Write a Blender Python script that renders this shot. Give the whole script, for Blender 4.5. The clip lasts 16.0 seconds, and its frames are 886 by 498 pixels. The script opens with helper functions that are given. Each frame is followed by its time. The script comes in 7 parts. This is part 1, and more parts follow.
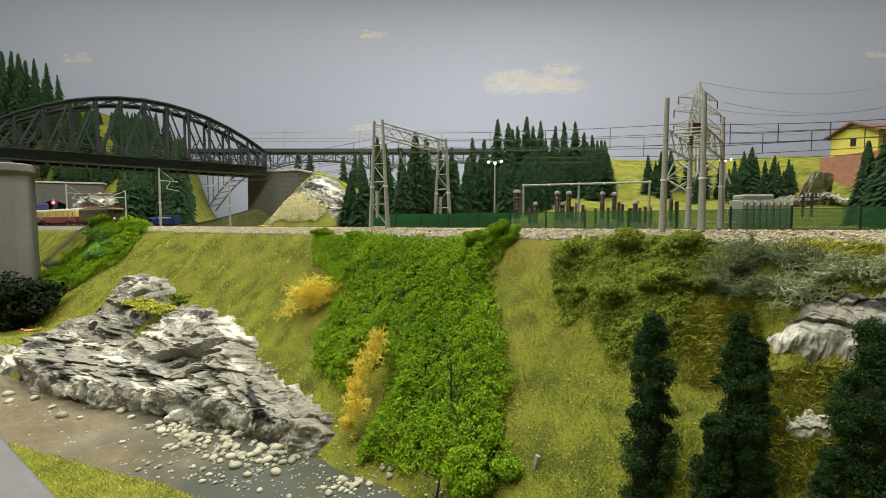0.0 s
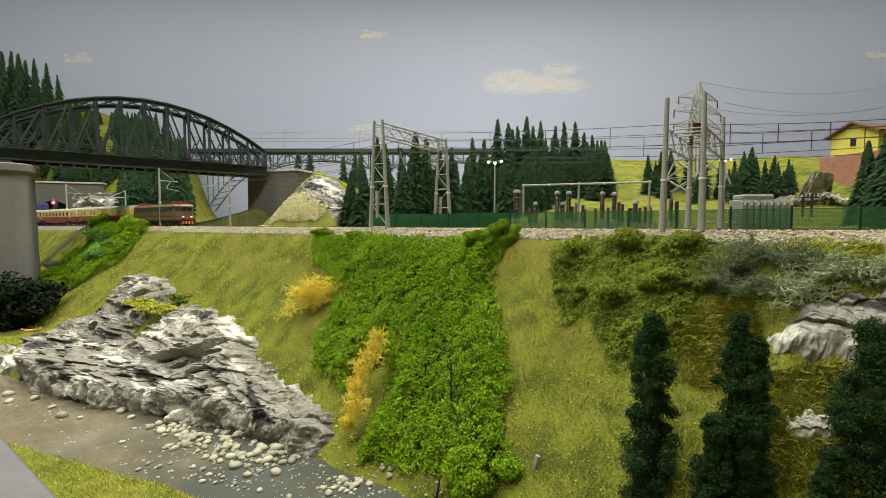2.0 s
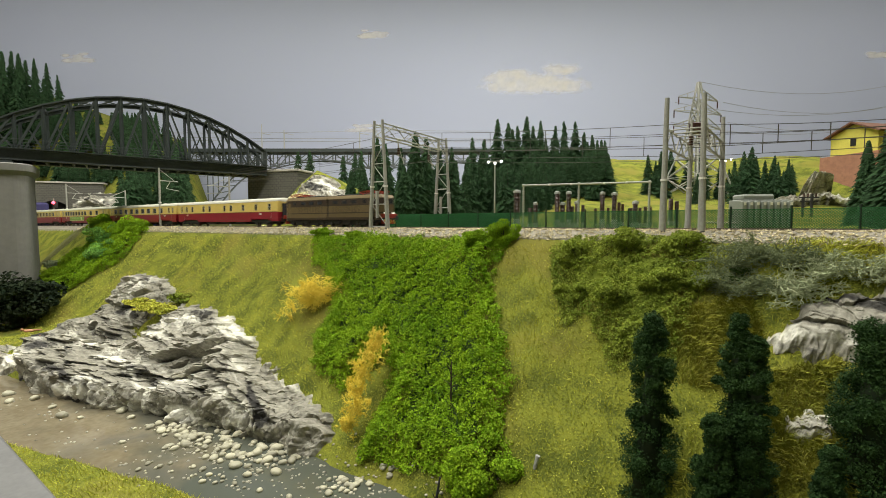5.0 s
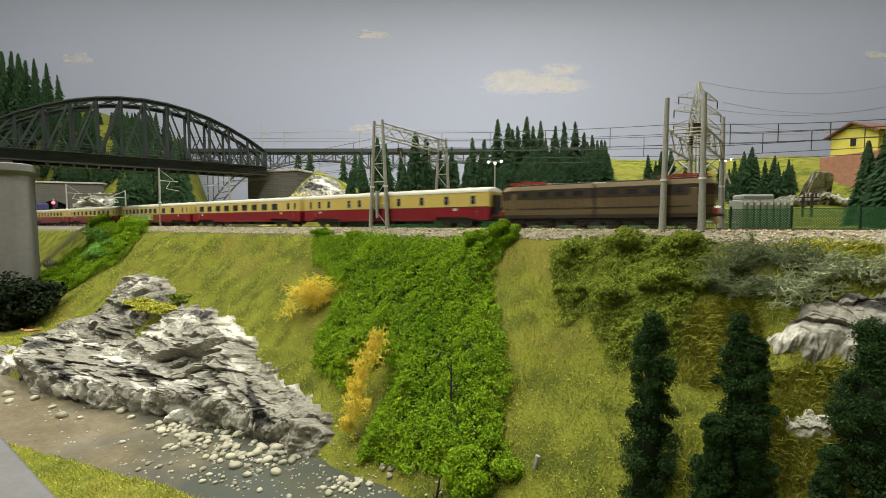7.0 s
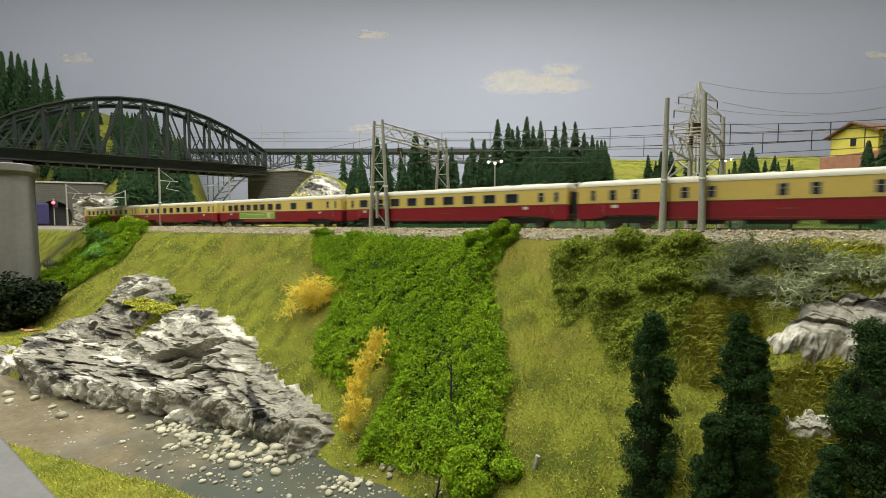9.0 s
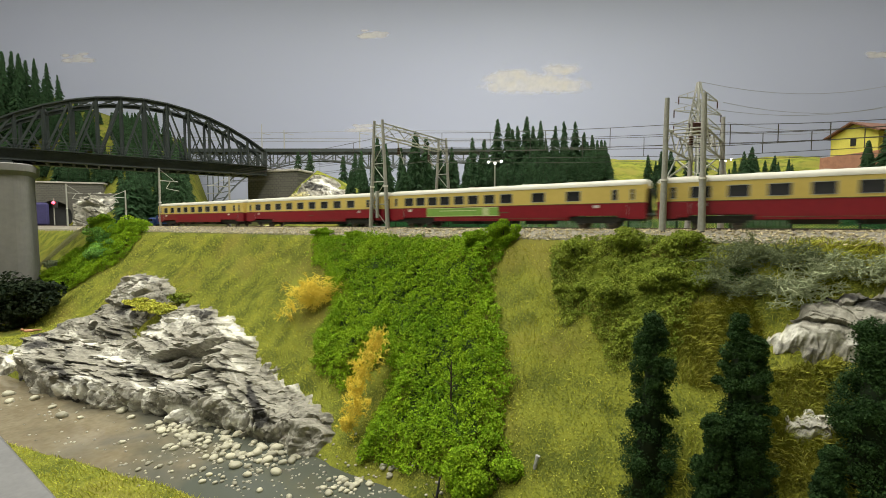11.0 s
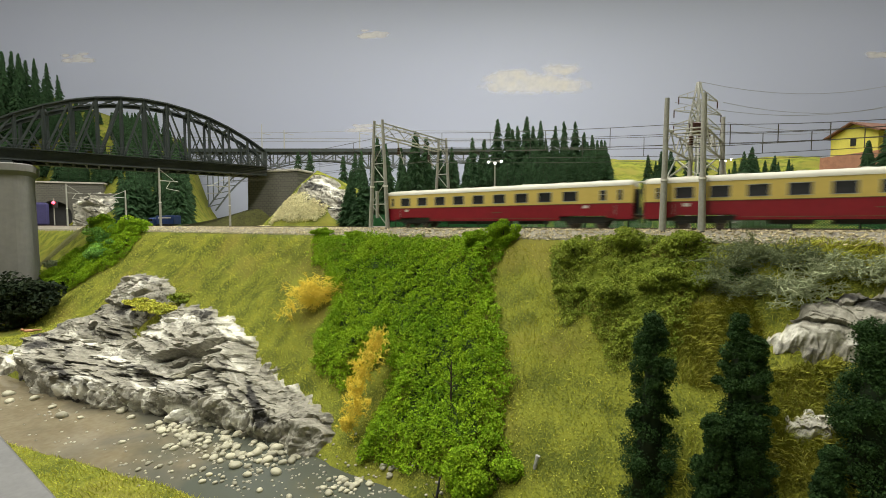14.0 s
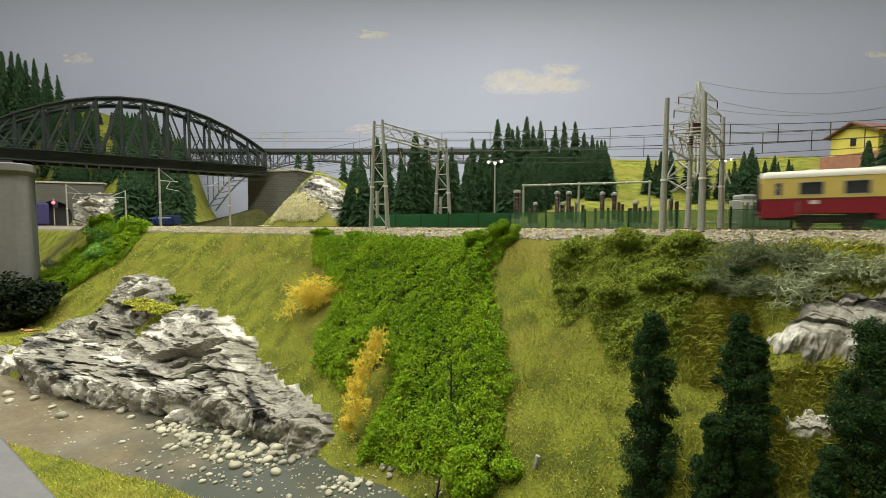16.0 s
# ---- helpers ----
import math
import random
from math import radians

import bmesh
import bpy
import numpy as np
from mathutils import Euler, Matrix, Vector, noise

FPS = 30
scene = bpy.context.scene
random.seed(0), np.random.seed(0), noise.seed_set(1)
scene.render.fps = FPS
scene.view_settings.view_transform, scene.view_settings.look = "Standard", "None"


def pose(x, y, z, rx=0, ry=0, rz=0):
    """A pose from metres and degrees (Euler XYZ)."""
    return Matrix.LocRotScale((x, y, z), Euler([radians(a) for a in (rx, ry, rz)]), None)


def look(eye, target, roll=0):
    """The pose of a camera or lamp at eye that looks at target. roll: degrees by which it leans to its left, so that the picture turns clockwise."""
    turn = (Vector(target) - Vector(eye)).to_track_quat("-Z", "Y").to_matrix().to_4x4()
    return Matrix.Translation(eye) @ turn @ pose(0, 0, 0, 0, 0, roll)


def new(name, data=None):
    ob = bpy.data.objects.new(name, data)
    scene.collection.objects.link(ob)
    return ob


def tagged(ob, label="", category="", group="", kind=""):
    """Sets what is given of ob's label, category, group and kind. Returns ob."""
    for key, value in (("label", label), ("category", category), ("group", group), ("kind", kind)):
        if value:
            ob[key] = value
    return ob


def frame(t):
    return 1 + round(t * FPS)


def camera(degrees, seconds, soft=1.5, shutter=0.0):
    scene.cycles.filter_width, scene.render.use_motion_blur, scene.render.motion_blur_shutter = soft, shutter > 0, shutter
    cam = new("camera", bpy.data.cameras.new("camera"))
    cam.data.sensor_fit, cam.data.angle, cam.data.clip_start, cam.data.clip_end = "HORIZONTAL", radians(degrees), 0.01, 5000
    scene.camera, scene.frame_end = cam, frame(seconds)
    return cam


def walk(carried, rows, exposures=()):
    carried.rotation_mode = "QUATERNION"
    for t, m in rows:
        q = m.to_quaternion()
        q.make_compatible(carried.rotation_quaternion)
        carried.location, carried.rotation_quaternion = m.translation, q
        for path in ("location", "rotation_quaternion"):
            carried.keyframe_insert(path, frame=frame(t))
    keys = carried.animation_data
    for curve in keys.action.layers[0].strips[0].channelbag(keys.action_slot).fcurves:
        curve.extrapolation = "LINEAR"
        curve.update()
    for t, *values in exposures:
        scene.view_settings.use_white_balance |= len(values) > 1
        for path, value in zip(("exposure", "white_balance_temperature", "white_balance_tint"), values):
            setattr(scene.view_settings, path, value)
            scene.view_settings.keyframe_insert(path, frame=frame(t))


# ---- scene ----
cam = camera(90, 16.0, soft=0.78, shutter=0.7)
CAM = look((0, 0, 0.004), (0, 1, -0.0521))
walk(cam, [(0, CAM), (16.0, CAM)], exposures=[(0, 0.0), (16.0, 0.0)])

# ---------------------------------------------------------------- light
# an exhibition hall: rows of white tubes under the ceiling, no daylight
world = bpy.data.worlds.new("hall")
world.use_nodes = True
world.node_tree.nodes["Background"].inputs[0].default_value = (0.9, 0.95, 1.0, 1)
world.node_tree.nodes["Background"].inputs[1].default_value = 0.08
scene.world = world


def tube_row(x, y, z, length, width, power, tilt=0.0, turn=0.0):
    data = bpy.data.lights.new("ceiling_tubes", "AREA")
    data.shape, data.size, data.size_y, data.energy = "RECTANGLE", length, width, power
    data.color = (1.0, 0.975, 0.885)
    ob = new("ceiling_tubes", data)
    ob.matrix_world = pose(x, y, z, tilt, 0, turn)
    return ob


tube_row(-0.02, 0.31, 1.62, 4.2, 0.3, 66, 3, 36.7)
tube_row(-0.60, 1.03, 1.62, 3.4, 0.2, 54, 0, 36.7)
tube_row(0.15, 2.1, 1.62, 8.0, 0.3, 44, 46)


# ---------------------------------------------------------------- materials
def mat(name, a, b=None, scale=60.0, rough=0.7, metal=0.0, bump=0.25, fine=6.0, detail=4.0, spec=0.5, pick="", coat=0.0, emit=0.0, third=None, span=(0.75, 1.25)):
    """Two tones mixed by a broad and a fine noise, with relief from the fine one."""
    m = bpy.data.materials.new(name)
    m.use_nodes = True
    nt = m.node_tree
    n, ln = nt.nodes, nt.links
    p = n["Principled BSDF"]
    p.inputs["Roughness"].default_value, p.inputs["Metallic"].default_value = rough, metal
    p.inputs["Specular IOR Level"].default_value = spec
    p.inputs["Coat Weight"].default_value = coat
    b = b or tuple(c * 0.75 for c in a)
    co = n.new("ShaderNodeTexCoord")
    n1, n2 = n.new("ShaderNodeTexNoise"), n.new("ShaderNodeTexNoise")
    n1.inputs["Scale"].default_value, n1.inputs["Detail"].default_value = scale, detail
    n2.inputs["Scale"].default_value, n2.inputs["Detail"].default_value = scale * fine, detail
    ln.new(co.outputs["Object"], n1.inputs["Vector"]), ln.new(co.outputs["Object"], n2.inputs["Vector"])
    add = n.new("ShaderNodeMath")
    add.operation = "ADD"
    ln.new(n1.outputs["Fac"], add.inputs[0]), ln.new(n2.outputs["Fac"], add.inputs[1])
    rng = n.new("ShaderNodeMapRange")
    rng.inputs["From Min"].default_value, rng.inputs["From Max"].default_value = span
    ln.new(add.outputs[0], rng.inputs["Value"])
    mix = n.new("ShaderNodeMix")
    mix.data_type = "RGBA"
    mix.inputs["A"].default_value, mix.inputs["B"].default_value = (*a, 1), (*b, 1)
    ln.new(rng.outputs[0], mix.inputs["Factor"])
    col = mix.outputs["Result"]
    if third:
        n3 = n.new("ShaderNodeTexNoise")
        n3.inputs["Scale"].default_value, n3.inputs["Detail"].default_value = scale * 0.3, 5.0
        ln.new(co.outputs["Object"], n3.inputs["Vector"])
        r3 = n.new("ShaderNodeMapRange")
        r3.inputs["From Min"].default_value, r3.inputs["From Max"].default_value = 0.5, 0.66
        ln.new(n3.outputs["Fac"], r3.inputs["Value"])
        mx = n.new("ShaderNodeMix")
        mx.data_type = "RGBA"
        ln.new(r3.outputs[0], mx.inputs["Factor"]), ln.new(col, mx.inputs["A"])
        mx.inputs["B"].default_value = (*third, 1)
        col = mx.outputs["Result"]
    if pick:
        hsv = n.new("ShaderNodeHueSaturation")
        r2 = n.new("ShaderNodeMapRange")
        r2.inputs["To Min"].default_value, r2.inputs["To Max"].default_value = 0.62, 1.35
        if pick == "island":
            g = n.new("ShaderNodeNewGeometry")
            ln.new(g.outputs["Random Per Island"], r2.inputs["Value"])
        else:
            g = n.new("ShaderNodeObjectInfo")
            ln.new(g.outputs["Random"], r2.inputs["Value"])
        ln.new(r2.outputs[0], hsv.inputs["Value"]), ln.new(col, hsv.inputs["Color"])
        col = hsv.outputs["Color"]
    ln.new(col, p.inputs["Base Color"])
    if bump:
        bp = n.new("ShaderNodeBump")
        bp.inputs["Strength"].default_value, bp.inputs["Distance"].default_value = bump, 0.3 / (scale * fine)
        ln.new(n2.outputs["Fac"], bp.inputs["Height"]), ln.new(bp.outputs[0], p.inputs["Normal"])
    if emit:
        p.inputs["Emission Color"].default_value, p.inputs["Emission Strength"].default_value = (*a, 1), emit
    return m


M_GRASS = mat("static_grass", (0.205, 0.22, 0.031), (0.075, 0.092, 0.016), 40, 0.95, bump=1.0, fine=18, spec=0.1, third=(0.19, 0.175, 0.036), span=(0.86, 1.14))
M_BLADE = mat("grass_fibre", (0.62, 0.59, 0.10), (0.33, 0.37, 0.05), 50, 0.9, bump=0, spec=0.15, pick="island")
M_STRAW = mat("olive_straw_fibre", (0.34, 0.33, 0.05), (0.19, 0.21, 0.025), 50, 0.9, bump=0, spec=0.15, pick="island")
M_SPRUCE = mat("dark_spruce_flock", (0.018, 0.045, 0.018), (0.042, 0.08, 0.036), 60, 0.95, bump=0, spec=0.1, pick="island")
M_BARK = mat("bark", (0.07, 0.05, 0.035), None, 200, 0.9)
M_IVY = mat("bright_green_leaf_flock", (0.27, 0.42, 0.015), (0.15, 0.29, 0.01), 25, 0.85, bump=0, spec=0.15, pick="island")
M_OLIVE = mat("olive_leaf_flock", (0.26, 0.315, 0.040), (0.155, 0.215, 0.026), 25, 0.9, bump=0, spec=0.15, pick="island")
M_LEAF2 = mat("mid_green_leaf_flock", (0.20, 0.38, 0.06), (0.12, 0.28, 0.06), 25, 0.9, bump=0, spec=0.15, pick="island")
# also colours the conifer cores, where it stands for inner shade
M_DARKLEAF = mat("dark_flock_and_core_shade", (0.012, 0.022, 0.012), (0.03, 0.04, 0.02), 25, 0.95, bump=0, spec=0.1, pick="island")
M_CONIFER = mat("dark_conifer_foam", (0.016, 0.040, 0.012), (0.036, 0.074, 0.020), 60, 0.9, bump=0, spec=0.15, pick="island")
# dark green of undergrowth, with the shade of leaf gaps in it
M_UNDER = mat("undergrowth_and_gap_shade", (0.05, 0.10, 0.012), (0.025, 0.05, 0.008), 90, 0.95, bump=0.8)
M_LICHEN = mat("grey_green_lichen", (0.42, 0.46, 0.28), (0.27, 0.31, 0.17), 60, 0.9, bump=0.3)
M_LICHEN2 = mat("dull_green_lichen", (0.22, 0.26, 0.13), (0.12, 0.15, 0.07), 60, 0.9, bump=0.3)
M_GOLD = mat("golden_lichen", (0.90, 0.74, 0.10), (0.75, 0.56, 0.06), 60, 0.85, bump=0.3)
M_CREAMLEAF = mat("cream_flower_flock", (0.72, 0.68, 0.42), (0.58, 0.54, 0.3), 40, 0.9, bump=0, pick="island")
M_BALLAST = mat("ballast", (0.36, 0.33, 0.26), (0.17, 0.155, 0.125), 300, 0.9, bump=0.6, fine=4)
M_STONE = mat("ballast_stone", (0.60, 0.52, 0.31), (0.31, 0.27, 0.165), 200, 0.85, bump=0.2, pick="island")
M_PEBBLE = mat("river_pebble", (0.44, 0.42, 0.31), (0.34, 0.325, 0.235), 60, 0.55, bump=0.2, pick="object")
M_PEBBLE2 = mat("river_gravel", (0.44, 0.42, 0.33), (0.30, 0.28, 0.22), 60, 0.55, bump=0.2, pick="island")
M_RAIL = mat("rail_steel", (0.12, 0.09, 0.07), (0.2, 0.17, 0.15), 150, 0.5, 0.6, 0.1)
M_TIE = mat("sleeper", (0.09, 0.08, 0.07), None, 150, 0.85)
M_RED = mat("crimson_coach_paint", (0.25, 0.010, 0.022), (0.21, 0.008, 0.018), 40, 0.35, bump=0.03, coat=0.2)
M_CREAM = mat("cream_yellow_coach_paint", (0.66, 0.50, 0.14), (0.60, 0.45, 0.12), 40, 0.38, bump=0.03, coat=0.2)
M_ROOF = mat("pale_grey_roof_paint", (0.48, 0.465, 0.385), (0.41, 0.395, 0.33), 60, 0.6, bump=0.05)
M_GLASS = mat("tinted_window_glass", (0.02, 0.022, 0.025), (0.03, 0.03, 0.035), 30, 0.08, bump=0.0, spec=0.7)
M_BLACK = mat("black_running_gear", (0.02, 0.02, 0.022), (0.035, 0.032, 0.03), 120, 0.6, bump=0.2)
M_DARK = mat("dark_rubber", (0.03, 0.03, 0.032), None, 120, 0.8)
M_BROWN = mat("dark_brown_loco_paint", (0.045, 0.028, 0.018), (0.035, 0.021, 0.014), 40, 0.45, bump=0.05)
M_TAN = mat("tan_loco_paint", (0.145, 0.103, 0.046), (0.115, 0.08, 0.036), 40, 0.5, bump=0.05)
M_ROOFTAN = mat("sand_loco_roof", (0.28, 0.21, 0.115), (0.22, 0.165, 0.09), 60, 0.6, bump=0.05)
M_PANTO = mat("red_pantograph_paint", (0.35, 0.04, 0.02), None, 100, 0.5)
M_NOSE = mat("red_buffer_beam", (0.35, 0.03, 0.015), None, 100, 0.5)
M_WHITE = mat("white_print", (0.75, 0.73, 0.68), None, 60, 0.6, bump=0.05)
M_HEADLIGHT = mat("lit_headlamp", (1.0, 0.95, 0.85), None, 60, 0.3, bump=0, emit=1.0)
M_LAMPGLOW = mat("lit_lamp_glass", (1.0, 0.98, 0.95), None, 60, 0.3, bump=0, emit=6.0)
M_REDGLOW = mat("lit_red_signal", (1.0, 0.05, 0.08), None, 60, 0.3, bump=0, emit=8.0)
M_BANNER = mat("green_banner_print", (0.25, 0.42, 0.08), (0.16, 0.33, 0.06), 60, 0.5, bump=0)
M_BANNER2 = mat("pale_banner_print", (0.6, 0.68, 0.35), None, 60, 0.5, bump=0)
M_GIRDER = mat("dark_grey_green_bridge_paint", (0.034, 0.044, 0.042), (0.022, 0.03, 0.029), 50, 0.55, bump=0.15)
M_PIER = mat("pale_grey_pier_concrete", (0.195, 0.19, 0.175), (0.16, 0.157, 0.146), 18, 0.85, bump=0.1)
M_MORTAR = mat("mortar", (0.2, 0.2, 0.17), None, 150, 0.95)
M_BLOCK = mat("grey_wall_stone", (0.27, 0.27, 0.24), (0.2, 0.2, 0.18), 120, 0.9, bump=0.4, pick="object")
M_STEEL = mat("grey_mast_paint", (0.37, 0.37, 0.33), (0.29, 0.28, 0.25), 70, 0.55, 0.1, 0.1)
M_LATTICE = mat("pale_lattice_paint", (0.40, 0.40, 0.36), (0.33, 0.325, 0.29), 70, 0.6, 0.0, 0.1)
M_VIADUCT = mat("weathered_viaduct_steel", (0.11, 0.125, 0.13), (0.08, 0.09, 0.095), 50, 0.6)
M_WIRE = mat("bronze_wire", (0.07, 0.065, 0.055), None, 100, 0.5, 0.3, 0)
M_PALEWIRE = mat("pale_wire", (0.3, 0.3, 0.28), None, 100, 0.5, 0.2, 0)
M_CONCRETE = mat("concrete", (0.42, 0.4, 0.35), (0.34, 0.32, 0.28), 60, 0.9, bump=0.2)
M_FENCE = mat("green_plastic_fence", (0.02, 0.13, 0.035), (0.015, 0.10, 0.03), 60, 0.5, bump=0.05)
M_FPOST = mat("dark_green_post", (0.012, 0.03, 0.015), None, 60, 0.6)
M_INSUL = mat("brown_insulator", (0.06, 0.024, 0.016), (0.045, 0.017, 0.012), 80, 0.35, bump=0.05)
M_CAP = mat("grey_cap", (0.4, 0.4, 0.38), None, 80, 0.5)
M_TRANSF = mat("pale_grey_transformer_paint", (0.24, 0.255, 0.23), (0.20, 0.215, 0.19), 60, 0.55, bump=0.05)
M_YELLOW = mat("yellow_house_render", (0.62, 0.56, 0.10), (0.54, 0.48, 0.09), 40, 0.85, bump=0.1)
M_TILE = mat("red_brown_roof", (0.16, 0.07, 0.04), (0.11, 0.05, 0.035), 80, 0.8)
M_BRICK = mat("brown_brick", (0.27, 0.13, 0.08), (0.2, 0.095, 0.06), 100, 0.9, pick="object")
M_WATER = mat("river_bed_under_resin", (0.17, 0.14, 0.088), (0.225, 0.195, 0.13), 26, 0.07, bump=0.05, fine=8, spec=0.6, third=(0.10, 0.098, 0.075))


def deepen_river(m):
    """The painted bed turns from brown mud to a dark slate pool downstream."""
    n, ln = m.node_tree.nodes, m.node_tree.links
    p = n["Principled BSDF"]
    col = p.inputs["Base Color"].links[0].from_socket
    co, sep, no = n.new("ShaderNodeTexCoord"), n.new("ShaderNodeSeparateXYZ"), n.new("ShaderNodeTexNoise")
    no.inputs["Scale"].default_value, no.inputs["Detail"].default_value = 22, 6
    ln.new(co.outputs["Object"], sep.inputs[0]), ln.new(co.outputs["Object"], no.inputs["Vector"])
    sh, lev, mx = n.new("ShaderNodeMath"), n.new("ShaderNodeMapRange"), n.new("ShaderNodeMix")
    sh.operation = "MULTIPLY_ADD"
    ln.new(no.outputs["Fac"], sh.inputs[0]), ln.new(sep.outputs["X"], sh.inputs[2])
    sh.inputs[1].default_value = 0.22
    lev.inputs["From Min"].default_value, lev.inputs["From Max"].default_value = -0.155, -0.07
    ln.new(sh.outputs[0], lev.inputs["Value"])
    mx.data_type = "RGBA"
    ln.new(lev.outputs[0], mx.inputs["Factor"]), ln.new(col, mx.inputs["A"])
    mx.inputs["B"].default_value = (0.080, 0.088, 0.070, 1)
    ln.new(mx.outputs["Result"], p.inputs["Base Color"])


deepen_river(M_WATER)
M_ASPHALT = mat("grey_board_edge", (0.165, 0.165, 0.165), (0.135, 0.135, 0.135), 40, 0.8, bump=0.1)
M_WALL = mat("hall_wall_paint", (0.62, 0.62, 0.6), None, 3, 0.9, bump=0.05)
M_EARTH = mat("dark_brown_earth", (0.055, 0.055, 0.018), (0.115, 0.12, 0.032), 40, 0.95, bump=0.5)
M_BLUE = mat("blue_truck_paint", (0.03, 0.07, 0.24), None, 60, 0.4, bump=0)
M_SKIN = mat("figure_paint", (0.55, 0.28, 0.16), (0.48, 0.23, 0.13), 200, 0.6, bump=0)
# violet-blue of the portal's inside, its shade mixed into the colour
M_VIOLET = mat("violet_blue_lining_shade", (0.05, 0.045, 0.14), None, 60, 0.5, bump=0)


def sky_material():
    m = bpy.data.materials.new("painted_sky")
    m.use_nodes = True
    n, ln = m.node_tree.nodes, m.node_tree.links
    p = n["Principled BSDF"]
    p.inputs["Roughness"].default_value, p.inputs["Specular IOR Level"].default_value = 0.95, 0.1
    co, sep = n.new("ShaderNodeTexCoord"), n.new("ShaderNodeSeparateXYZ")
    ln.new(co.outputs["Object"], sep.inputs[0])
    ramp = n.new("ShaderNodeValToRGB")
    rng = n.new("ShaderNodeMapRange")
    rng.inputs["From Min"].default_value, rng.inputs["From Max"].default_value = 0.3, 1.7
    ln.new(sep.outputs["Z"], rng.inputs["Value"]), ln.new(rng.outputs[0], ramp.inputs["Fac"])
    ramp.color_ramp.elements[0].color = (0.425, 0.455, 0.60, 1)
    ramp.color_ramp.elements[1].color = (0.395, 0.42, 0.52, 1)
    noi = n.new("ShaderNodeTexNoise")
    noi.inputs["Scale"].default_value, noi.inputs["Detail"].default_value = 1.3, 3
    ln.new(co.outputs["Object"], noi.inputs["Vector"])
    mx = n.new("ShaderNodeMix")
    mx.data_type = "RGBA"
    mx.inputs["B"].default_value = (0.45, 0.465, 0.56, 1)
    sc = n.new("ShaderNodeMath")
    sc.operation = "MULTIPLY"
    sc.inputs[1].default_value = 0.35
    ln.new(noi.outputs["Fac"], sc.inputs[0]), ln.new(sc.outputs[0], mx.inputs["Factor"]), ln.new(ramp.outputs[0], mx.inputs["A"])
    ln.new(mx.outputs["Result"], p.inputs["Base Color"])
    return m


def cloud_material():
    """A soft-edged smear of pale paint: it thins out towards its rim."""
    m = bpy.data.materials.new("cloud_paint")
    m.use_nodes = True
    n, ln = m.node_tree.nodes, m.node_tree.links
    p = n["Principled BSDF"]
    p.inputs["Roughness"].default_value, p.inputs["Base Color"].default_value = 0.95, (0.58, 0.55, 0.50, 1)
    p.inputs["Specular IOR Level"].default_value = 0.1
    at, noi, mul, rng = n.new("ShaderNodeAttribute"), n.new("ShaderNodeTexNoise"), n.new("ShaderNodeMath"), n.new("ShaderNodeMapRange")
    co = n.new("ShaderNodeTexCoord")
    ln.new(co.outputs["Object"], noi.inputs["Vector"])
    noi.inputs["Scale"].default_value, noi.inputs["Detail"].default_value = 14, 6
    at.attribute_name = "thick"
    mul.operation = "ADD"
    ln.new(at.outputs["Fac"], mul.inputs[0]), ln.new(noi.outputs["Fac"], mul.inputs[1])
    rng.inputs["From Min"].default_value, rng.inputs["From Max"].default_value, rng.inputs["To Max"].default_value = 0.75, 1.5, 0.9
    ln.new(mul.outputs[0], rng.inputs["Value"]), ln.new(rng.outputs[0], p.inputs["Alpha"])
    return m


def rock_material():
    """Cast plaster, washed dark in streaks along the strata and dry-brushed white."""
    m = mat("painted_plaster_rock", (0.37, 0.355, 0.295), (0.17, 0.162, 0.132), 45, 0.8, bump=0.7, fine=6, detail=8, spec=0.25)
    n, ln = m.node_tree.nodes, m.node_tree.links
    p = n["Principled BSDF"]
    col = p.inputs["Base Color"].links[0].from_socket
    co, mp = n.new("ShaderNodeTexCoord"), n.new("ShaderNodeMapping")
    turned = n.new("ShaderNodeMapping")
    turned.inputs["Rotation"].default_value = (0, 0, radians(40))
    mp.inputs["Scale"].default_value = (10, 34, 38)
    ln.new(co.outputs["Object"], turned.inputs["Vector"]), ln.new(turned.outputs[0], mp.inputs["Vector"])
    for lo, hi, tone, off in ((0.535, 0.62, (0.05, 0.048, 0.044), 0.0), (0.53, 0.645, (0.70, 0.685, 0.60), 7.3)):
        no, sh, rg, mx = n.new("ShaderNodeTexNoise"), n.new("ShaderNodeVectorMath"), n.new("ShaderNodeMapRange"), n.new("ShaderNodeMix")
        sh.inputs[1].default_value = (off, off, off)
        ln.new(mp.outputs[0], sh.inputs[0]), ln.new(sh.outputs[0], no.inputs["Vector"])
        no.inputs["Scale"].default_value, no.inputs["Detail"].default_value, no.inputs["Distortion"].default_value = 1.0, 10, 0.8
        rg.inputs["From Min"].default_value, rg.inputs["From Max"].default_value = lo, hi
        mx.data_type = "RGBA"
        ln.new(no.outputs["Fac"], rg.inputs["Value"]), ln.new(rg.outputs[0], mx.inputs["Factor"]), ln.new(col, mx.inputs["A"])
        mx.inputs["B"].default_value = (*tone, 1)
        col = mx.outputs["Result"]
    ln.new(col, p.inputs["Base Color"])
    return m


M_ROCK = rock_material()
M_SKY, M_CLOUD = sky_material(), cloud_material()


# ---------------------------------------------------------------- mesh helpers
def part(name, bm, material, parent=None, label="", smooth=False):
    me = bpy.data.meshes.new(name)
    bm.to_mesh(me)
    bm.free()
    if smooth:
        me.polygons.foreach_set("use_smooth", [True] * len(me.polygons))
    me.materials.append(material)
    ob = new(name, me)
    ob.parent = parent
    if label:
        ob["label"] = label
    return ob


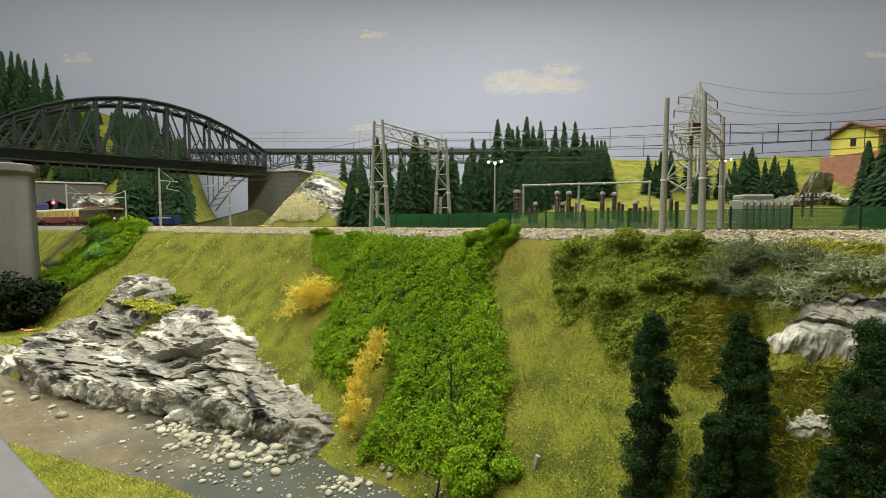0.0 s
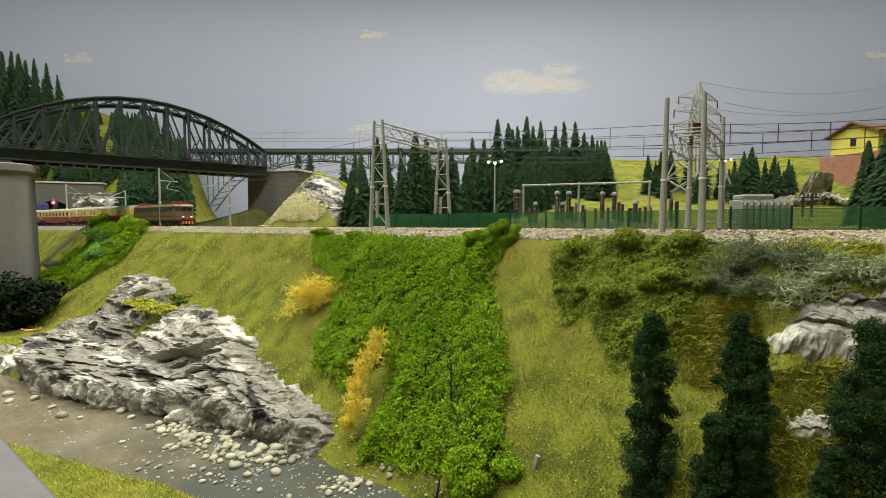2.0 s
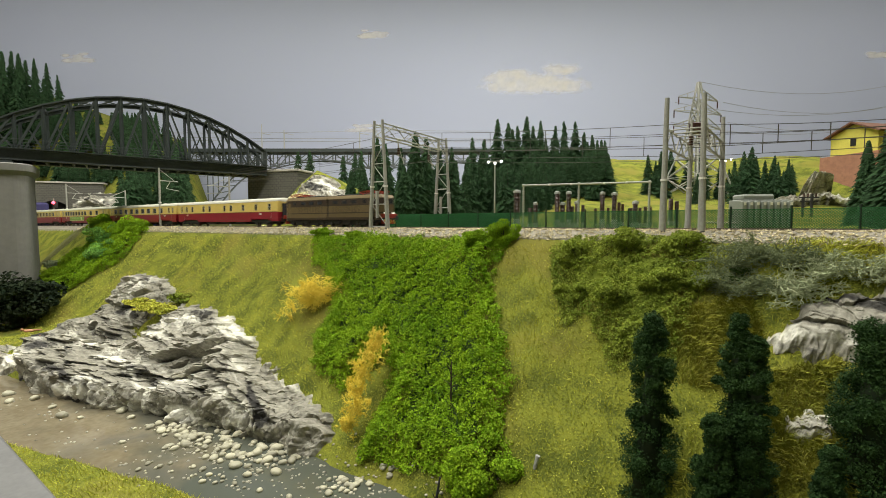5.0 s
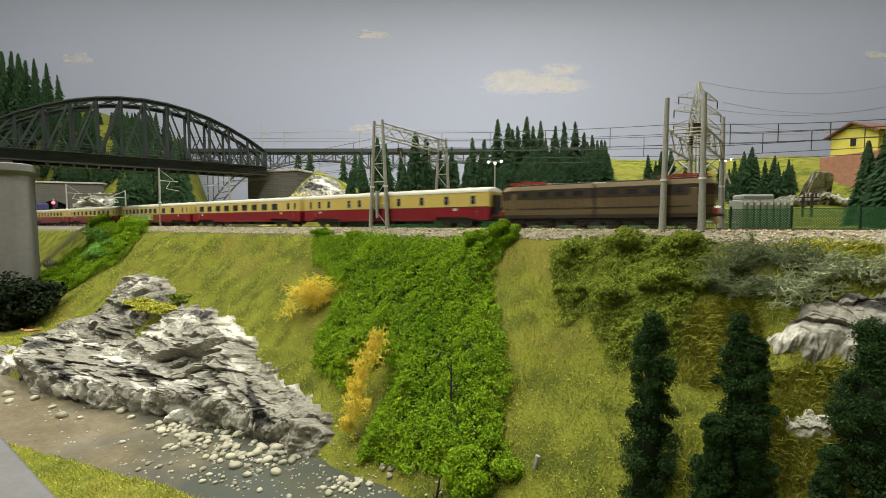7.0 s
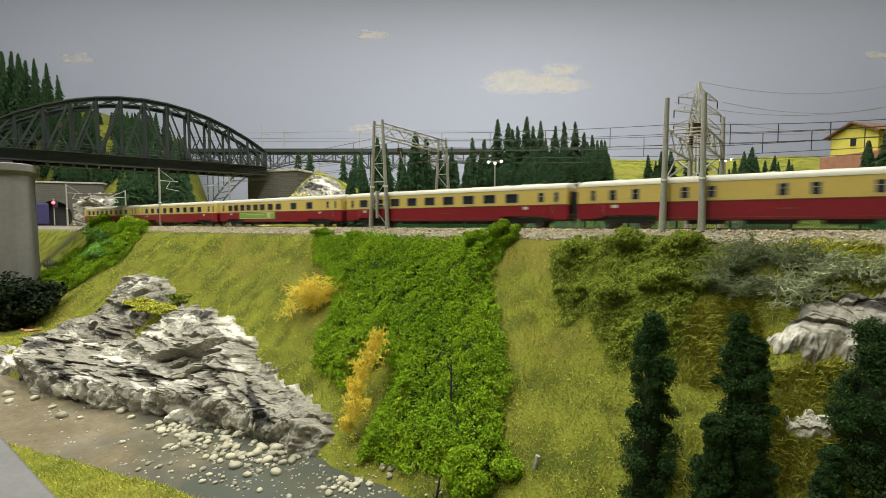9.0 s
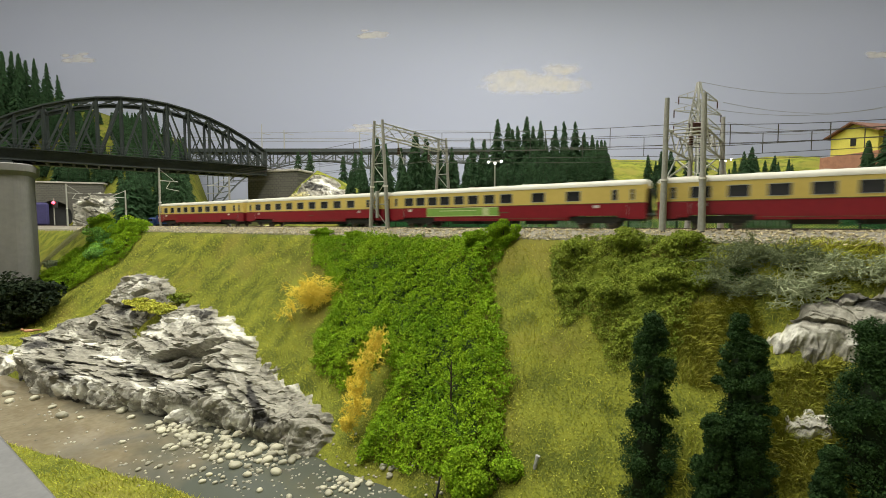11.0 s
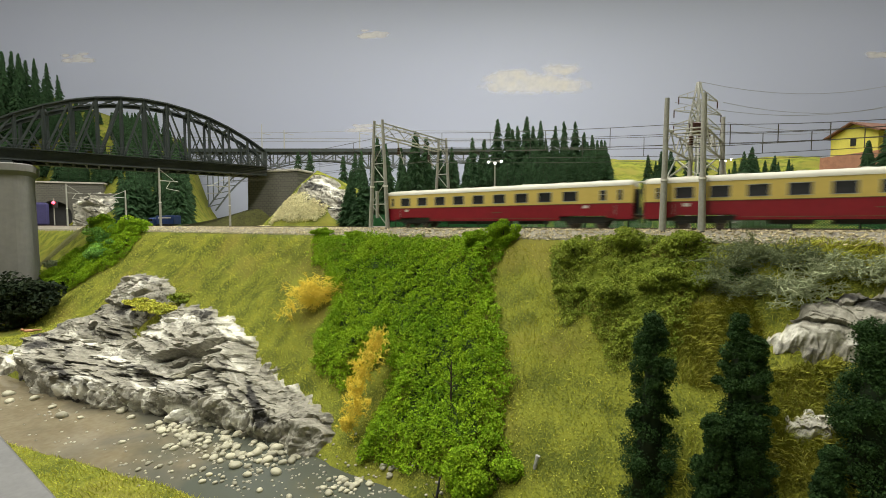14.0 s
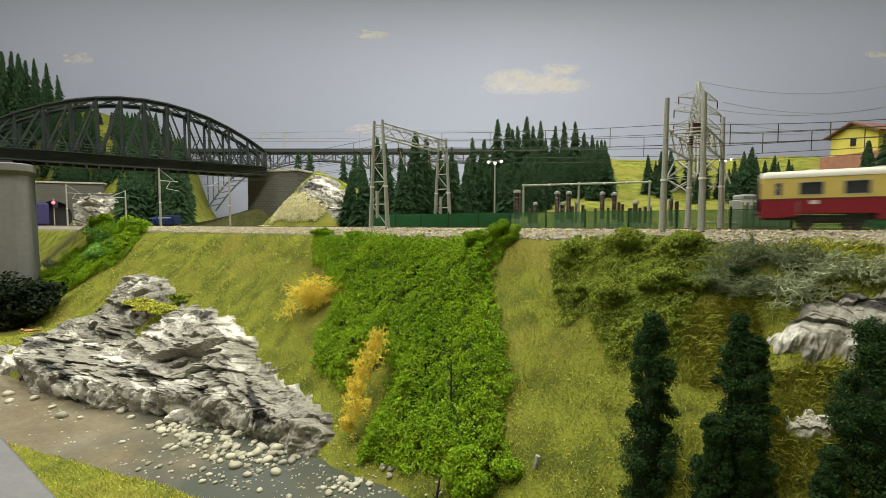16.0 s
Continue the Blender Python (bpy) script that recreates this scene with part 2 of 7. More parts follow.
def mesh_part(name, verts, faces, material, parent=None, label="", smooth=False):
    me = bpy.data.meshes.new(name)
    me.from_pydata(verts if isinstance(verts, list) else verts.tolist(), [], faces)
    if smooth:
        me.polygons.foreach_set("use_smooth", [True] * len(me.polygons))
    me.materials.append(material)
    ob = new(name, me)
    ob.parent = parent
    if label:
        ob["label"] = label
    return ob


def thing(name, label, category, m=None, group="", kind=""):
    ob = new(name)
    ob.empty_display_size = 0.01
    if m is not None:
        ob.matrix_world = m
    return tagged(ob, label, category, group, kind)


def box(bm, c, s, m=None, bevel=0.0):
    r = bmesh.ops.create_cube(bm, size=1, matrix=(m or Matrix()) @ Matrix.Translation(c) @ Matrix.Diagonal((*s, 1)))
    if bevel:
        es = list({e for v in r["verts"] for e in v.link_edges})
        bmesh.ops.bevel(bm, geom=es, offset=bevel, segments=1, affect="EDGES")
    return bm


def rod(bm, a, b, r0, r1=None, n=8):
    a, b = Vector(a), Vector(b)
    d = b - a
    q = d.to_track_quat("Z", "Y").to_matrix().to_4x4()
    bmesh.ops.create_cone(bm, cap_ends=True, segments=n, radius1=r0, radius2=r0 if r1 is None else r1, depth=d.length,
                          matrix=Matrix.Translation((a + b) / 2) @ q)
    return bm


def bar(bm, a, b, w, h):
    """A flat-sided beam from a to b; h is measured upwards."""
    a, b = Vector(a), Vector(b)
    d = b - a
    q = d.to_track_quat("X", "Z").to_matrix().to_4x4()
    bmesh.ops.create_cube(bm, size=1, matrix=Matrix.Translation((a + b) / 2) @ q @ Matrix.Diagonal((d.length, w, h, 1)))
    return bm


def B():
    return bmesh.new()


def smooth01(t):
    t = np.clip(t, 0, 1)
    return t * t * (3 - 2 * t)


# ---------------------------------------------------------------- the line of the railway and the lie of the land
RAIL_DIR = Vector((0.8338, -0.5522, 0))
RAIL_SIDE = Vector((0.5522, 0.8338, 0))           # away from the viewer
RAIL_TURN = math.degrees(math.atan2(-0.5522, 0.8338))


def on_line(y):
    """The point of the track's centre line at depth y, on the rail heads."""
    return Vector((0.8247 - 1.51 * y, y, 0.0))


def wobble(x, y, f, seed=0.0):
    """A cheap smooth noise for whole arrays."""
    s = np.zeros_like(x)
    for k in range(5):
        a = 1.7 * k + seed
        fx, fy = f * (1.55 ** k) * math.cos(a * 2.1 + 0.3), f * (1.55 ** k) * math.sin(a * 2.1 + 0.3)
        s = s + np.sin(fx * x + fy * y + a * 3.3 + 1.4 * np.sin(0.6 * f * (1.5 ** k) * (y - 0.7 * x) + a)) / (1.4 ** k)
    return s / 2.6


def land(x, y):
    """Height of the modelled ground."""
    x, y = np.asarray(x, float), np.asarray(y, float)
    d = (0.8247 - x - 1.51 * y) / 1.811
    rough = 0.004 * wobble(x, y, 40) + 0.006 * wobble(x, y, 13, 2.0)
    # towards the viewer: the bank down to the river
    fall = np.maximum(d - 0.035, 0) * 1.0
    front = -0.010 - fall - 0.012 * np.sin(np.clip(fall, 0, 0.2) * 16) + rough * smooth01(fall / 0.03)
    river = np.full_like(x, 9.0)
    course = [(-0.62, 0.53), (-0.45, 0.452), (-0.266, 0.39), (-0.144, 0.338), (-0.054, 0.313), (0.02, 0.285), (0.12, 0.2)]
    for (x0, y0), (x1, y1) in zip(course, course[1:]):
        t = np.clip(((x - x0) * (x1 - x0) + (y - y0) * (y1 - y0)) / ((x1 - x0) ** 2 + (y1 - y0) ** 2), 0, 1)
        river = np.minimum(river, np.hypot(x - x0 - t * (x1 - x0), y - y0 - t * (y1 - y0)))
    floor = -0.180 + 0.6 * rough - 0.016 * smooth01((0.060 - river) / 0.018)
    front = np.maximum(front, floor) + 0.004 * np.exp(-((front - floor) / 0.012) ** 2) * smooth01((river - 0.03) / 0.03)
    # away from the viewer
    left = np.interp(x, [-3.2, -2.4, -1.75, -1.3, -1.0, -0.8], [0.95, 0.79, 0.56, 0.34, 0.13, 0.0]) * smooth01((-d - 0.09) / 0.32) * smooth01((-x / np.maximum(y, 0.2) - 0.495) / 0.09)
    k1 = np.clip(0.152 - 0.92 * np.hypot((x + 0.32) * (np.where(x > -0.32, 0.5, 1.25)), (y - 1.14) * 0.9), 0, 1)
    knob = k1
    right = smooth01((x - 0.0) / 0.35) * (0.07 * smooth01((y - 0.75) / 0.45) + 0.20 * smooth01((y - 1.15) / 0.7))
    mid = 0.12 * smooth01((x + 0.35) / 0.3) * smooth01((y - 1.0) / 0.7)
    house = 0.07 * np.exp(-(((x - 1.25) / 0.25) ** 2 + ((y - 1.42) / 0.22) ** 2))
    back = -0.006 + np.maximum.reduce([left, knob, right, mid]) + house + rough * smooth01((-d - 0.15) / 0.1) * 1.3
    z = np.where(d > 0, front, np.where(d > -0.16, -0.007, back))
    return z


def land_at(x, y):
    return float(land(np.array([x]), np.array([y]))[0])


# ---------------------------------------------------------------- the hall and the painted backdrop
def slab(name, c, s, material, label, category):
    ob = part(name, box(B(), (0, 0, 0), s), material)
    ob.location = c
    return tagged(ob, label, category, kind="structure")


slab("floor", (0, 0.3, -1.15), (9.2, 6.2, 0.1), M_ASPHALT, "plain grey hall floor under the layout", "floor")
slab("ceiling", (0, 0.3, 1.75), (9.2, 6.2, 0.1), M_WALL, "plain white hall ceiling", "ceiling")
slab("wall_south", (0, -2.75, 0.3), (9.2, 0.1, 2.8), M_WALL, "plain pale hall wall", "wall")
slab("wall_west", (-4.55, 0.3, 0.3), (0.1, 6.0, 2.8), M_WALL, "plain pale hall wall", "wall")
slab("wall_east", (4.55, 0.3, 0.3), (0.1, 6.0, 2.8), M_WALL, "plain pale hall wall", "wall")
slab("layout_base", (0, 1.14, -0.68), (8.8, 4.2, 0.84), M_WALL, "plain boxed base that carries the model landscape", "base")
slab("backdrop", (0, 3.3, 0.3), (9.2, 0.1, 2.8), M_SKY, "wall painted as a pale grey-blue sky", "backdrop")


def cloud(x, z, w, h, seed):
    """A flat patch of thin paint on the backdrop with a ragged rim and a level foot."""
    rng = np.random.RandomState(seed)
    nx, nz = 40, 16
    verts, faces = [], []
    th = []
    blobs = [(rng.uniform(-0.6, 0.6), rng.uniform(-0.5, 0.35), rng.uniform(0.15, 0.42)) for _ in range(9)] + [(0, -0.25, 0.5), (0.35, -0.35, 0.4), (-0.4, -0.4, 0.35)]
    for j in range(nz + 1):
        for i in range(nx + 1):
            u, v = -1 + 2 * i / nx, -1 + 2 * j / nz
            verts.append((x + u * w / 2, 3.246, z + v * h / 2))
            t = max(1 - math.hypot((u - a) * 0.8, v - b) / r for a, b, r in blobs)
            t = min(max(t * 1.6, 0), 1) * (1 - abs(u) ** 4) * (1 - abs(v) ** 4)
            th.append(t * 0.85)
    for j in range(nz):
        for i in range(nx):
            a = j * (nx + 1) + i
            faces.append((a, a + 1, a + nx + 2, a + nx + 1))
    ob = mesh_part("cloud", verts, faces, M_CLOUD)
    at = ob.data.attributes.new("thick", "FLOAT", "POINT")
    at.data.foreach_set("value", th)
    ob.visible_shadow = False
    return tagged(ob, "soft cream cloud painted on the backdrop", "cloud", "painted clouds", "structure")


cloud(0.66, 1.07, 1.15, 0.40, 2)
cloud(-0.50, 1.37, 0.34, 0.13, 5)
cloud(-2.62, 1.20, 0.33, 0.13, 7)
cloud(3.15, 1.23, 0.33, 0.12, 11)
cloud(-0.58, 0.70, 0.34, 0.12, 15)


# ---------------------------------------------------------------- ground
def axis(spans):
    out = []
    for a, b, n in spans:
        out += list(np.linspace(a, b, n, endpoint=False))
    return np.array(out + [spans[-1][1]])


def ground_sheet():
    xs = axis([(-4.4, -1.2, 60), (-1.2, -0.6, 60), (-0.6, 0.45, 210), (0.45, 1.4, 80), (1.4, 4.4, 50)])
    ys = axis([(-0.95, 0.16, 30), (0.16, 0.62, 150), (0.62, 1.1, 90), (1.1, 2.0, 70), (2.0, 3.24, 30)])
    X, Y = np.meshgrid(xs, ys)
    Z = land(X, Y)
    v = np.stack([X, Y, Z], -1).reshape(-1, 3)
    nx = len(xs)
    idx = np.arange(len(v)).reshape(Y.shape)
    f = np.stack([idx[:-1, :-1], idx[:-1, 1:], idx[1:, 1:], idx[1:, :-1]], -1).reshape(-1, 4).tolist()
    ob = mesh_part("ground", v, f, M_GRASS, smooth=True)
    return tagged(ob, "yellow-green flocked model landscape with a bank, hills and a river bed", "ground", kind="structure")


ground_sheet()

wv = [(-0.75, 0.20, -0.1885), (0.2, 0.14, -0.1885), (0.2, 0.34, -0.1885), (-0.1, 0.46, -0.1885), (-0.75, 0.66, -0.1885)]
tagged(mesh_part("water", wv, [(0, 1, 2, 3, 4)], M_WATER), "shallow muddy brown river with a glossy resin surface", "water", kind="structure")
road = part("road", box(B(), (0, 0, 0), (0.6, 0.48, 0.008), bevel=0.002), M_ASPHALT)
road.matrix_world = pose(-0.455, 0.130, -0.179, 0, 0, -35)
tagged(road, "plain grey road surface beside the river bank", "road", kind="structure")


# ---------------------------------------------------------------- rock
def inside(poly, x, y):
    c = np.zeros(len(x), bool)
    for (x0, y0), (x1, y1) in zip(poly, poly[1:] + poly[:1]):
        hit = ((y0 > y) != (y1 > y)) & (x < (x1 - x0) * (y - y0) / (y1 - y0 + 1e-12) + x0)
        c ^= hit
    return c


def rim(poly, x, y):
    d = np.full(len(x), 9.0)
    for (x0, y0), (x1, y1) in zip(poly, poly[1:] + poly[:1]):
        t = np.clip(((x - x0) * (x1 - x0) + (y - y0) * (y1 - y0)) / ((x1 - x0) ** 2 + (y1 - y0) ** 2), 0, 1)
        d = np.minimum(d, np.hypot(x - x0 - t * (x1 - x0), y - y0 - t * (y1 - y0)))
    return d


def outcrop(name, label, x0, x1, y0, y1, lumps, height, nx, ny, seed, strata=0.044, dip=0.55, jag=1.0):
    """Cast plaster rock: undercut ledges of dipping strata over a lumpy mass that sinks into the bank at its rim."""
    xs, ys = np.linspace(x0, x1, nx), np.linspace(y0, y1, ny)
    X, Y = np.meshgrid(xs, ys)
    wx, wy = X + 0.012 * wobble(X, Y, 60, seed), Y + 0.012 * wobble(X, Y, 55, seed + 4)
    mass = np.full_like(X, -1.0)
    for cx, cy, rx, ry, turn, hh in lumps:
        c, s = math.cos(radians(turn)), math.sin(radians(turn))
        u, v = ((wx - cx) * c + (wy - cy) * s) / rx, (-(wx - cx) * s + (wy - cy) * c) / ry
        mass = np.maximum(mass, hh * (1 - (u * u + v * v) ** 1.5))
    base = land(X, Y)
    inside = smooth01((mass + 0.04) / 0.22)
    up = 0.7 * base + 0.7 * Y + dip * X                    # rises up the bank, across the beds
    out = height * np.clip(mass, -0.5, 1.0)
    for T, amp, f, k in ((strata, 0.0170, 22, 1), (strata * 0.41, 0.0075, 60, 2), (strata * 0.15, 0.0030, 160, 3)):
        w = (up + 0.80 * T * wobble(X, Y, f, seed + k) + 0.40 * T * wobble(X, Y, f * 2.6, seed + k + 5)) / T
        if k == 2:
            w = w + 9.0 * X
        saw = w - np.floor(w)
        step = np.where(saw < 0.14, saw / 0.14, (1 - saw) / 0.86)
        fade = np.clip(0.55 + 0.75 * wobble(X, Y, f * 0.8, seed + 10 + k), 0, 1.2)
        out = out + inside * jag * amp * fade * (step - 0.3)
    out = out + inside * jag * (0.0090 * (1 - 2.2 * np.abs(wobble(X, Y, 42, seed + 21))) + 0.003 * (1 - 2 * np.abs(wobble(X, Y, 130, seed + 23))) + 0.0016 * wobble(X, Y, 420, seed + 22))
    nrm = (-0.30, -0.62, 0.72)
    vv = np.stack([X + nrm[0] * out, Y + nrm[1] * out, base + nrm[2] * out], -1).reshape(-1, 3)
    idx = np.arange(nx * ny).reshape(ny, nx)
    keep = (mass > -0.35)
    keep = keep[:-1, :-1] | keep[1:, 1:]
    q = np.stack([idx[:-1, :-1], idx[:-1, 1:], idx[1:, 1:], idx[1:, :-1]], -1)[keep]
    used = np.unique(q)
    back = np.zeros(nx * ny, int)
    back[used] = np.arange(len(used))
    ob = mesh_part(name, vv[used], back[q].tolist(), M_ROCK)
    return tagged(ob, label, "rock")


def crag(name, label, poly, swell, lumps, nx, ny, seed, jag=1.0, rise=0.03, bands=((0.055, 0.0150), (0.025, 0.0085), (0.0105, 0.0032), (0.0045, 0.0009))):
    """Cast plaster rock in overlapping tilted plates whose lower lips hang over the plate below."""
    p = np.array(poly)
    lo, hi = p.min(0) - 0.02, p.max(0) + 0.02
    X, Y = np.meshgrid(np.linspace(lo[0], hi[0], nx), np.linspace(lo[1], hi[1], ny))
    wx, wy = X + 0.006 * wobble(X, Y, 90, seed) + 0.003 * wobble(X, Y, 300, seed + 2), Y + 0.006 * wobble(X, Y, 85, seed + 4) + 0.003 * wobble(X, Y, 310, seed + 6)
    fx, fy = wx.ravel(), wy.ravel()
    m = np.where(inside(poly, fx, fy), 1.0, -1.0) * rim(poly, fx, fy)
    m = m.reshape(X.shape)
    e = smooth01((m + 0.002) / rise)
    s, c = X * 0.763 - Y * 0.647, X * 0.647 + Y * 0.763
    out = swell * e
    for cx, cy, ls, lc, hh in lumps:
        ds, dc = (X - cx) * 0.763 - (Y - cy) * 0.647, (X - cx) * 0.647 + (Y - cy) * 0.763
        out = out + hh * e ** 0.5 * np.exp(-(ds / ls) ** 2 - (dc / lc) ** 2)
    hang = np.zeros_like(X)
    for k, (T, amp) in enumerate(bands):
        f = 2.0 / T
        w = c / T + 1.15 * wobble(s * 0.34, c, f * 0.8, seed + k) + 0.4 * wobble(s, c * 0.6, f * 1.7, seed + k + 5)
        cell = np.floor(w)
        q = np.floor(s / (T * 3.2) + 0.9 * wobble(s, c, f * 0.7, seed + k + 8) + 0.37 * cell)
        rnd = np.sin(cell * 12.9898 + q * 78.233) * 43758.5453
        rnd = rnd - np.floor(rnd)
        saw = w - cell
        step = np.where(saw < 0.09, saw / 0.09, ((1 - saw) / 0.91) ** 0.8)
        fade = np.clip(0.6 + 0.8 * wobble(s * 0.5, c, f * 0.35, seed + 10 + k), 0.12, 1.25)
        a = jag * amp * e * fade
        out = out + a * (step - 0.35 + 0.75 * (rnd - 0.5))
        hang = hang + a * step * 0.75
    out = out + e * jag * (0.0035 * wobble(X, Y, 75, seed + 21) + 0.0011 * wobble(X, Y, 420, seed + 22) + 0.0006 * wobble(X, Y, 900, seed + 23)) - 0.006 * (1 - e)
    nrm = (-0.30, -0.62, 0.72)
    vv = np.stack([X + nrm[0] * out - 0.647 * hang, Y + nrm[1] * out - 0.763 * hang, land(X, Y) + nrm[2] * out], -1).reshape(-1, 3)
    idx = np.arange(nx * ny).reshape(ny, nx)
    keep = (m > -0.006)
    keep = keep[:-1, :-1] | keep[1:, 1:]
    q = np.stack([idx[:-1, :-1], idx[:-1, 1:], idx[1:, 1:], idx[1:, :-1]], -1)[keep]
    used = np.unique(q)
    back = np.zeros(nx * ny, int)
    back[used] = np.arange(len(used))
    return tagged(mesh_part(name, vv[used], back[q].tolist(), M_ROCK), label, "rock")


crag("rock_outcrop", "craggy grey and white plaster rock outcrop by the river",
     [(-0.60, 0.61), (-0.66, 0.70), (-0.645, 0.735), (-0.59, 0.742), (-0.545, 0.735), (-0.590, 0.81), (-0.525, 0.780), (-0.442, 0.727), (-0.400, 0.680), (-0.335, 0.622), (-0.315, 0.607), (-0.267, 0.569), (-0.218, 0.527),
      (-0.198, 0.490), (-0.156, 0.450), (-0.118, 0.418), (-0.078, 0.376), (-0.090, 0.360), (-0.118, 0.348), (-0.152, 0.372), (-0.20, 0.396), (-0.285, 0.429), (-0.39, 0.464), (-0.48, 0.503), (-0.545, 0.55)],
     0.010, [(-0.50, 0.735, 0.06, 0.022, 0.012), (-0.425, 0.640, 0.045, 0.028, -0.030), (-0.33, 0.560, 0.06, 0.03, 0.012), (-0.47, 0.560, 0.10, 0.05, 0.014), (-0.36, 0.492, 0.06, 0.03, 0.010), (-0.22, 0.455, 0.07, 0.04, 0.008), (-0.58, 0.66, 0.06, 0.04, 0.008)],
     620, 560, 1.0)
outcrop("rock_outcrop", "low grey rock with grass beside the river", -0.80, -0.46, 0.52, 0.74,
        [(-0.60, 0.585, 0.06, 0.018, -25, 0.9), (-0.66, 0.635, 0.04, 0.016, -15, 0.8)], 0.008, 150, 110, 4.0, 0.02, 0.4, 0.6)
crag("rock_outcrop", "smooth white and grey rock shelf under lichen bushes",
     [(0.211, 0.300), (0.232, 0.302), (0.252, 0.302), (0.266, 0.302), (0.289, 0.294), (0.33, 0.275), (0.32, 0.235), (0.267, 0.250), (0.246, 0.260), (0.222, 0.277), (0.213, 0.290)],
     0.002, [(0.25, 0.294, 0.03, 0.008, 0.003), (0.265, 0.266, 0.05, 0.006, 0.003)], 260, 200, 6.0, 0.6, 0.014, ((0.022, 0.0080), (0.009, 0.0014), (0.003, 0.0004)))
crag("rock_outcrop", "small dark grey rock in the long grass", [(0.204, 0.265), (0.222, 0.264), (0.232, 0.254), (0.222, 0.240), (0.211, 0.246), (0.204, 0.256)], 0.003, [], 110, 110, 8.0, 0.5, 0.008, ((0.010, 0.006), (0.004, 0.002)))
outcrop("rock_outcrop", "pale limestone crag beside the bridge abutment", -0.45, -0.10, 0.92, 1.24,
        [(-0.275, 1.065, 0.075, 0.045, -25, 0.9), (-0.22, 1.02, 0.05, 0.04, -25, 0.8)], 0.009, 150, 130, 9.0, 0.03, 0.2, 0.55)
crag("rock_outcrop", "grey rock face on the far wooded hillside", [(-1.30, 1.56), (-1.36, 1.67), (-1.31, 1.69), (-1.15, 1.60), (-1.13, 1.54), (-1.19, 1.50), (-1.25, 1.50)], 0.03, [], 150, 150, 12.0, 1.6, 0.05)
outcrop("rock_outcrop", "low pale grey rock in the hill grass", 0.80, 1.02, 0.98, 1.18,
        [(0.90, 1.07, 0.09, 0.03, -10, 0.6)], 0.03, 110, 110, 14.0)
crag("rock_outcrop", "tall pale grey crag below the yellow house", [(0.960, 1.175), (0.970, 1.22), (1.005, 1.235), (1.035, 1.22), (1.030, 1.18), (0.995, 1.165)], 0.075, [], 130, 130, 15.0, 1.0, 0.02)


# ---------------------------------------------------------------- track
def track(name, offset, label):
    root = thing(name, label, "railway track", kind="structure")
    y0, y1 = 2.35, -0.80
    a, b = on_line(y0) + RAIL_SIDE * offset, on_line(y1) + RAIL_SIDE * offset
    for s in (-0.00825, 0.00825):
        bm = B()
        for w, h, z in ((0.0009, 0.0010, -0.0005), (0.0005, 0.0022, -0.0019), (0.0024, 0.0005, -0.0031)):
            bar(bm, a + RAIL_SIDE * s + Vector((0, 0, z)), b + RAIL_SIDE * s + Vector((0, 0, z)), w, h)
        part("rail", bm, M_RAIL, root)
    bm = B()
    n = int((b - a).length / 0.0072)
    m0 = pose(0, 0, 0, 0, 0, RAIL_TURN)
    verts, faces = [], []
    for i in range(n):
        c = a.lerp(b, (i + 0.5) / n)
        for dx, dy, dz in ((-1, -1, -1), (1, -1, -1), (1, 1, -1), (-1, 1, -1), (-1, -1, 1), (1, -1, 1), (1, 1, 1), (-1, 1, 1)):
            verts.append(tuple(c + RAIL_DIR * dx * 0.0014 + RAIL_SIDE * dy * 0.015 + Vector((0, 0, -0.0048 + dz * 0.0014))))
        k = i * 8
        faces += [(k + 4, k + 5, k + 6, k + 7), (k, k + 1, k + 5, k + 4), (k + 1, k + 2, k + 6, k + 5), (k + 2, k + 3, k + 7, k + 6), (k + 3, k, k + 4, k + 7)]
    bm.free()
    tagged(mesh_part("sleepers", verts, faces, M_TIE, root), kind="stuff")
    return root


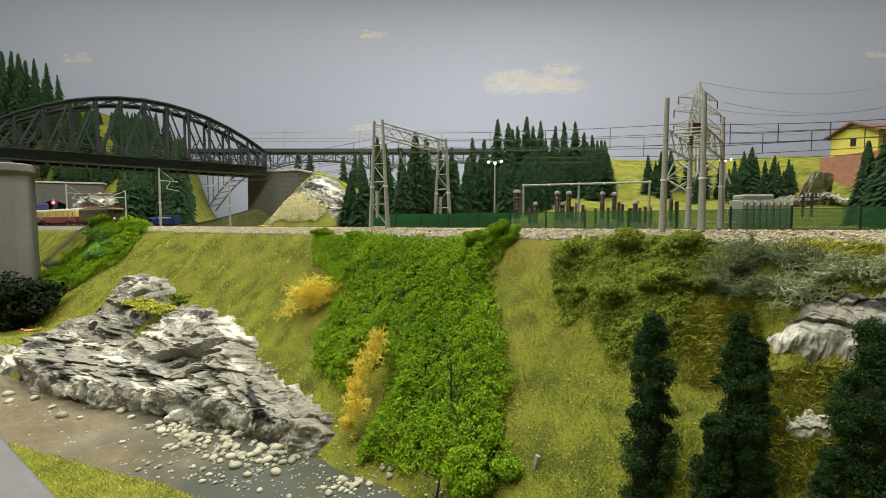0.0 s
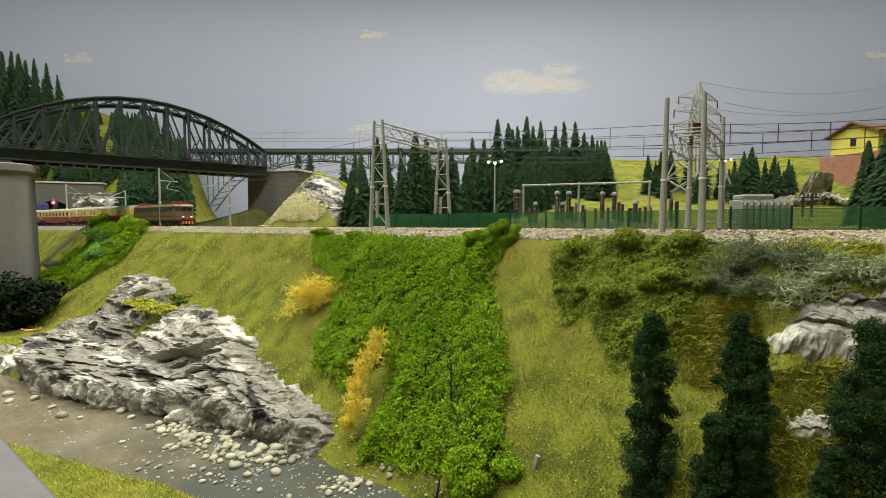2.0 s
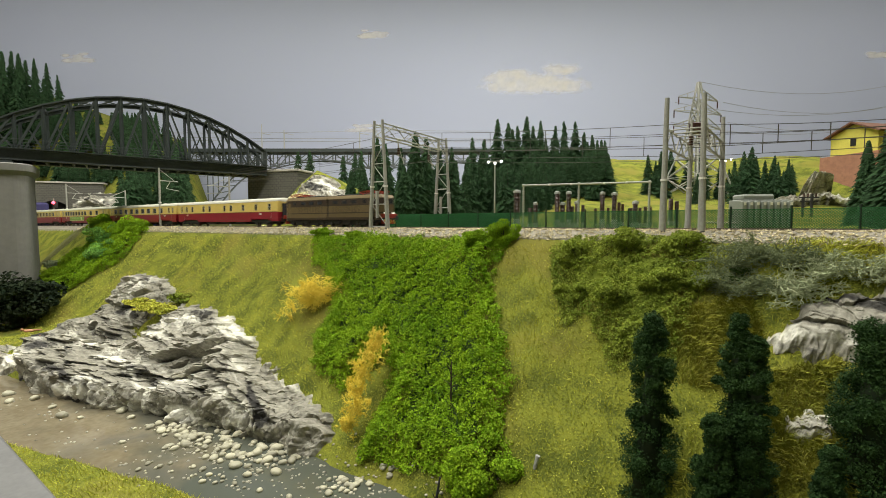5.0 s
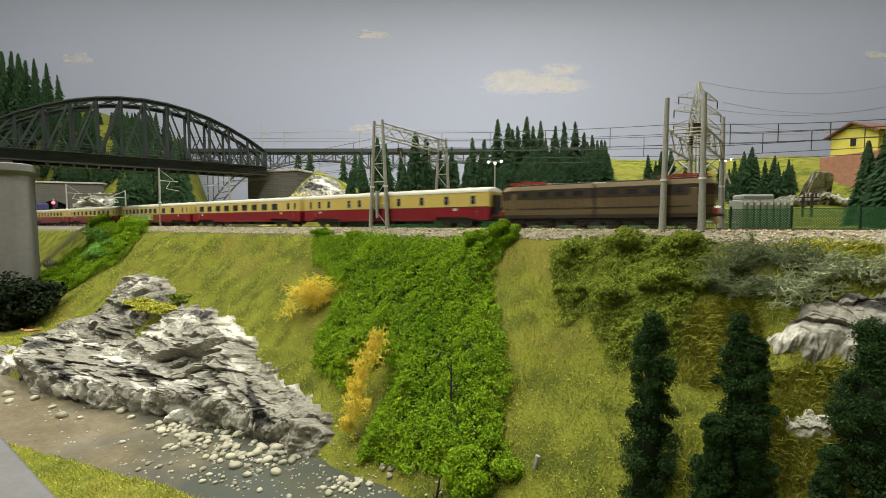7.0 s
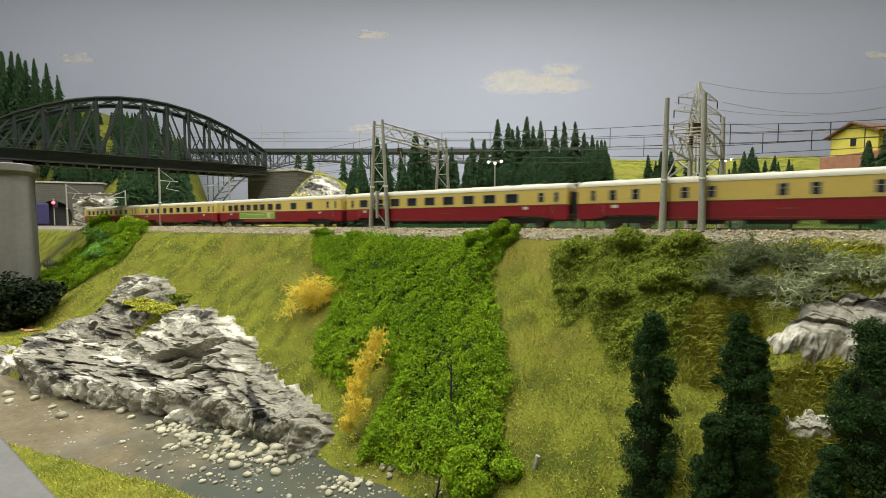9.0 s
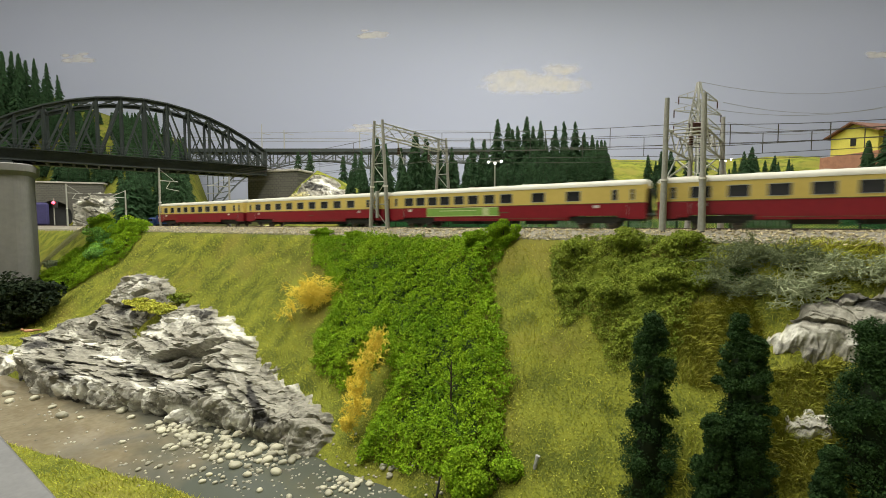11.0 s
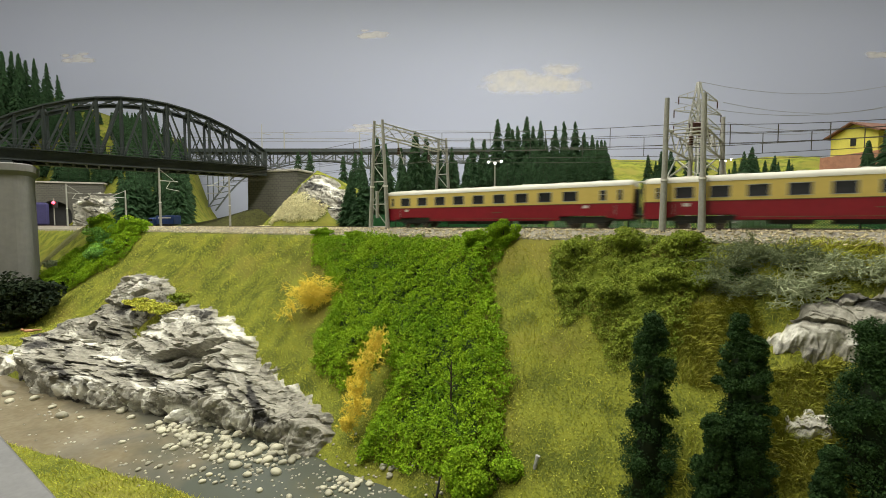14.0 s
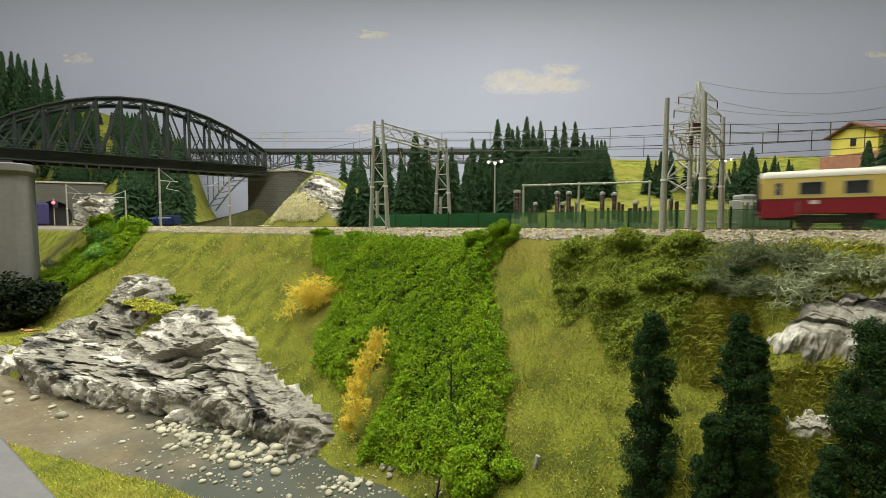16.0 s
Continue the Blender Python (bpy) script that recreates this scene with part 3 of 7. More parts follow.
def ballast_bed():
    a, b = on_line(2.35), on_line(-0.80)
    prof = [(-0.105, -0.012), (-0.095, -0.0055), (0.0072, -0.0045), (0.0095, -0.0016), (0.024, -0.0016), (0.0345, -0.0095), (0.044, -0.03)]
    verts, faces = [], []
    for e in (a, b):
        for d, z in prof:
            verts.append(tuple(e - RAIL_SIDE * d + Vector((0, 0, z))))
    n = len(prof)
    for i in range(n - 1):
        faces.append((i, i + 1, n + i + 1, n + i))
    ob = mesh_part("trackbed", verts, faces, M_BALLAST)
    tagged(ob, "pale stone ballast bed under the tracks", "trackbed", kind="structure")
    rng = np.random.RandomState(3)
    v, f = [], []
    for i in range(13000):
        t = rng.uniform(0, 1) ** 0.75
        y = 1.15 + (0.27 - 1.15) * t
        d = rng.choice([rng.uniform(0.009, 0.036), rng.uniform(-0.008, 0.008), rng.uniform(0.016, 0.037)])
        z = -0.0045 if d < 0.009 else -0.0018 if d < 0.024 else -0.0018 - (d - 0.024) * 0.75
        c = on_line(y) - RAIL_SIDE * d
        r = rng.uniform(0.0006, 0.0015)
        k = len(v)
        o = rng.normal(size=(6, 3)) * 0.35
        for j, (ex, ey, ez) in enumerate(((1, 0, 0), (-1, 0, 0), (0, 1, 0), (0, -1, 0), (0, 0, 1), (0, 0, -1))):
            v.append((c.x + r * (ex + o[j][0]), c.y + r * (ey + o[j][1]), z + r * 0.4 + 0.8 * r * (ez + o[j][2])))
        f += [(k, k + 2, k + 4), (k + 2, k + 1, k + 4), (k + 1, k + 3, k + 4), (k + 3, k, k + 4), (k + 2, k, k + 5), (k + 1, k + 2, k + 5), (k + 3, k + 1, k + 5), (k, k + 3, k + 5)]
    tagged(mesh_part("ballast_stones", v, f, M_STONE), "loose pale ballast stones along the track", "ballast", kind="stuff")


track("track", 0.0, "dark sleepers and rusty rails on pale ballast")
track("track", 0.062, "second line of dark sleepers and rusty rails")
ballast_bed()


# ---------------------------------------------------------------- train
WIN_Z0, WIN_Z1, BELT = 0.0266, 0.0362, 0.0238


def coach(kind, label):
    """A long-distance coach, 0.31 m over the body, running on two bogies; local x is forward, z = 0 the rail head."""
    L, W = 0.3095, 0.0325
    root = thing("railway_coach", label, "railway coach", group="coaches of the express train")
    h = W / 2
    # lower body, with the skirt cut away over the bogies
    bm = B()
    segs = [(-L / 2, -L / 2 + 0.016, 0.0088), (-L / 2 + 0.016, -L / 2 + 0.072, 0.0122), (-L / 2 + 0.072, L / 2 - 0.072, 0.0078), (L / 2 - 0.072, L / 2 - 0.016, 0.0122), (L / 2 - 0.016, L / 2, 0.0088)]
    for x0, x1, z0 in segs:
        for s in (-1, 1):
            box(bm, ((x0 + x1) / 2, s * (h - 0.0006), (z0 + BELT) / 2), (x1 - x0, 0.0012, BELT - z0))
    for s in (-1, 1):
        box(bm, (s * (L / 2 - 0.0006), 0, 0.0165), (0.0012, W - 0.0024, 0.014))
    body = part("lower_body", bm, M_RED, root, "crimson lower body")
    bm = B()
    for s in (-1, 1):
        box(bm, (0, s * (h + 0.0001), 0.0100), (L - 0.150, 0.0004, 0.0004))
        box(bm, (0, s * (h + 0.0001), BELT), (L - 0.002, 0.0004, 0.0005))
    part("lining", bm, M_TAN, root, "thin gilt lining")
    # window layout: (centre, width, height scale)
    if kind == "van":
        wins = [(-0.140, 0.004), (-0.122, 0.006), (-0.102, 0.006), (-0.062, 0.006), (-0.042, 0.006), (0.006, 0.006), (0.026, 0.006), (0.062, 0.006), (0.098, 0.006), (0.134, 0.006)]
    elif kind == "dining":
        wins = [(-0.143, 0.004), (-0.122, 0.0135), (-0.104, 0.0135), (-0.086, 0.0135), (-0.068, 0.0135), (-0.048, 0.0135), (-0.029, 0.0135), (-0.008, 0.0135), (0.013, 0.0145), (0.050, 0.0145), (0.087, 0.0145), (0.127, 0.005), (0.143, 0.003)]
    else:
        wins = [(-0.143, 0.004), (-0.122, 0.0150), (-0.095, 0.0150), (-0.068, 0.0150), (-0.041, 0.0150), (-0.014, 0.0150), (0.013, 0.0150), (0.040, 0.0150), (0.067, 0.0150), (0.094, 0.0150), (0.127, 0.006), (0.143, 0.004)]
    top = 0.0405
    bm = B()
    for s in (-1, 1):
        y = s * (h - 0.0006)
        box(bm, (0, y, (BELT + WIN_Z0) / 2), (L, 0.0012, WIN_Z0 - BELT))
        box(bm, (0, y, (WIN_Z1 + top) / 2), (L, 0.0012, top - WIN_Z1))
        edge = -L / 2
        for c, w in sorted(wins):
            x0 = c - w / 2
            if x0 > edge:
                box(bm, ((edge + x0) / 2, y, (WIN_Z0 + WIN_Z1) / 2), (x0 - edge, 0.0012, WIN_Z1 - WIN_Z0))
            edge = max(edge, c + w / 2)
        box(bm, ((edge + L / 2) / 2, y, (WIN_Z0 + WIN_Z1) / 2), (L / 2 - edge, 0.0012, WIN_Z1 - WIN_Z0))
    for s in (-1, 1):
        box(bm, (s * (L / 2 - 0.0006), 0, 0.032), (0.0012, W - 0.0024, 0.017))
    part("upper_body", bm, M_CREAM, root, "cream-yellow upper body")
    # glazing: one pane and one frame for each window
    panes = {}
    for s in (-1, 1):
        for c, w in wins:
            key = round(w, 4)
            if key not in panes:
                bmp = box(B(), (0, 0, 0), (w + 0.0006, 0.0004, WIN_Z1 - WIN_Z0 + 0.0006))
                p = part("window_pane", bmp, M_GLASS, root)
                bmf = B()
                hh = (WIN_Z1 - WIN_Z0) / 2
                for dz in (-hh, hh):
                    box(bmf, (0, 0, dz), (w + 0.0008, 0.0006, 0.0005))
                for dx in (-w / 2, w / 2):
                    box(bmf, (dx, 0, 0), (0.0005, 0.0006, 2 * hh))
                if w < 0.009:
                    box(bmf, (0, 0, 0.001), (w, 0.0006, 0.0004))
                fr = part("window_frame", bmf, M_CAP, p)
                panes[key] = (p.data, fr.data)
            else:
                p = new("window_pane", panes[key][0])
                fr = new("window_frame", panes[key][1])
                p.parent, fr.parent = root, p
            p.location = (c, s * (h - 0.0011), (WIN_Z0 + WIN_Z1) / 2)
            fr.location = (0, s * 0.0012, 0)
    # roof: an arched shell with rounded ends
    verts, faces = [], []
    secs = [(-L / 2, 0.90, 0.75), (-L / 2 + 0.002, 0.98, 0.93), (-L / 2 + 0.006, 1, 1), (L / 2 - 0.006, 1, 1), (L / 2 - 0.002, 0.98, 0.93), (L / 2, 0.90, 0.75)]
    K = 12
    for x, ky, kz in secs:
        for i in range(K + 1):
            a = math.pi * i / K
            verts.append((x, -math.cos(a) * (h + 0.0004) * ky, 0.0400 + (abs(math.sin(a)) ** 0.75) * 0.0064 * kz))
    for j in range(len(secs) - 1):
        for i in range(K):
            a = j * (K + 1) + i
            faces.append((a, a + 1, a + K + 2, a + K + 1))
    faces += [tuple(range(K, -1, -1)), tuple(range((len(secs) - 1) * (K + 1), len(secs) * (K + 1)))]
    part_roof = mesh_part("roof", verts, faces, M_ROOF, root, "pale grey roof", smooth=True)
    for i in range(7):
        part("roof_vent", box(B(), (-0.12 + i * 0.04, 0, 0.0466), (0.006, 0.004, 0.0010), bevel=0.0003), M_ROOF, part_roof)
    # doors, plates
    for s in (-1, 1):
        for x in (-0.1345, 0.1345):
            d = part("door", box(B(), (0, 0, 0), (0.0075, 0.0005, 0.0250), bevel=0.0002), M_RED, root, "plain end door")
            d.scale = (1, 1, 0.52)
            d.location = (x, s * (h + 0.0001), 0.0164)
            part("handrail", rod(B(), (x + 0.0046, s * (h + 0.0006), 0.013), (x + 0.0046, s * (h + 0.0006), 0.022), 0.00022, n=6), M_CAP, root)
        for x in (-0.120, 0.110):
            part("number_plate", box(B(), (x, s * (h + 0.0001), 0.0208), (0.0052, 0.0005, 0.0028)), M_WHITE, root, "small white class plate")
        part("lettering", box(B(), (0.01, s * (h + 0.0001), 0.0165), (0.012, 0.0003, 0.0008)), M_TAN, root, "small illegible gilt lettering")
        if kind == "dining":
            bn = part("banner", box(B(), (-0.045, s * (h + 0.0002), 0.0180), (0.098, 0.0006, 0.0098)), M_BANNER, root, "green printed banner with pale rim")
            bm = B()
            for z in (0.0134, 0.0226):
                box(bm, (-0.045, s * (h + 0.0004), z), (0.098, 0.0006, 0.0008))
            box(bm, (-0.012, s * (h + 0.0004), 0.018), (0.008, 0.0006, 0.008))
            box(bm, (-0.05, s * (h + 0.0004), 0.0195), (0.05, 0.0006, 0.0009))
            part("banner_print", bm, M_BANNER2, bn)
    # underframe, bellows, bogies
    part("floor_pan", box(B(), (0, 0, 0.0092), (L - 0.004, W - 0.006, 0.004)), M_BLACK, root)
    for x, w in ((-0.045, 0.03), (0.0, 0.035), (0.048, 0.028)):
        part("equipment_box", box(B(), (x, 0, 0.0062), (w, 0.024, 0.0045), bevel=0.0005), M_BLACK, root, "black underfloor box")
    for s in (-1, 1):
        bm = B()
        for i in range(3):
            box(bm, (s * (L / 2 + 0.0006 + i * 0.0011), 0, 0.0255), (0.0006, 0.016 - 0.001 * (i % 2), 0.023), bevel=0.0002)
        part("gangway", bm, M_DARK, root, "black rubber gangway bellows")
        bm = B()
        for y in (-0.010, 0.010):
            rod(bm, (s * L / 2, y, 0.0120), (s * (L / 2 + 0.003), y, 0.0120), 0.0009)
            rod(bm, (s * (L / 2 + 0.003), y, 0.0120), (s * (L / 2 + 0.0038), y, 0.0120), 0.0026, n=12)
        part("buffers", bm, M_BLACK, root)
        bg = part("bogie", B(), M_BLACK, root)
        bm = B()
        for y in (-0.0115, 0.0150):
            box(bm, (0, y, 0.0062), (0.042, 0.0014, 0.0026), bevel=0.0004)
            box(bm, (0, y, 0.0085), (0.014, 0.0022, 0.003))
            for x in (-0.0145, 0.0145):
                box(bm, (x, y + math.copysign(0.001, y), 0.0055), (0.0045, 0.0012, 0.0042))
        box(bm, (0, 0, 0.0068), (0.012, 0.022, 0.003))
        bm.to_mesh(bg.data)
        bm.free()
        bg.location = (s * 0.109, 0, 0)
        for x in (-0.0145, 0.0145):
            bm = B()
            for y in (-0.0088, 0.0088):
                rod(bm, (x, y - 0.0011, 0.0053), (x, y + 0.0011, 0.0053), 0.0053, n=20)
            rod(bm, (x, -0.009, 0.0053), (x, 0.009, 0.0053), 0.001)
            part("wheelset", bm, M_RAIL, bg)
    return root


def locomotive():
    L, W = 0.200, 0.0335
    h = W / 2
    root = thing("electric_locomotive", "brown and tan articulated electric locomotive with red pantographs", "locomotive")
    for s in (-1, 1):
        x0, x1 = (0.0013, L / 2) if s > 0 else (-L / 2, -0.0013)
        nose = 0.010

        def hull(bm, z0, z1, grow=0.0, drop=0.0):
            ends = [(x0, h + grow), (x1 - nose, h + grow), (x1, h * 0.62 + grow)] if s > 0 else [(x0, h * 0.62 + grow), (x0 + nose, h + grow), (x1, h + grow)]
            lo = [bm.verts.new((x, -y, z0)) for x, y in ends] + [bm.verts.new((x, y, z0)) for x, y in reversed(ends)]
            hi = [bm.verts.new((x - s * drop * (1 if abs(x) > 0.05 else 0), -y * (1 - drop * 12), z1)) for x, y in ends] + [bm.verts.new((x - s * drop * (1 if abs(x) > 0.05 else 0), y * (1 - drop * 12), z1)) for x, y in reversed(ends)]
            n = len(lo)
            for i in range(n):
                bm.faces.new((lo[i], lo[(i + 1) % n], hi[(i + 1) % n], hi[i]))
            bm.faces.new(hi)
            bm.faces.new(lo[::-1])
            return bm

        body = part("body_half", hull(B(), 0.0115, 0.0395), M_TAN, root, "tan body half with brown bands")
        part("window_band", hull(B(), 0.0295, 0.0385, 0.00025), M_BROWN, body, "dark brown window band")
        part("waist_line", hull(B(), 0.0190, 0.0203, 0.00025), M_BROWN, body)
        part("sill_band", hull(B(), 0.0100, 0.0135, 0.00025), M_BROWN, body)
        part("roof", hull(B(), 0.0392, 0.0435, 0.0004, 0.0035), M_ROOFTAN, body, "sand-coloured rounded roof")
        part("roof_walk", box(B(), (s * 0.045, 0, 0.0448), (0.075, 0.012, 0.0018), bevel=0.0005), M_DARK, body)
        for sy in (-1, 1):
            for i, x in enumerate((0.016, 0.034, 0.052, 0.072)):
                w = 0.010 if i < 3 else 0.006
                part("window_pane", box(B(), (s * x, sy * (h + 0.0003), 0.0345), (w, 0.0005, 0.0048), bevel=0.0002), M_GLASS, body)
            part("door", box(B(), (s * 0.084, sy * (h + 0.0003), 0.0245), (0.0058, 0.0005, 0.022), bevel=0.0002), M_TAN, body, "cab door")
            bm = B()
            for i in range(9):
                box(bm, (s * (0.012 + 0.0062 * i), sy * (h + 0.0003), 0.0245), (0.0006, 0.0004, 0.0085))
            part("panel_ribs", bm, M_BROWN, body)
        # cab front
        xf = s * (L / 2)
        for sy in (-1, 1):
            part("windscreen", box(B(), (0, 0, 0), (0.0005, 0.0078, 0.0062), bevel=0.0002), M_GLASS, body).matrix_basis = pose(xf + s * 0.0004, sy * 0.0049, 0.0345)
            part("headlamp", rod(B(), (xf, sy * 0.0078, 0.0185), (xf + s * 0.0016, sy * 0.0078, 0.0185), 0.0014, n=14), M_HEADLIGHT if s > 0 else M_WHITE, body, "round headlamp")
        bm = box(B(), (xf + s * 0.0006, 0, 0.0150), (0.0028, 0.031, 0.0055), bevel=0.0005)
        box(bm, (xf - s * 0.001, 0, 0.007), (0.002, 0.026, 0.005), bevel=0.0004)
        part("buffer_beam", bm, M_NOSE, root, "red buffer beam")
        bm = B()
        for y in (-0.0101, 0.0101):
            rod(bm, (xf, y, 0.0122), (xf + s * 0.0048, y, 0.0122), 0.0011)
            rod(bm, (xf + s * 0.0048, y, 0.0122), (xf + s * 0.0058, y, 0.0122), 0.003, n=14)
        part("buffers", bm, M_BLACK, root)
        bm = B()
        for y in (-0.009, -0.003, 0.003, 0.009):
            rod(bm, (xf + s * 0.001, y, 0.010), (xf + s * 0.0022, y, 0.0045), 0.0006, n=6)
        part("hoses", bm, M_GOLD, root, "yellow-brown brake hoses")
        # folded pantograph
        bm = B()
        px = s * 0.074
        for y in (-0.008, 0.008):
            bar(bm, (px - 0.018, y, 0.0462), (px + 0.018, y, 0.0462), 0.0010, 0.0010)
            bar(bm, (px - 0.021, y * 0.9, 0.0478), (px + 0.002, y * 0.6, 0.0487), 0.0008, 0.0008)
            bar(bm, (px + 0.021, y * 0.9, 0.0478), (px - 0.002, y * 0.6, 0.0487), 0.0008, 0.0008)
        for x in (-0.016, 0.016):
            bar(bm, (px + x, -0.009, 0.0466), (px + x, 0.009, 0.0466), 0.0010, 0.0010)
        for x in (-0.003, 0.003):
            bar(bm, (px + x, -0.012, 0.0492), (px + x, 0.012, 0.0492), 0.0012, 0.0008)
        for x in (-0.014, 0.014):
            for y in (-0.007, 0.007):
                rod(bm, (px + x, y, 0.042), (px + x, y, 0.0462), 0.0009)
        part("pantograph", bm, M_PANTO, root, "red folded pantograph")
    part("joint_bellows", box(B(), (0, 0, 0.0255), (0.0040, W - 0.002, 0.027)), M_DARK, root, "dark joint between the halves")
    part("underframe", box(B(), (0, 0, 0.0105), (L - 0.008, W - 0.008, 0.005)), M_BLACK, root)
    for bx in (-0.033, 0.033):
        part("battery_box", box(B(), (bx, 0, 0.0072), (0.016, 0.026, 0.0085), bevel=0.0006), M_BLACK, root)
    part("keel", box(B(), (0, 0, 0.0065), (L - 0.02, 0.012, 0.006)), M_BLACK, root)
    for bx in (-0.066, 0, 0.066):
        bg = part("bogie", B(), M_BLACK, root)
        bm = B()
        for y in (-0.0125, 0.0125):
            box(bm, (0, y, 0.0075), (0.046, 0.002, 0.0042), bevel=0.0005)
            for x in (-0.0155, 0.0155):
                box(bm, (x, y, 0.0065), (0.008, 0.0032, 0.0065), bevel=0.0005)
            box(bm, (0, y, 0.0045), (0.012, 0.003, 0.004))
        bm.to_mesh(bg.data)
        bm.free()
        bg.location = (bx, 0, 0)
        for x in (-0.0155, 0.0155):
            bm = B()
            for y in (-0.0085, 0.0085):
                rod(bm, (x, y - 0.0012, 0.0072), (x, y + 0.0012, 0.0072), 0.0072, n=22)
            rod(bm, (x, -0.009, 0.0072), (x, 0.009, 0.0072), 0.0011)
            part("wheelset", bm, M_RAIL, bg)
    return root


LOCO = locomotive()
COACHES = [coach("van", "crimson and cream luggage coach with few narrow windows"),
           coach("open", "crimson and cream express coach with square windows"),
           coach("dining", "crimson and cream dining coach with a green banner"),
           coach("open", "crimson and cream express coach with square windows"),
           coach("open", "crimson and cream express coach at the train's tail")]
# depth of the locomotive's front along the line, at each time
FRONT = [(0, 1.0565), (0.5, 1.0135), (1.0, 0.970), (1.5, 0.926), (2.0, 0.880), (2.5, 0.833), (3.0, 0.786), (3.5, 0.738), (4.0, 0.690), (5.0, 0.591), (6.5, 0.4395), (7.0, 0.385), (8.0, 0.2755),
         (9.0, 0.1600), (10.25, 0.0240), (11.5, -0.1120), (12.5, -0.2245), (13.5, -0.3385), (14.5, -0.4515), (16.0, -0.6130)]


def motions():
    turn = RAIL_TURN
    back, edge = [0.1165 / 2], 0.1185
    for ob, run in zip(COACHES, (0.1765, 0.1765, 0.1735, 0.1720, 0.1700)):
        back.append(edge + run / 2)
        edge += run
        ob.scale.x = run / 0.1765
    for ob, off in zip([LOCO] + COACHES, back):
        rows = []
        for t, y in FRONT:
            c = on_line(y + off)
            rows.append((t, pose(c.x, c.y, 0.0, 0, 0, turn)))
        walk(ob, rows)


# ---------------------------------------------------------------- bridges, pier, abutment, portal
def block_wall_material():
    m = mat("coursed_grey_stone", (0.135, 0.13, 0.105), (0.10, 0.096, 0.08), 60, 0.9, bump=0.3)
    n, ln = m.node_tree.nodes, m.node_tree.links
    p = n["Principled BSDF"]
    old = p.inputs["Base Color"].links[0].from_socket
    br, co, mp = n.new("ShaderNodeTexBrick"), n.new("ShaderNodeTexCoord"), n.new("ShaderNodeMapping")
    mp.inputs["Rotation"].default_value = (radians(90), 0, 0)
    ln.new(co.outputs["Object"], mp.inputs["Vector"]), ln.new(mp.outputs[0], br.inputs["Vector"])
    br.inputs["Scale"].default_value, br.inputs["Mortar Size"].default_value = 1.0, 0.0007
    br.inputs["Brick Width"].default_value, br.inputs["Row Height"].default_value = 0.0125, 0.0062
    br.inputs["Mortar"].default_value = (0.075, 0.073, 0.065, 1)
    ln.new(old, br.inputs["Color1"])
    br.inputs["Color2"].default_value = (0.115, 0.11, 0.092, 1)
    ln.new(br.outputs["Color"], p.inputs["Base Color"])
    bp = n.new("ShaderNodeBump")
    bp.inputs["Strength"].default_value, bp.inputs["Distance"].default_value = 0.8, 0.001
    bp.invert = True
    ln.new(br.outputs["Fac"], bp.inputs["Height"]), ln.new(bp.outputs[0], p.inputs["Normal"])
    return m


M_COURSED = block_wall_material()


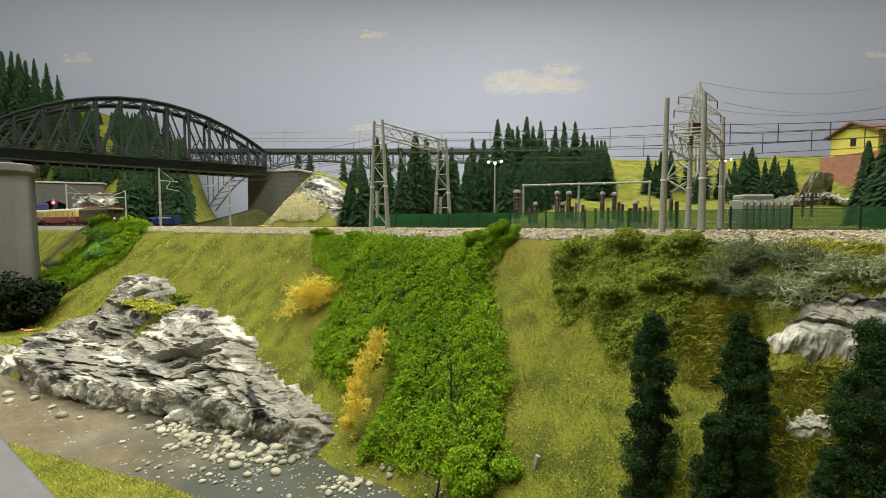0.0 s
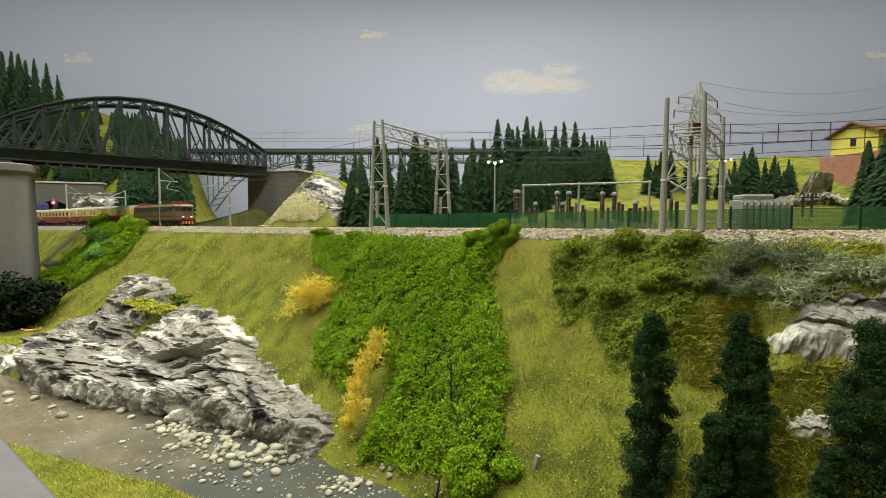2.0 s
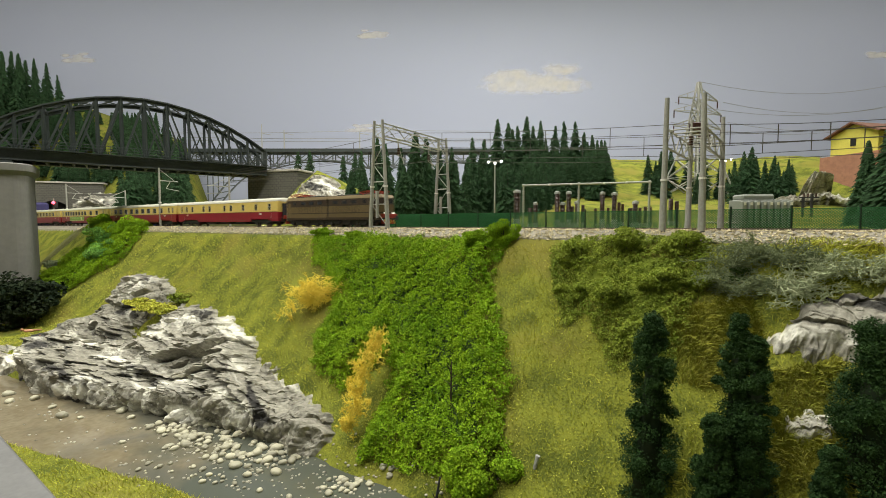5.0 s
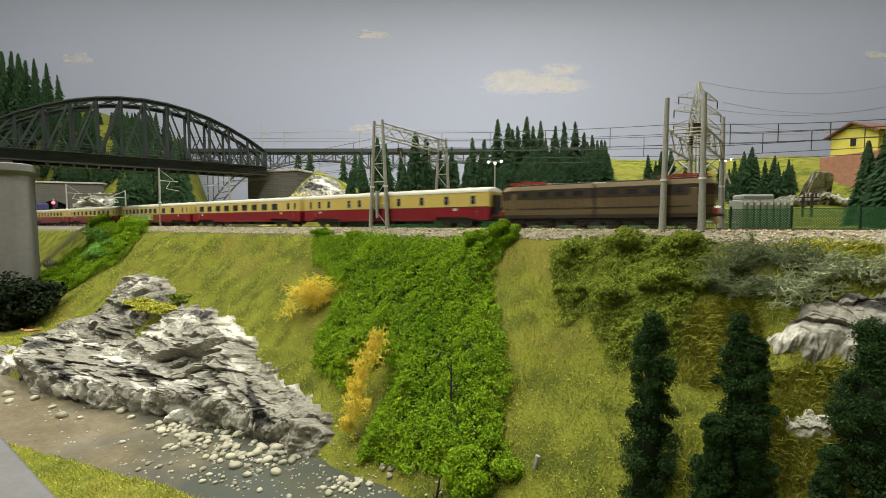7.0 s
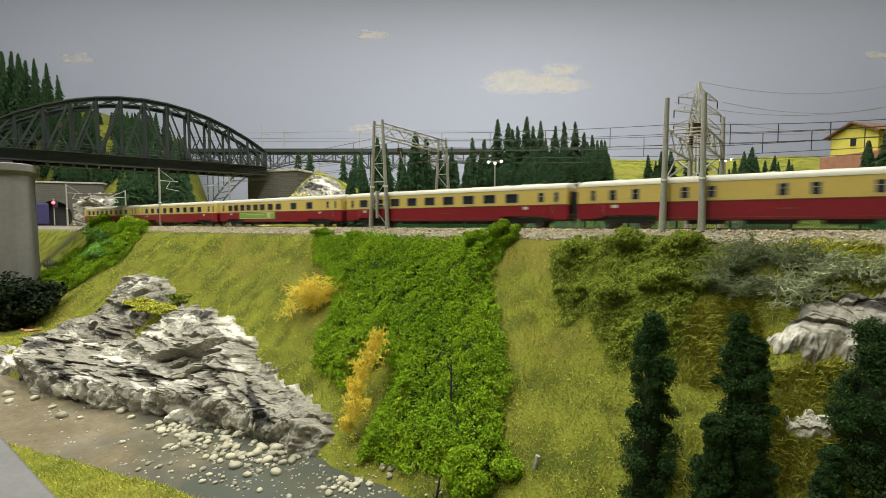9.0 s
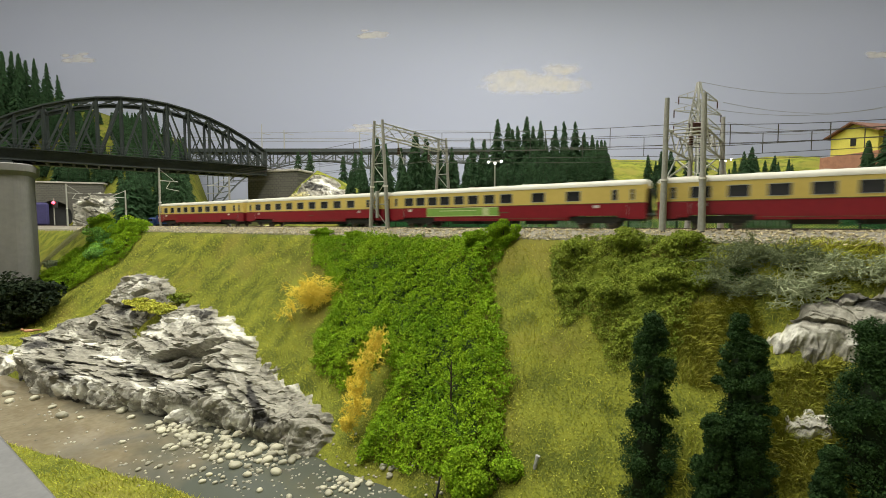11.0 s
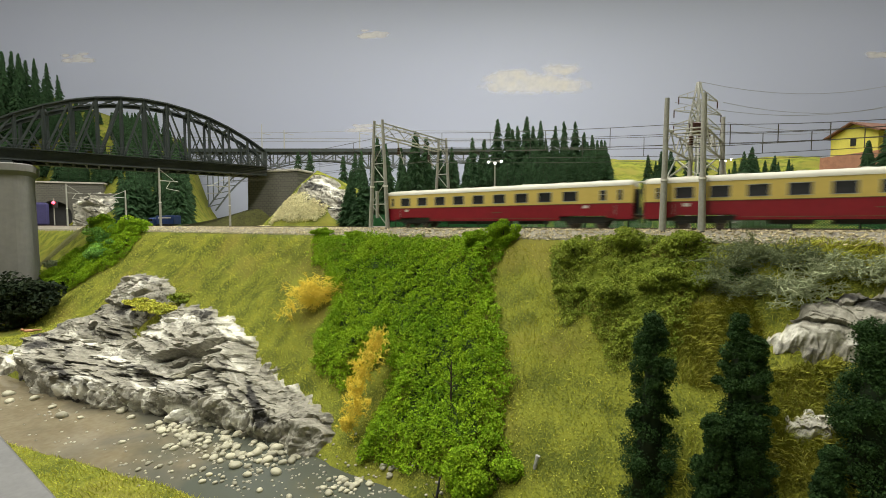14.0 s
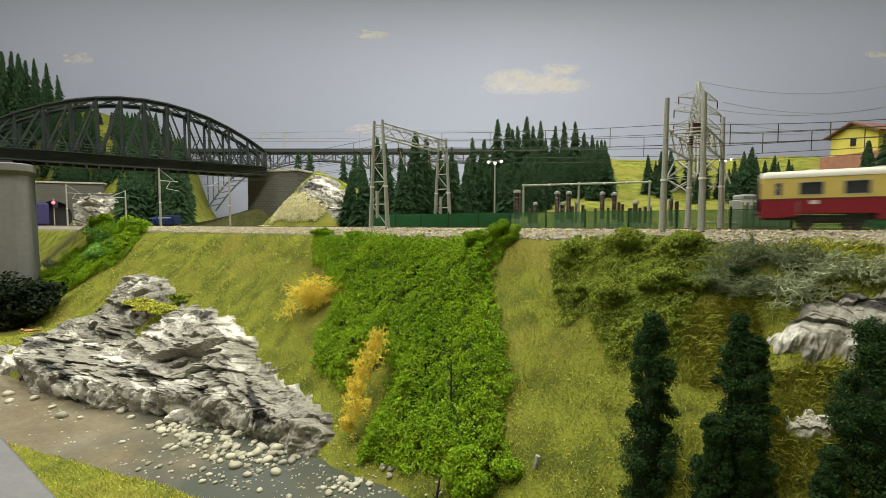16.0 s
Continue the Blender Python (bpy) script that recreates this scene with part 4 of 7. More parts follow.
def arch_bridge():
    """A steel bowstring bridge: two trussed arches, a deck girder with hand rails, wind bracing above."""
    u, v = Vector((0.802, 0.598, 0)), Vector((-0.598, 0.802, 0))
    end = Vector((-0.453, 1.14, 0))
    L, N, W = 0.505, 12, 0.072
    root = thing("steel_arch_bridge", "dark grey-green steel bowstring truss bridge over the railway", "bridge")

    def at(t, z, side):
        return end - u * (L * t) + v * (W * side) + Vector((0, 0, z))

    def top(t):
        return 0.190 + 0.087 * (1 - (2 * t - 1) ** 2)

    foot = 0.146
    for side in (0, 1):
        tr = part("truss", bar(B(), at(-0.004, 0.1375, side), at(1.004, 0.1375, side), 0.008, 0.020), M_GIRDER, root)
        for i in range(N):
            a, b = at(i / N, top(i / N), side), at((i + 1) / N, top((i + 1) / N), side)
            bm = bar(B(), a, b, 0.010, 0.0026)
            bar(bm, a - Vector((0, 0, 0.004)), b - Vector((0, 0, 0.004)), 0.003, 0.0072)
            part("top_chord", bm, M_GIRDER, tr)
        bm = bar(B(), at(-0.004, 0.1285, side), at(1.004, 0.1285, side), 0.013, 0.0025)
        bar(bm, at(-0.004, 0.1475, side), at(1.004, 0.1475, side), 0.013, 0.0022)
        part("flange", bm, M_GIRDER, tr)
        for i in range(N + 1):
            w = 0.0085 if i in (0, N) else 0.0042
            part("post", bar(B(), at(i / N, foot, side), at(i / N, top(i / N), side), 0.005, w), M_GIRDER, tr)
        for i in range(N):
            a, b = (i, i + 1) if i < N / 2 else (i + 1, i)
            part("diagonal", bar(B(), at(a / N, foot, side), at(b / N, top(b / N), side), 0.003, 0.0036), M_GIRDER, tr)
            part("diagonal", bar(B(), at(b / N, foot, side), at((a + b) / 2 / N, (top(a / N) + top(b / N)) / 4 + foot / 2, side), 0.002, 0.0022), M_GIRDER, tr)
        s = -0.35 if side == 0 else 1.35
        off = v * (-0.010 if side == 0 else 0.010)
        rail = part("hand_rail", B(), M_GIRDER, root)
        bm = B()
        for z in (0.155, 0.161, 0.167):
            rod(bm, at(0, z, side) + off, at(1, z, side) + off, 0.0006, n=6)
        for i in range(2 * N + 1):
            rod(bm, at(i / (2 * N), 0.148, side) + off, at(i / (2 * N), 0.167, side) + off, 0.0006, n=6)
        bm.to_mesh(rail.data)
        bm.free()
        part("walkway", bar(B(), at(0, 0.149, side) + off, at(1, 0.149, side) + off, 0.012, 0.0015), M_GIRDER, root)
    part("deck", bar(B(), at(0, 0.141, 0.5), at(1, 0.141, 0.5), W - 0.012, 0.010), M_GIRDER, root, "dark deck plate")
    for i in range(2 * N + 1):
        part("cross_girder", bar(B(), at(i / (2 * N), 0.131, 0.0), at(i / (2 * N), 0.131, 1.0), 0.003, 0.010), M_GIRDER, root)
    for i in range(2, N - 1):
        t = i / N
        part("wind_strut", bar(B(), at(t, top(t) - 0.003, 0), at(t, top(t) - 0.003, 1), 0.0035, 0.006), M_GIRDER, root)
        if i < N - 2:
            t2 = (i + 1) / N
            for a, b in ((0, 1), (1, 0)):
                part("wind_brace", bar(B(), at(t, top(t) - 0.002, a), at(t2, top(t2) - 0.002, b), 0.0022, 0.0022), M_GIRDER, root)
    return root


arch_bridge()


def pier():
    root = thing("bridge_pier", "tall pale grey tapered concrete bridge pier with a flared cap", "bridge pier", pose(-0.852, 0.878, 0, 0, 0, 36.7))
    rings = [(-0.20, 0.072, 0.036), (0.085, 0.066, 0.033), (0.096, 0.067, 0.034), (0.104, 0.074, 0.041), (0.116, 0.074, 0.041), (0.118, 0.072, 0.039)]
    n = 40

    def loft(rs):
        verts, faces = [], []
        for z, a, b in rs:
            for i in range(n):
                t = 2 * math.pi * i / n
                c, s = math.cos(t), math.sin(t)
                k = 0.5
                verts.append((b * math.copysign(abs(c) ** k, c), a * math.copysign(abs(s) ** k, s), z))
        for j in range(len(rs) - 1):
            for i in range(n):
                faces.append((j * n + i, j * n + (i + 1) % n, (j + 1) * n + (i + 1) % n, (j + 1) * n + i))
        faces += [tuple(range(n - 1, -1, -1)), tuple(range((len(rs) - 1) * n, len(rs) * n))]
        return verts, faces

    v, f = loft(rings[:3])
    part_shaft = mesh_part("shaft", v, f, M_PIER, root, smooth=False)
    v, f = loft(rings[2:])
    mesh_part("cap", v, f, M_PIER, root)
    for y in (-0.028, 0.028):
        part("bearing", box(B(), (0, y, 0.1225), (0.02, 0.012, 0.009), bevel=0.001), M_GIRDER, root, "dark steel bearing")


pier()


def abutment():
    root = thing("bridge_abutment", "grey coursed stone abutment at the bridge end", "abutment", pose(-0.424, 1.19, 0, 0, 0, -15.5))
    part("wall", box(B(), (0, 0, 0.055), (0.150, 0.10, 0.165), bevel=0.0015), M_COURSED, root)
    part("coping", box(B(), (0, 0, 0.140), (0.155, 0.106, 0.006), bevel=0.001), M_CONCRETE, root, "pale stone coping")


abutment()


def far_viaduct():
    root = thing("steel_viaduct", "distant dark steel trestle viaduct on lattice arches", "bridge")
    y0, y1 = 2.30, 2.36
    x0, x1 = -1.3, 0.29
    part("deck", box(B(), ((x0 + x1) / 2, 2.33, 0.380), (x1 - x0, 0.10, 0.017)), M_GIRDER, root)
    for yy in (y0, y1):
        tr = part("lattice", B(), M_VIADUCT, root, "grey lattice girder")
        bm = B()
        n = 26
        for i in range(n + 1):
            x = x0 + (x1 - x0) * i / n
            arch = 0.30 + 0.055 * abs(math.sin(math.pi * (x + 0.95) / 0.62)) - 0.02
            bar(bm, (x, yy, arch), (x, yy, 0.374), 0.005, 0.005)
            if i < n:
                xn = x0 + (x1 - x0) * (i + 1) / n
                an = 0.30 + 0.055 * abs(math.sin(math.pi * (xn + 0.95) / 0.62)) - 0.02
                bar(bm, (x, yy, arch), (xn, yy, an), 0.006, 0.006)
                bar(bm, (x, yy, arch if i % 2 else 0.374), (xn, yy, 0.374 if i % 2 else an), 0.004, 0.004)
        bm.to_mesh(tr.data)
        bm.free()
    # trestle legs and the big arch that springs from the valley
    for k, x in enumerate((-0.95, -0.33, 0.29)):
        tw = part("trestle", B(), M_VIADUCT, root, "grey lattice tower")
        bm = B()
        for yy in (y0 - 0.02, y1 + 0.02):
            for dx in (-0.03, 0.03):
                bar(bm, (x + dx * 1.7, yy, 0.0), (x + dx, yy, 0.37), 0.006, 0.006)
            for j in range(6):
                z0, z1 = 0.06 * j, 0.06 * (j + 1)
                w0, w1 = 0.03 * (1.7 - 0.7 * z0 / 0.37), 0.03 * (1.7 - 0.7 * z1 / 0.37)
                bar(bm, (x - w0, yy, z0), (x + w1, yy, z1), 0.004, 0.004)
                bar(bm, (x + w0, yy, z0), (x - w1, yy, z1), 0.004, 0.004)
                bar(bm, (x - w0, yy, z0), (x + w0, yy, z0), 0.004, 0.004)
        bm.to_mesh(tw.data)
        bm.free()
    rib = part("arch_rib", B(), M_VIADUCT, root, "grey lattice arch rib")
    bm = B()
    pts = [(-1.16 + 0.21 * t, 0.09 + 0.19 * math.sin(t * 1.45)) for t in np.linspace(0, 1, 9)]
    for (a, za), (b, zb) in zip(pts, pts[1:]):
        bar(bm, (a, 2.2, za), (b, 2.2, zb), 0.006, 0.006)
        bar(bm, (a + 0.035, 2.2, za - 0.02), (b + 0.035, 2.2, zb - 0.02), 0.006, 0.006)
        bar(bm, (a, 2.2, za), (b + 0.035, 2.2, zb - 0.02), 0.004, 0.004)
        bar(bm, (a, 2.2, za), (a, 2.2, 0.30), 0.004, 0.004)
    bm.to_mesh(rib.data)
    bm.free()


far_viaduct()


def tunnel_portal():
    root = thing("tunnel_portal", "grey stone tunnel portal with a dark mouth", "tunnel portal", pose(-1.395, 1.60, 0, 0, 0, 20))
    verts, faces = [], []
    w, top, r, n = 0.15, 0.15, 0.052, 16
    arc = [(-r, -0.02)] + [(-r * math.cos(math.pi * i / n), 0.035 + r * math.sin(math.pi * i / n)) for i in range(n + 1)] + [(r, -0.02)]
    outer = [(-w, -0.02)] + [(-w + 2 * w * i / n, top) for i in range(n + 1)] + [(w, -0.02)]
    for y in (-0.012, 0.012):
        for x, z in arc + outer:
            verts.append((x, y, z))
    k, m2 = len(arc), 2 * len(arc)
    for i in range(k - 1):
        faces.append((i, i + 1, k + i + 1, k + i))
        faces.append((m2 + k + i, m2 + k + i + 1, m2 + i + 1, m2 + i))
        faces.append((i + 1, i, m2 + i, m2 + i + 1))
        faces.append((k + i, k + i + 1, m2 + k + i + 1, m2 + k + i))
    mesh_part("wall", verts, faces, M_COURSED, root)
    # capped plug, not hollow: its dark colour paints the tunnel's shade
    bm = B()
    bmesh.ops.create_cone(bm, cap_ends=True, segments=24, radius1=r + 0.002, radius2=r + 0.002, depth=0.14, matrix=pose(0, 0.083, 0.035, 90, 0, 0))
    part("bore", bm, M_DARK, root, "closed plug behind the arch, tunnel shade in its dark colour")
    part("coping", box(B(), (0, 0, 0.153), (0.31, 0.032, 0.006), bevel=0.001), M_CONCRETE, root)
    # block added for the arch's inside, with the shade painted violet-blue
    part("lining", box(B(), (-0.036, -0.020, 0.040), (0.05, 0.012, 0.08), bevel=0.006), M_VIOLET, root, "violet-blue block for the arch's inside, shade in its colour")


tunnel_portal()
rw = part("retaining_wall", box(B(), (0, 0, 0), (0.30, 0.02, 0.085), bevel=0.002), M_COURSED)
rw.matrix_world = pose(-1.16, 1.63, 0.072, 0, 0, 6)
tagged(rw, "grey stone retaining wall along the wooded hillside", "retaining wall", kind="structure")


def earth_ramp():
    verts, faces = [], []
    n = 20
    for i in range(n + 1):
        t = i / n
        x, y = -0.68 + 0.24 * t, 1.13 + 0.05 * t
        z = 0.0 + 0.068 * t ** 1.4
        verts += [(x, y - 0.05, -0.01), (x, y - 0.02, z * 0.8), (x, y, z), (x, y + 0.05, z), (x, y + 0.06, -0.01)]
    for i in range(n):
        for j in range(4):
            a = i * 5 + j
            faces.append((a, a + 5, a + 6, a + 1))
    tagged(mesh_part("earth_ramp", verts, faces, M_EARTH, smooth=True), "dark brown earth ramp climbing to the abutment", "embankment", kind="structure")


earth_ramp()


def earth_cut():
    """A bare earth band curving from track to pier; its dark colour includes gully shade."""
    course = [(-0.862, 1.115), (-0.885, 1.092), (-0.915, 1.078), (-0.938, 1.066), (-0.950, 1.050)]
    verts, faces = [], []
    for i, (x, y) in enumerate(course):
        for k in range(7):
            a = x - 0.5522 * 0.052 * (k / 6 - 0.5) * (0.5 + 0.25 * i)
            b = y - 0.8338 * 0.052 * (k / 6 - 0.5) * (0.5 + 0.25 * i)
            verts.append((a, b, land_at(a, b) + 0.004 + (0.004 if 0 < k < 6 else -0.004)))
    for i in range(len(course) - 1):
        for k in range(6):
            j = i * 7 + k
            faces.append((j, j + 1, j + 8, j + 7))
    tagged(mesh_part("earth_and_shade_band", verts, faces, M_EARTH, smooth=True), "dark brown earth band beside the pier, gully shade in its colour", "gully", kind="structure")


earth_cut()


# ---------------------------------------------------------------- masts, gantries and wires
def mast(x, y, top, arm, label, two_tone=True):
    """A round tapered mast on a footing with a cantilever arm that reaches arm metres over the track."""
    z0 = min(land_at(x, y), -0.004)
    root = thing("catenary_mast", label, "catenary mast", pose(x, y, z0), "catenary masts")
    h = top - z0
    part("footing", rod(B(), (0, 0, -0.006), (0, 0, 0.005), 0.0034, 0.003, 10), M_BLACK, root, "black footing")
    part("lower_tube", rod(B(), (0, 0, 0.003), (0, 0, h * 0.45), 0.0023, 0.0021, 12), M_STEEL, root)
    part("collar", rod(B(), (0, 0, h * 0.445), (0, 0, h * 0.465), 0.0026, 0.0026, 12), M_WHITE, root, "pale collar")
    part("upper_tube", rod(B(), (0, 0, h * 0.46), (0, 0, h), 0.0019, 0.0016, 12), M_STEEL, root)
    d = RAIL_SIDE * arm
    bm = B()
    rod(bm, (0, 0, h * 0.80), d + Vector((0, 0, h * 0.80)), 0.0009, n=6)
    rod(bm, (0, 0, h * 0.98), d * 0.85 + Vector((0, 0, h * 0.80)), 0.0006, n=6)
    rod(bm, d * 0.6 + Vector((0, 0, h * 0.80)), d * 0.35 + Vector((0, 0, h * 0.68)), 0.0007, n=6)
    rod(bm, d * 0.35 + Vector((0, 0, h * 0.68)), d * 1.05 + Vector((0, 0, h * 0.65)), 0.0007, n=6)
    part("cantilever", bm, M_LATTICE, root, "pale cantilever arm")
    return root


mast(-0.580, 0.912, 0.119, 0.036, "slim grey catenary mast with a pale cantilever arm")
mast(-1.025, 1.212, 0.114, 0.036, "slim grey catenary mast with a pale cantilever arm")
mast(-0.434, 0.905, 0.101, -0.045, "slim grey catenary mast behind the tracks")
mast(-0.856, 1.20, 0.095, -0.045, "slim grey catenary mast behind the tracks")


def gantry(front, back, gap, top, r, lattice, label):
    """A portal over both tracks: two legs in front, two behind, crossbeams, hangers with insulators."""
    root = thing("catenary_gantry", label, "catenary gantry", group="catenary gantries")
    f, b = Vector(front), Vector(back)
    tops, low = [], 0.004 if lattice else 0.026
    for base in (f, b):
        pair = []
        for s in (-0.5, 0.5):
            p0 = base + RAIL_DIR * gap * s
            k = 0.45 if lattice else 0.93
            p1 = base + RAIL_DIR * gap * s * k
            p0.z, p1.z = -0.008, top
            leg = part("leg", rod(B(), p0, p0.lerp(p1, 0.42), r, r * 0.85, 14), M_STEEL, root)
            part("leg_top", rod(B(), p0.lerp(p1, 0.415), p1, r * 0.78, r * 0.62, 14), M_STEEL, leg)
            part("collar", rod(B(), p0.lerp(p1, 0.41), p0.lerp(p1, 0.425), r * 1.05, r * 1.05, 14), M_WHITE, leg, "pale collar")
            part("shoe", rod(B(), p0 - Vector((0, 0, 0.006)), p0.lerp(p1, 0.05), r * 1.35, r * 1.25, 10), M_BLACK, leg, "black foot")
            pair.append((p0, p1))
        tops.append(pair)
        if lattice:
            (a0, a1), (b0, b1) = pair
            steps = (0.06, 0.26, 0.46, 0.62, 0.78, 0.94)
            for i, t in enumerate(steps):
                part("rung", rod(B(), a0.lerp(a1, t), b0.lerp(b1, t), 0.0007, n=6), M_LATTICE, root)
                if i + 1 < len(steps):
                    q, w = (a0.lerp(a1, t), b0.lerp(b1, steps[i + 1])) if i % 2 else (b0.lerp(b1, t), a0.lerp(a1, steps[i + 1]))
                    part("leg_brace", rod(B(), q, w, 0.0006, n=6), M_LATTICE, root)
            part("tension_weights", rod(B(), (a0.lerp(b0, 0.4)) + Vector((0, 0, 0.02)), a0.lerp(b0, 0.4) + Vector((0, 0, 0.055)), 0.0022, n=10), M_STEEL, root, "stack of grey tension weights")
    for i in (0, 1):
        a, c = tops[0][i][1].copy(), tops[1][i][1].copy()
        for dz in (low, low + 0.016):
            part("crossbeam", rod(B(), a - Vector((0, 0, dz)), c - Vector((0, 0, dz)), 0.0010, n=6), M_LATTICE, root)
        for j in range(6):
            p = a.lerp(c, j / 6) - Vector((0, 0, low + (0 if j % 2 else 0.016)))
            q = a.lerp(c, (j + 1) / 6) - Vector((0, 0, low + (0.016 if j % 2 else 0)))
            part("beam_lacing", rod(B(), p, q, 0.0006, n=6), M_LATTICE, root)
    for j in range(7):
        a, c = tops[0][0][1].lerp(tops[1][0][1], j / 6), tops[0][1][1].lerp(tops[1][1][1], j / 6)
        part("tie", rod(B(), a - Vector((0, 0, low + 0.002)), c - Vector((0, 0, low + 0.002)), 0.0006, n=6), M_LATTICE, root)
    mid0 = (tops[0][0][1] + tops[0][1][1]) / 2
    mid1 = (tops[1][0][1] + tops[1][1][1]) / 2
    for t in (0.27, 0.75):
        p = mid0.lerp(mid1, t)
        bm = rod(B(), p - Vector((0, 0, 0.018)), p - Vector((0, 0, 0.040)), 0.0009, n=8)
        rod(bm, p - Vector((0, 0, 0.04)), p - Vector((0, 0, 0.044)) + RAIL_SIDE * 0.02, 0.0007, n=6)
        rod(bm, p - Vector((0, 0, 0.026)), p - Vector((0, 0, 0.050)) + RAIL_SIDE * 0.012, 0.0006, n=6)
        part("hanger", bm, M_LATTICE, root)
        bm = B()
        for k in range(4):
            rod(bm, p - Vector((0, 0, 0.030 + 0.0022 * k)), p - Vector((0, 0, 0.0313 + 0.0022 * k)), 0.0019, n=10)
        part("insulator", bm, M_INSUL, root, "brown ribbed insulator")
    if not lattice:
        for t in (0.45, 0.62, 0.86):
            p = mid0.lerp(mid1, t)
            part("switch_box", box(B(), p + Vector((0, 0, -0.018)), (0.009, 0.008, 0.007), bevel=0.0006), M_INSUL, root, "brown switch box")
    return root


gantry((-0.083, 0.577, 0), (-0.001, 0.700, 0), 0.030, 0.137, 0.0030, True, "grey lattice-legged catenary gantry across both tracks")
gantry((0.206, 0.383, 0), (0.274, 0.466, 0), 0.030, 0.113, 0.0031, False, "grey tubular catenary gantry across both tracks")
for x, y, w in ((-0.083, 0.575, 0.048), (0.219, 0.372, 0.016)):
    ft = part("gantry_foundation", box(B(), (0, 0, 0), (w, 0.016, 0.010), bevel=0.002), M_CONCRETE)
    ft.matrix_world = pose(x, y, -0.0105, 0, 0, RAIL_TURN)
    tagged(ft, "pale concrete foundation slab under the gantry legs", "foundation", "gantry foundations")


def sweep(name, path, r, material, parent=None, label="", n=5):
    """One continuous tube along a path."""
    path = [Vector(p) for p in path]
    verts, faces = [], []
    for i, p in enumerate(path):
        d = (path[min(i + 1, len(path) - 1)] - path[max(i - 1, 0)]).normalized()
        a = d.cross(Vector((0.13, 0.21, 0.97)) if abs(d.z) < 0.9 else Vector((1, 0, 0))).normalized()
        b = d.cross(a)
        for k in range(n):
            an = 2 * math.pi * (k + 0.5) / n
            verts.append(tuple(p + (a * math.cos(an) + b * math.sin(an)) * r))
    for i in range(len(path) - 1):
        for k in range(n):
            faces.append((i * n + k, i * n + (k + 1) % n, (i + 1) * n + (k + 1) % n, (i + 1) * n + k))
    faces += [tuple(range(n - 1, -1, -1)), tuple(range((len(path) - 1) * n, len(path) * n))]
    return mesh_part(name, verts, faces, material, parent, label)


def wire_run(name, pts, r, material, label, sag=0.0, root=None):
    path = [Vector(pts[0])]
    for a, b in zip(pts, pts[1:]):
        a, b = Vector(a), Vector(b)
        n = 10 if sag else 2
        path += [a.lerp(b, i / n) - Vector((0, 0, sag * 4 * (i / n) * (1 - i / n))) for i in range(1, n + 1)]
    return sweep(name, path, r, material, root, label)


def catenary(label, upper, lower, sag, drops):
    root = thing("catenary_wire", label, "overhead wire", group="overhead wires")
    wire_run("messenger_wire", upper, 0.0003, M_WIRE, "", sag, root)
    wire_run("contact_wire", lower, 0.0003, M_WIRE, "", 0, root)
    for (a, b), (c, d) in zip(zip(upper, upper[1:]), zip(lower, lower[1:])):
        for i in range(1, drops + 1):
            t = i / (drops + 1)
            p = Vector(a).lerp(Vector(b), t) - Vector((0, 0, sag * 4 * t * (1 - t)))
            part("dropper", rod(B(), p, Vector(c).lerp(Vector(d), t), 0.0004, n=5), M_WIRE, root)


catenary("dark overhead wires with droppers above the near track", [(-0.432, 0.88, 0.118), (-0.060, 0.62, 0.130), (0.233, 0.43, 0.100), (0.390, 0.345, 0.088)],
         [(-0.432, 0.88, 0.098), (-0.060, 0.62, 0.103), (0.233, 0.43, 0.077), (0.390, 0.345, 0.074)], 0.003, 4)
catenary("dark overhead wires with droppers above the far track", [(-0.60, 1.1, 0.120), (0.005, 0.70, 0.134), (0.288, 0.47, 0.098), (0.46, 0.38, 0.093)],
         [(-0.60, 1.1, 0.100), (0.005, 0.70, 0.106), (0.288, 0.47, 0.076), (0.46, 0.38, 0.074)], 0.002, 4)
fd = thing("feeder_wire", "thin grey feeder wires strung between the gantries", "overhead wire", group="overhead wires")
for _p in ([(-0.40, 0.86, 0.108), (-0.055, 0.615, 0.119), (0.236, 0.425, 0.090), (0.39, 0.34, 0.082)], [(-0.50, 1.0, 0.11), (0.0, 0.69, 0.122), (0.286, 0.465, 0.087), (0.45, 0.375, 0.084)],
           [(-0.45, 0.93, 0.09), (-0.03, 0.65, 0.094), (0.262, 0.445, 0.068), (0.42, 0.36, 0.066)], [(-0.45, 0.93, 0.10), (-0.02, 0.66, 0.112), (0.25, 0.44, 0.083), (0.42, 0.36, 0.079)]):
    wire_run("wire", _p, 0.00026, M_WIRE, "", 0.002, fd)
fw = thing("catenary_wire", "thin pale overhead wires of the distant line", "overhead wire", group="overhead wires")
for k, (za, zb) in enumerate(((0.475, 0.49), (0.455, 0.45), (0.44, 0.435))):
    wire_run("contact_wire", [(-1.4, 2.32, za), (-0.3, 2.32, zb), (0.6, 2.32, zb)], 0.0011, M_PALEWIRE, "", 0.006, fw)
for x in (-0.935, -0.82, -0.43, 0.5):
    fm = thing("catenary_mast", "slim pale mast on the distant viaduct", "catenary mast", pose(x, 2.315, 0.388), "catenary masts")
    part("tube", rod(B(), (0, 0, 0), (0, 0, 0.13 if x < -0.9 else 0.10), 0.0032, 0.0025, 8), M_LATTICE, fm)
    part("arm", rod(B(), (0, 0, 0.085), (0.05, 0, 0.075), 0.0016, n=6), M_LATTICE, fm)


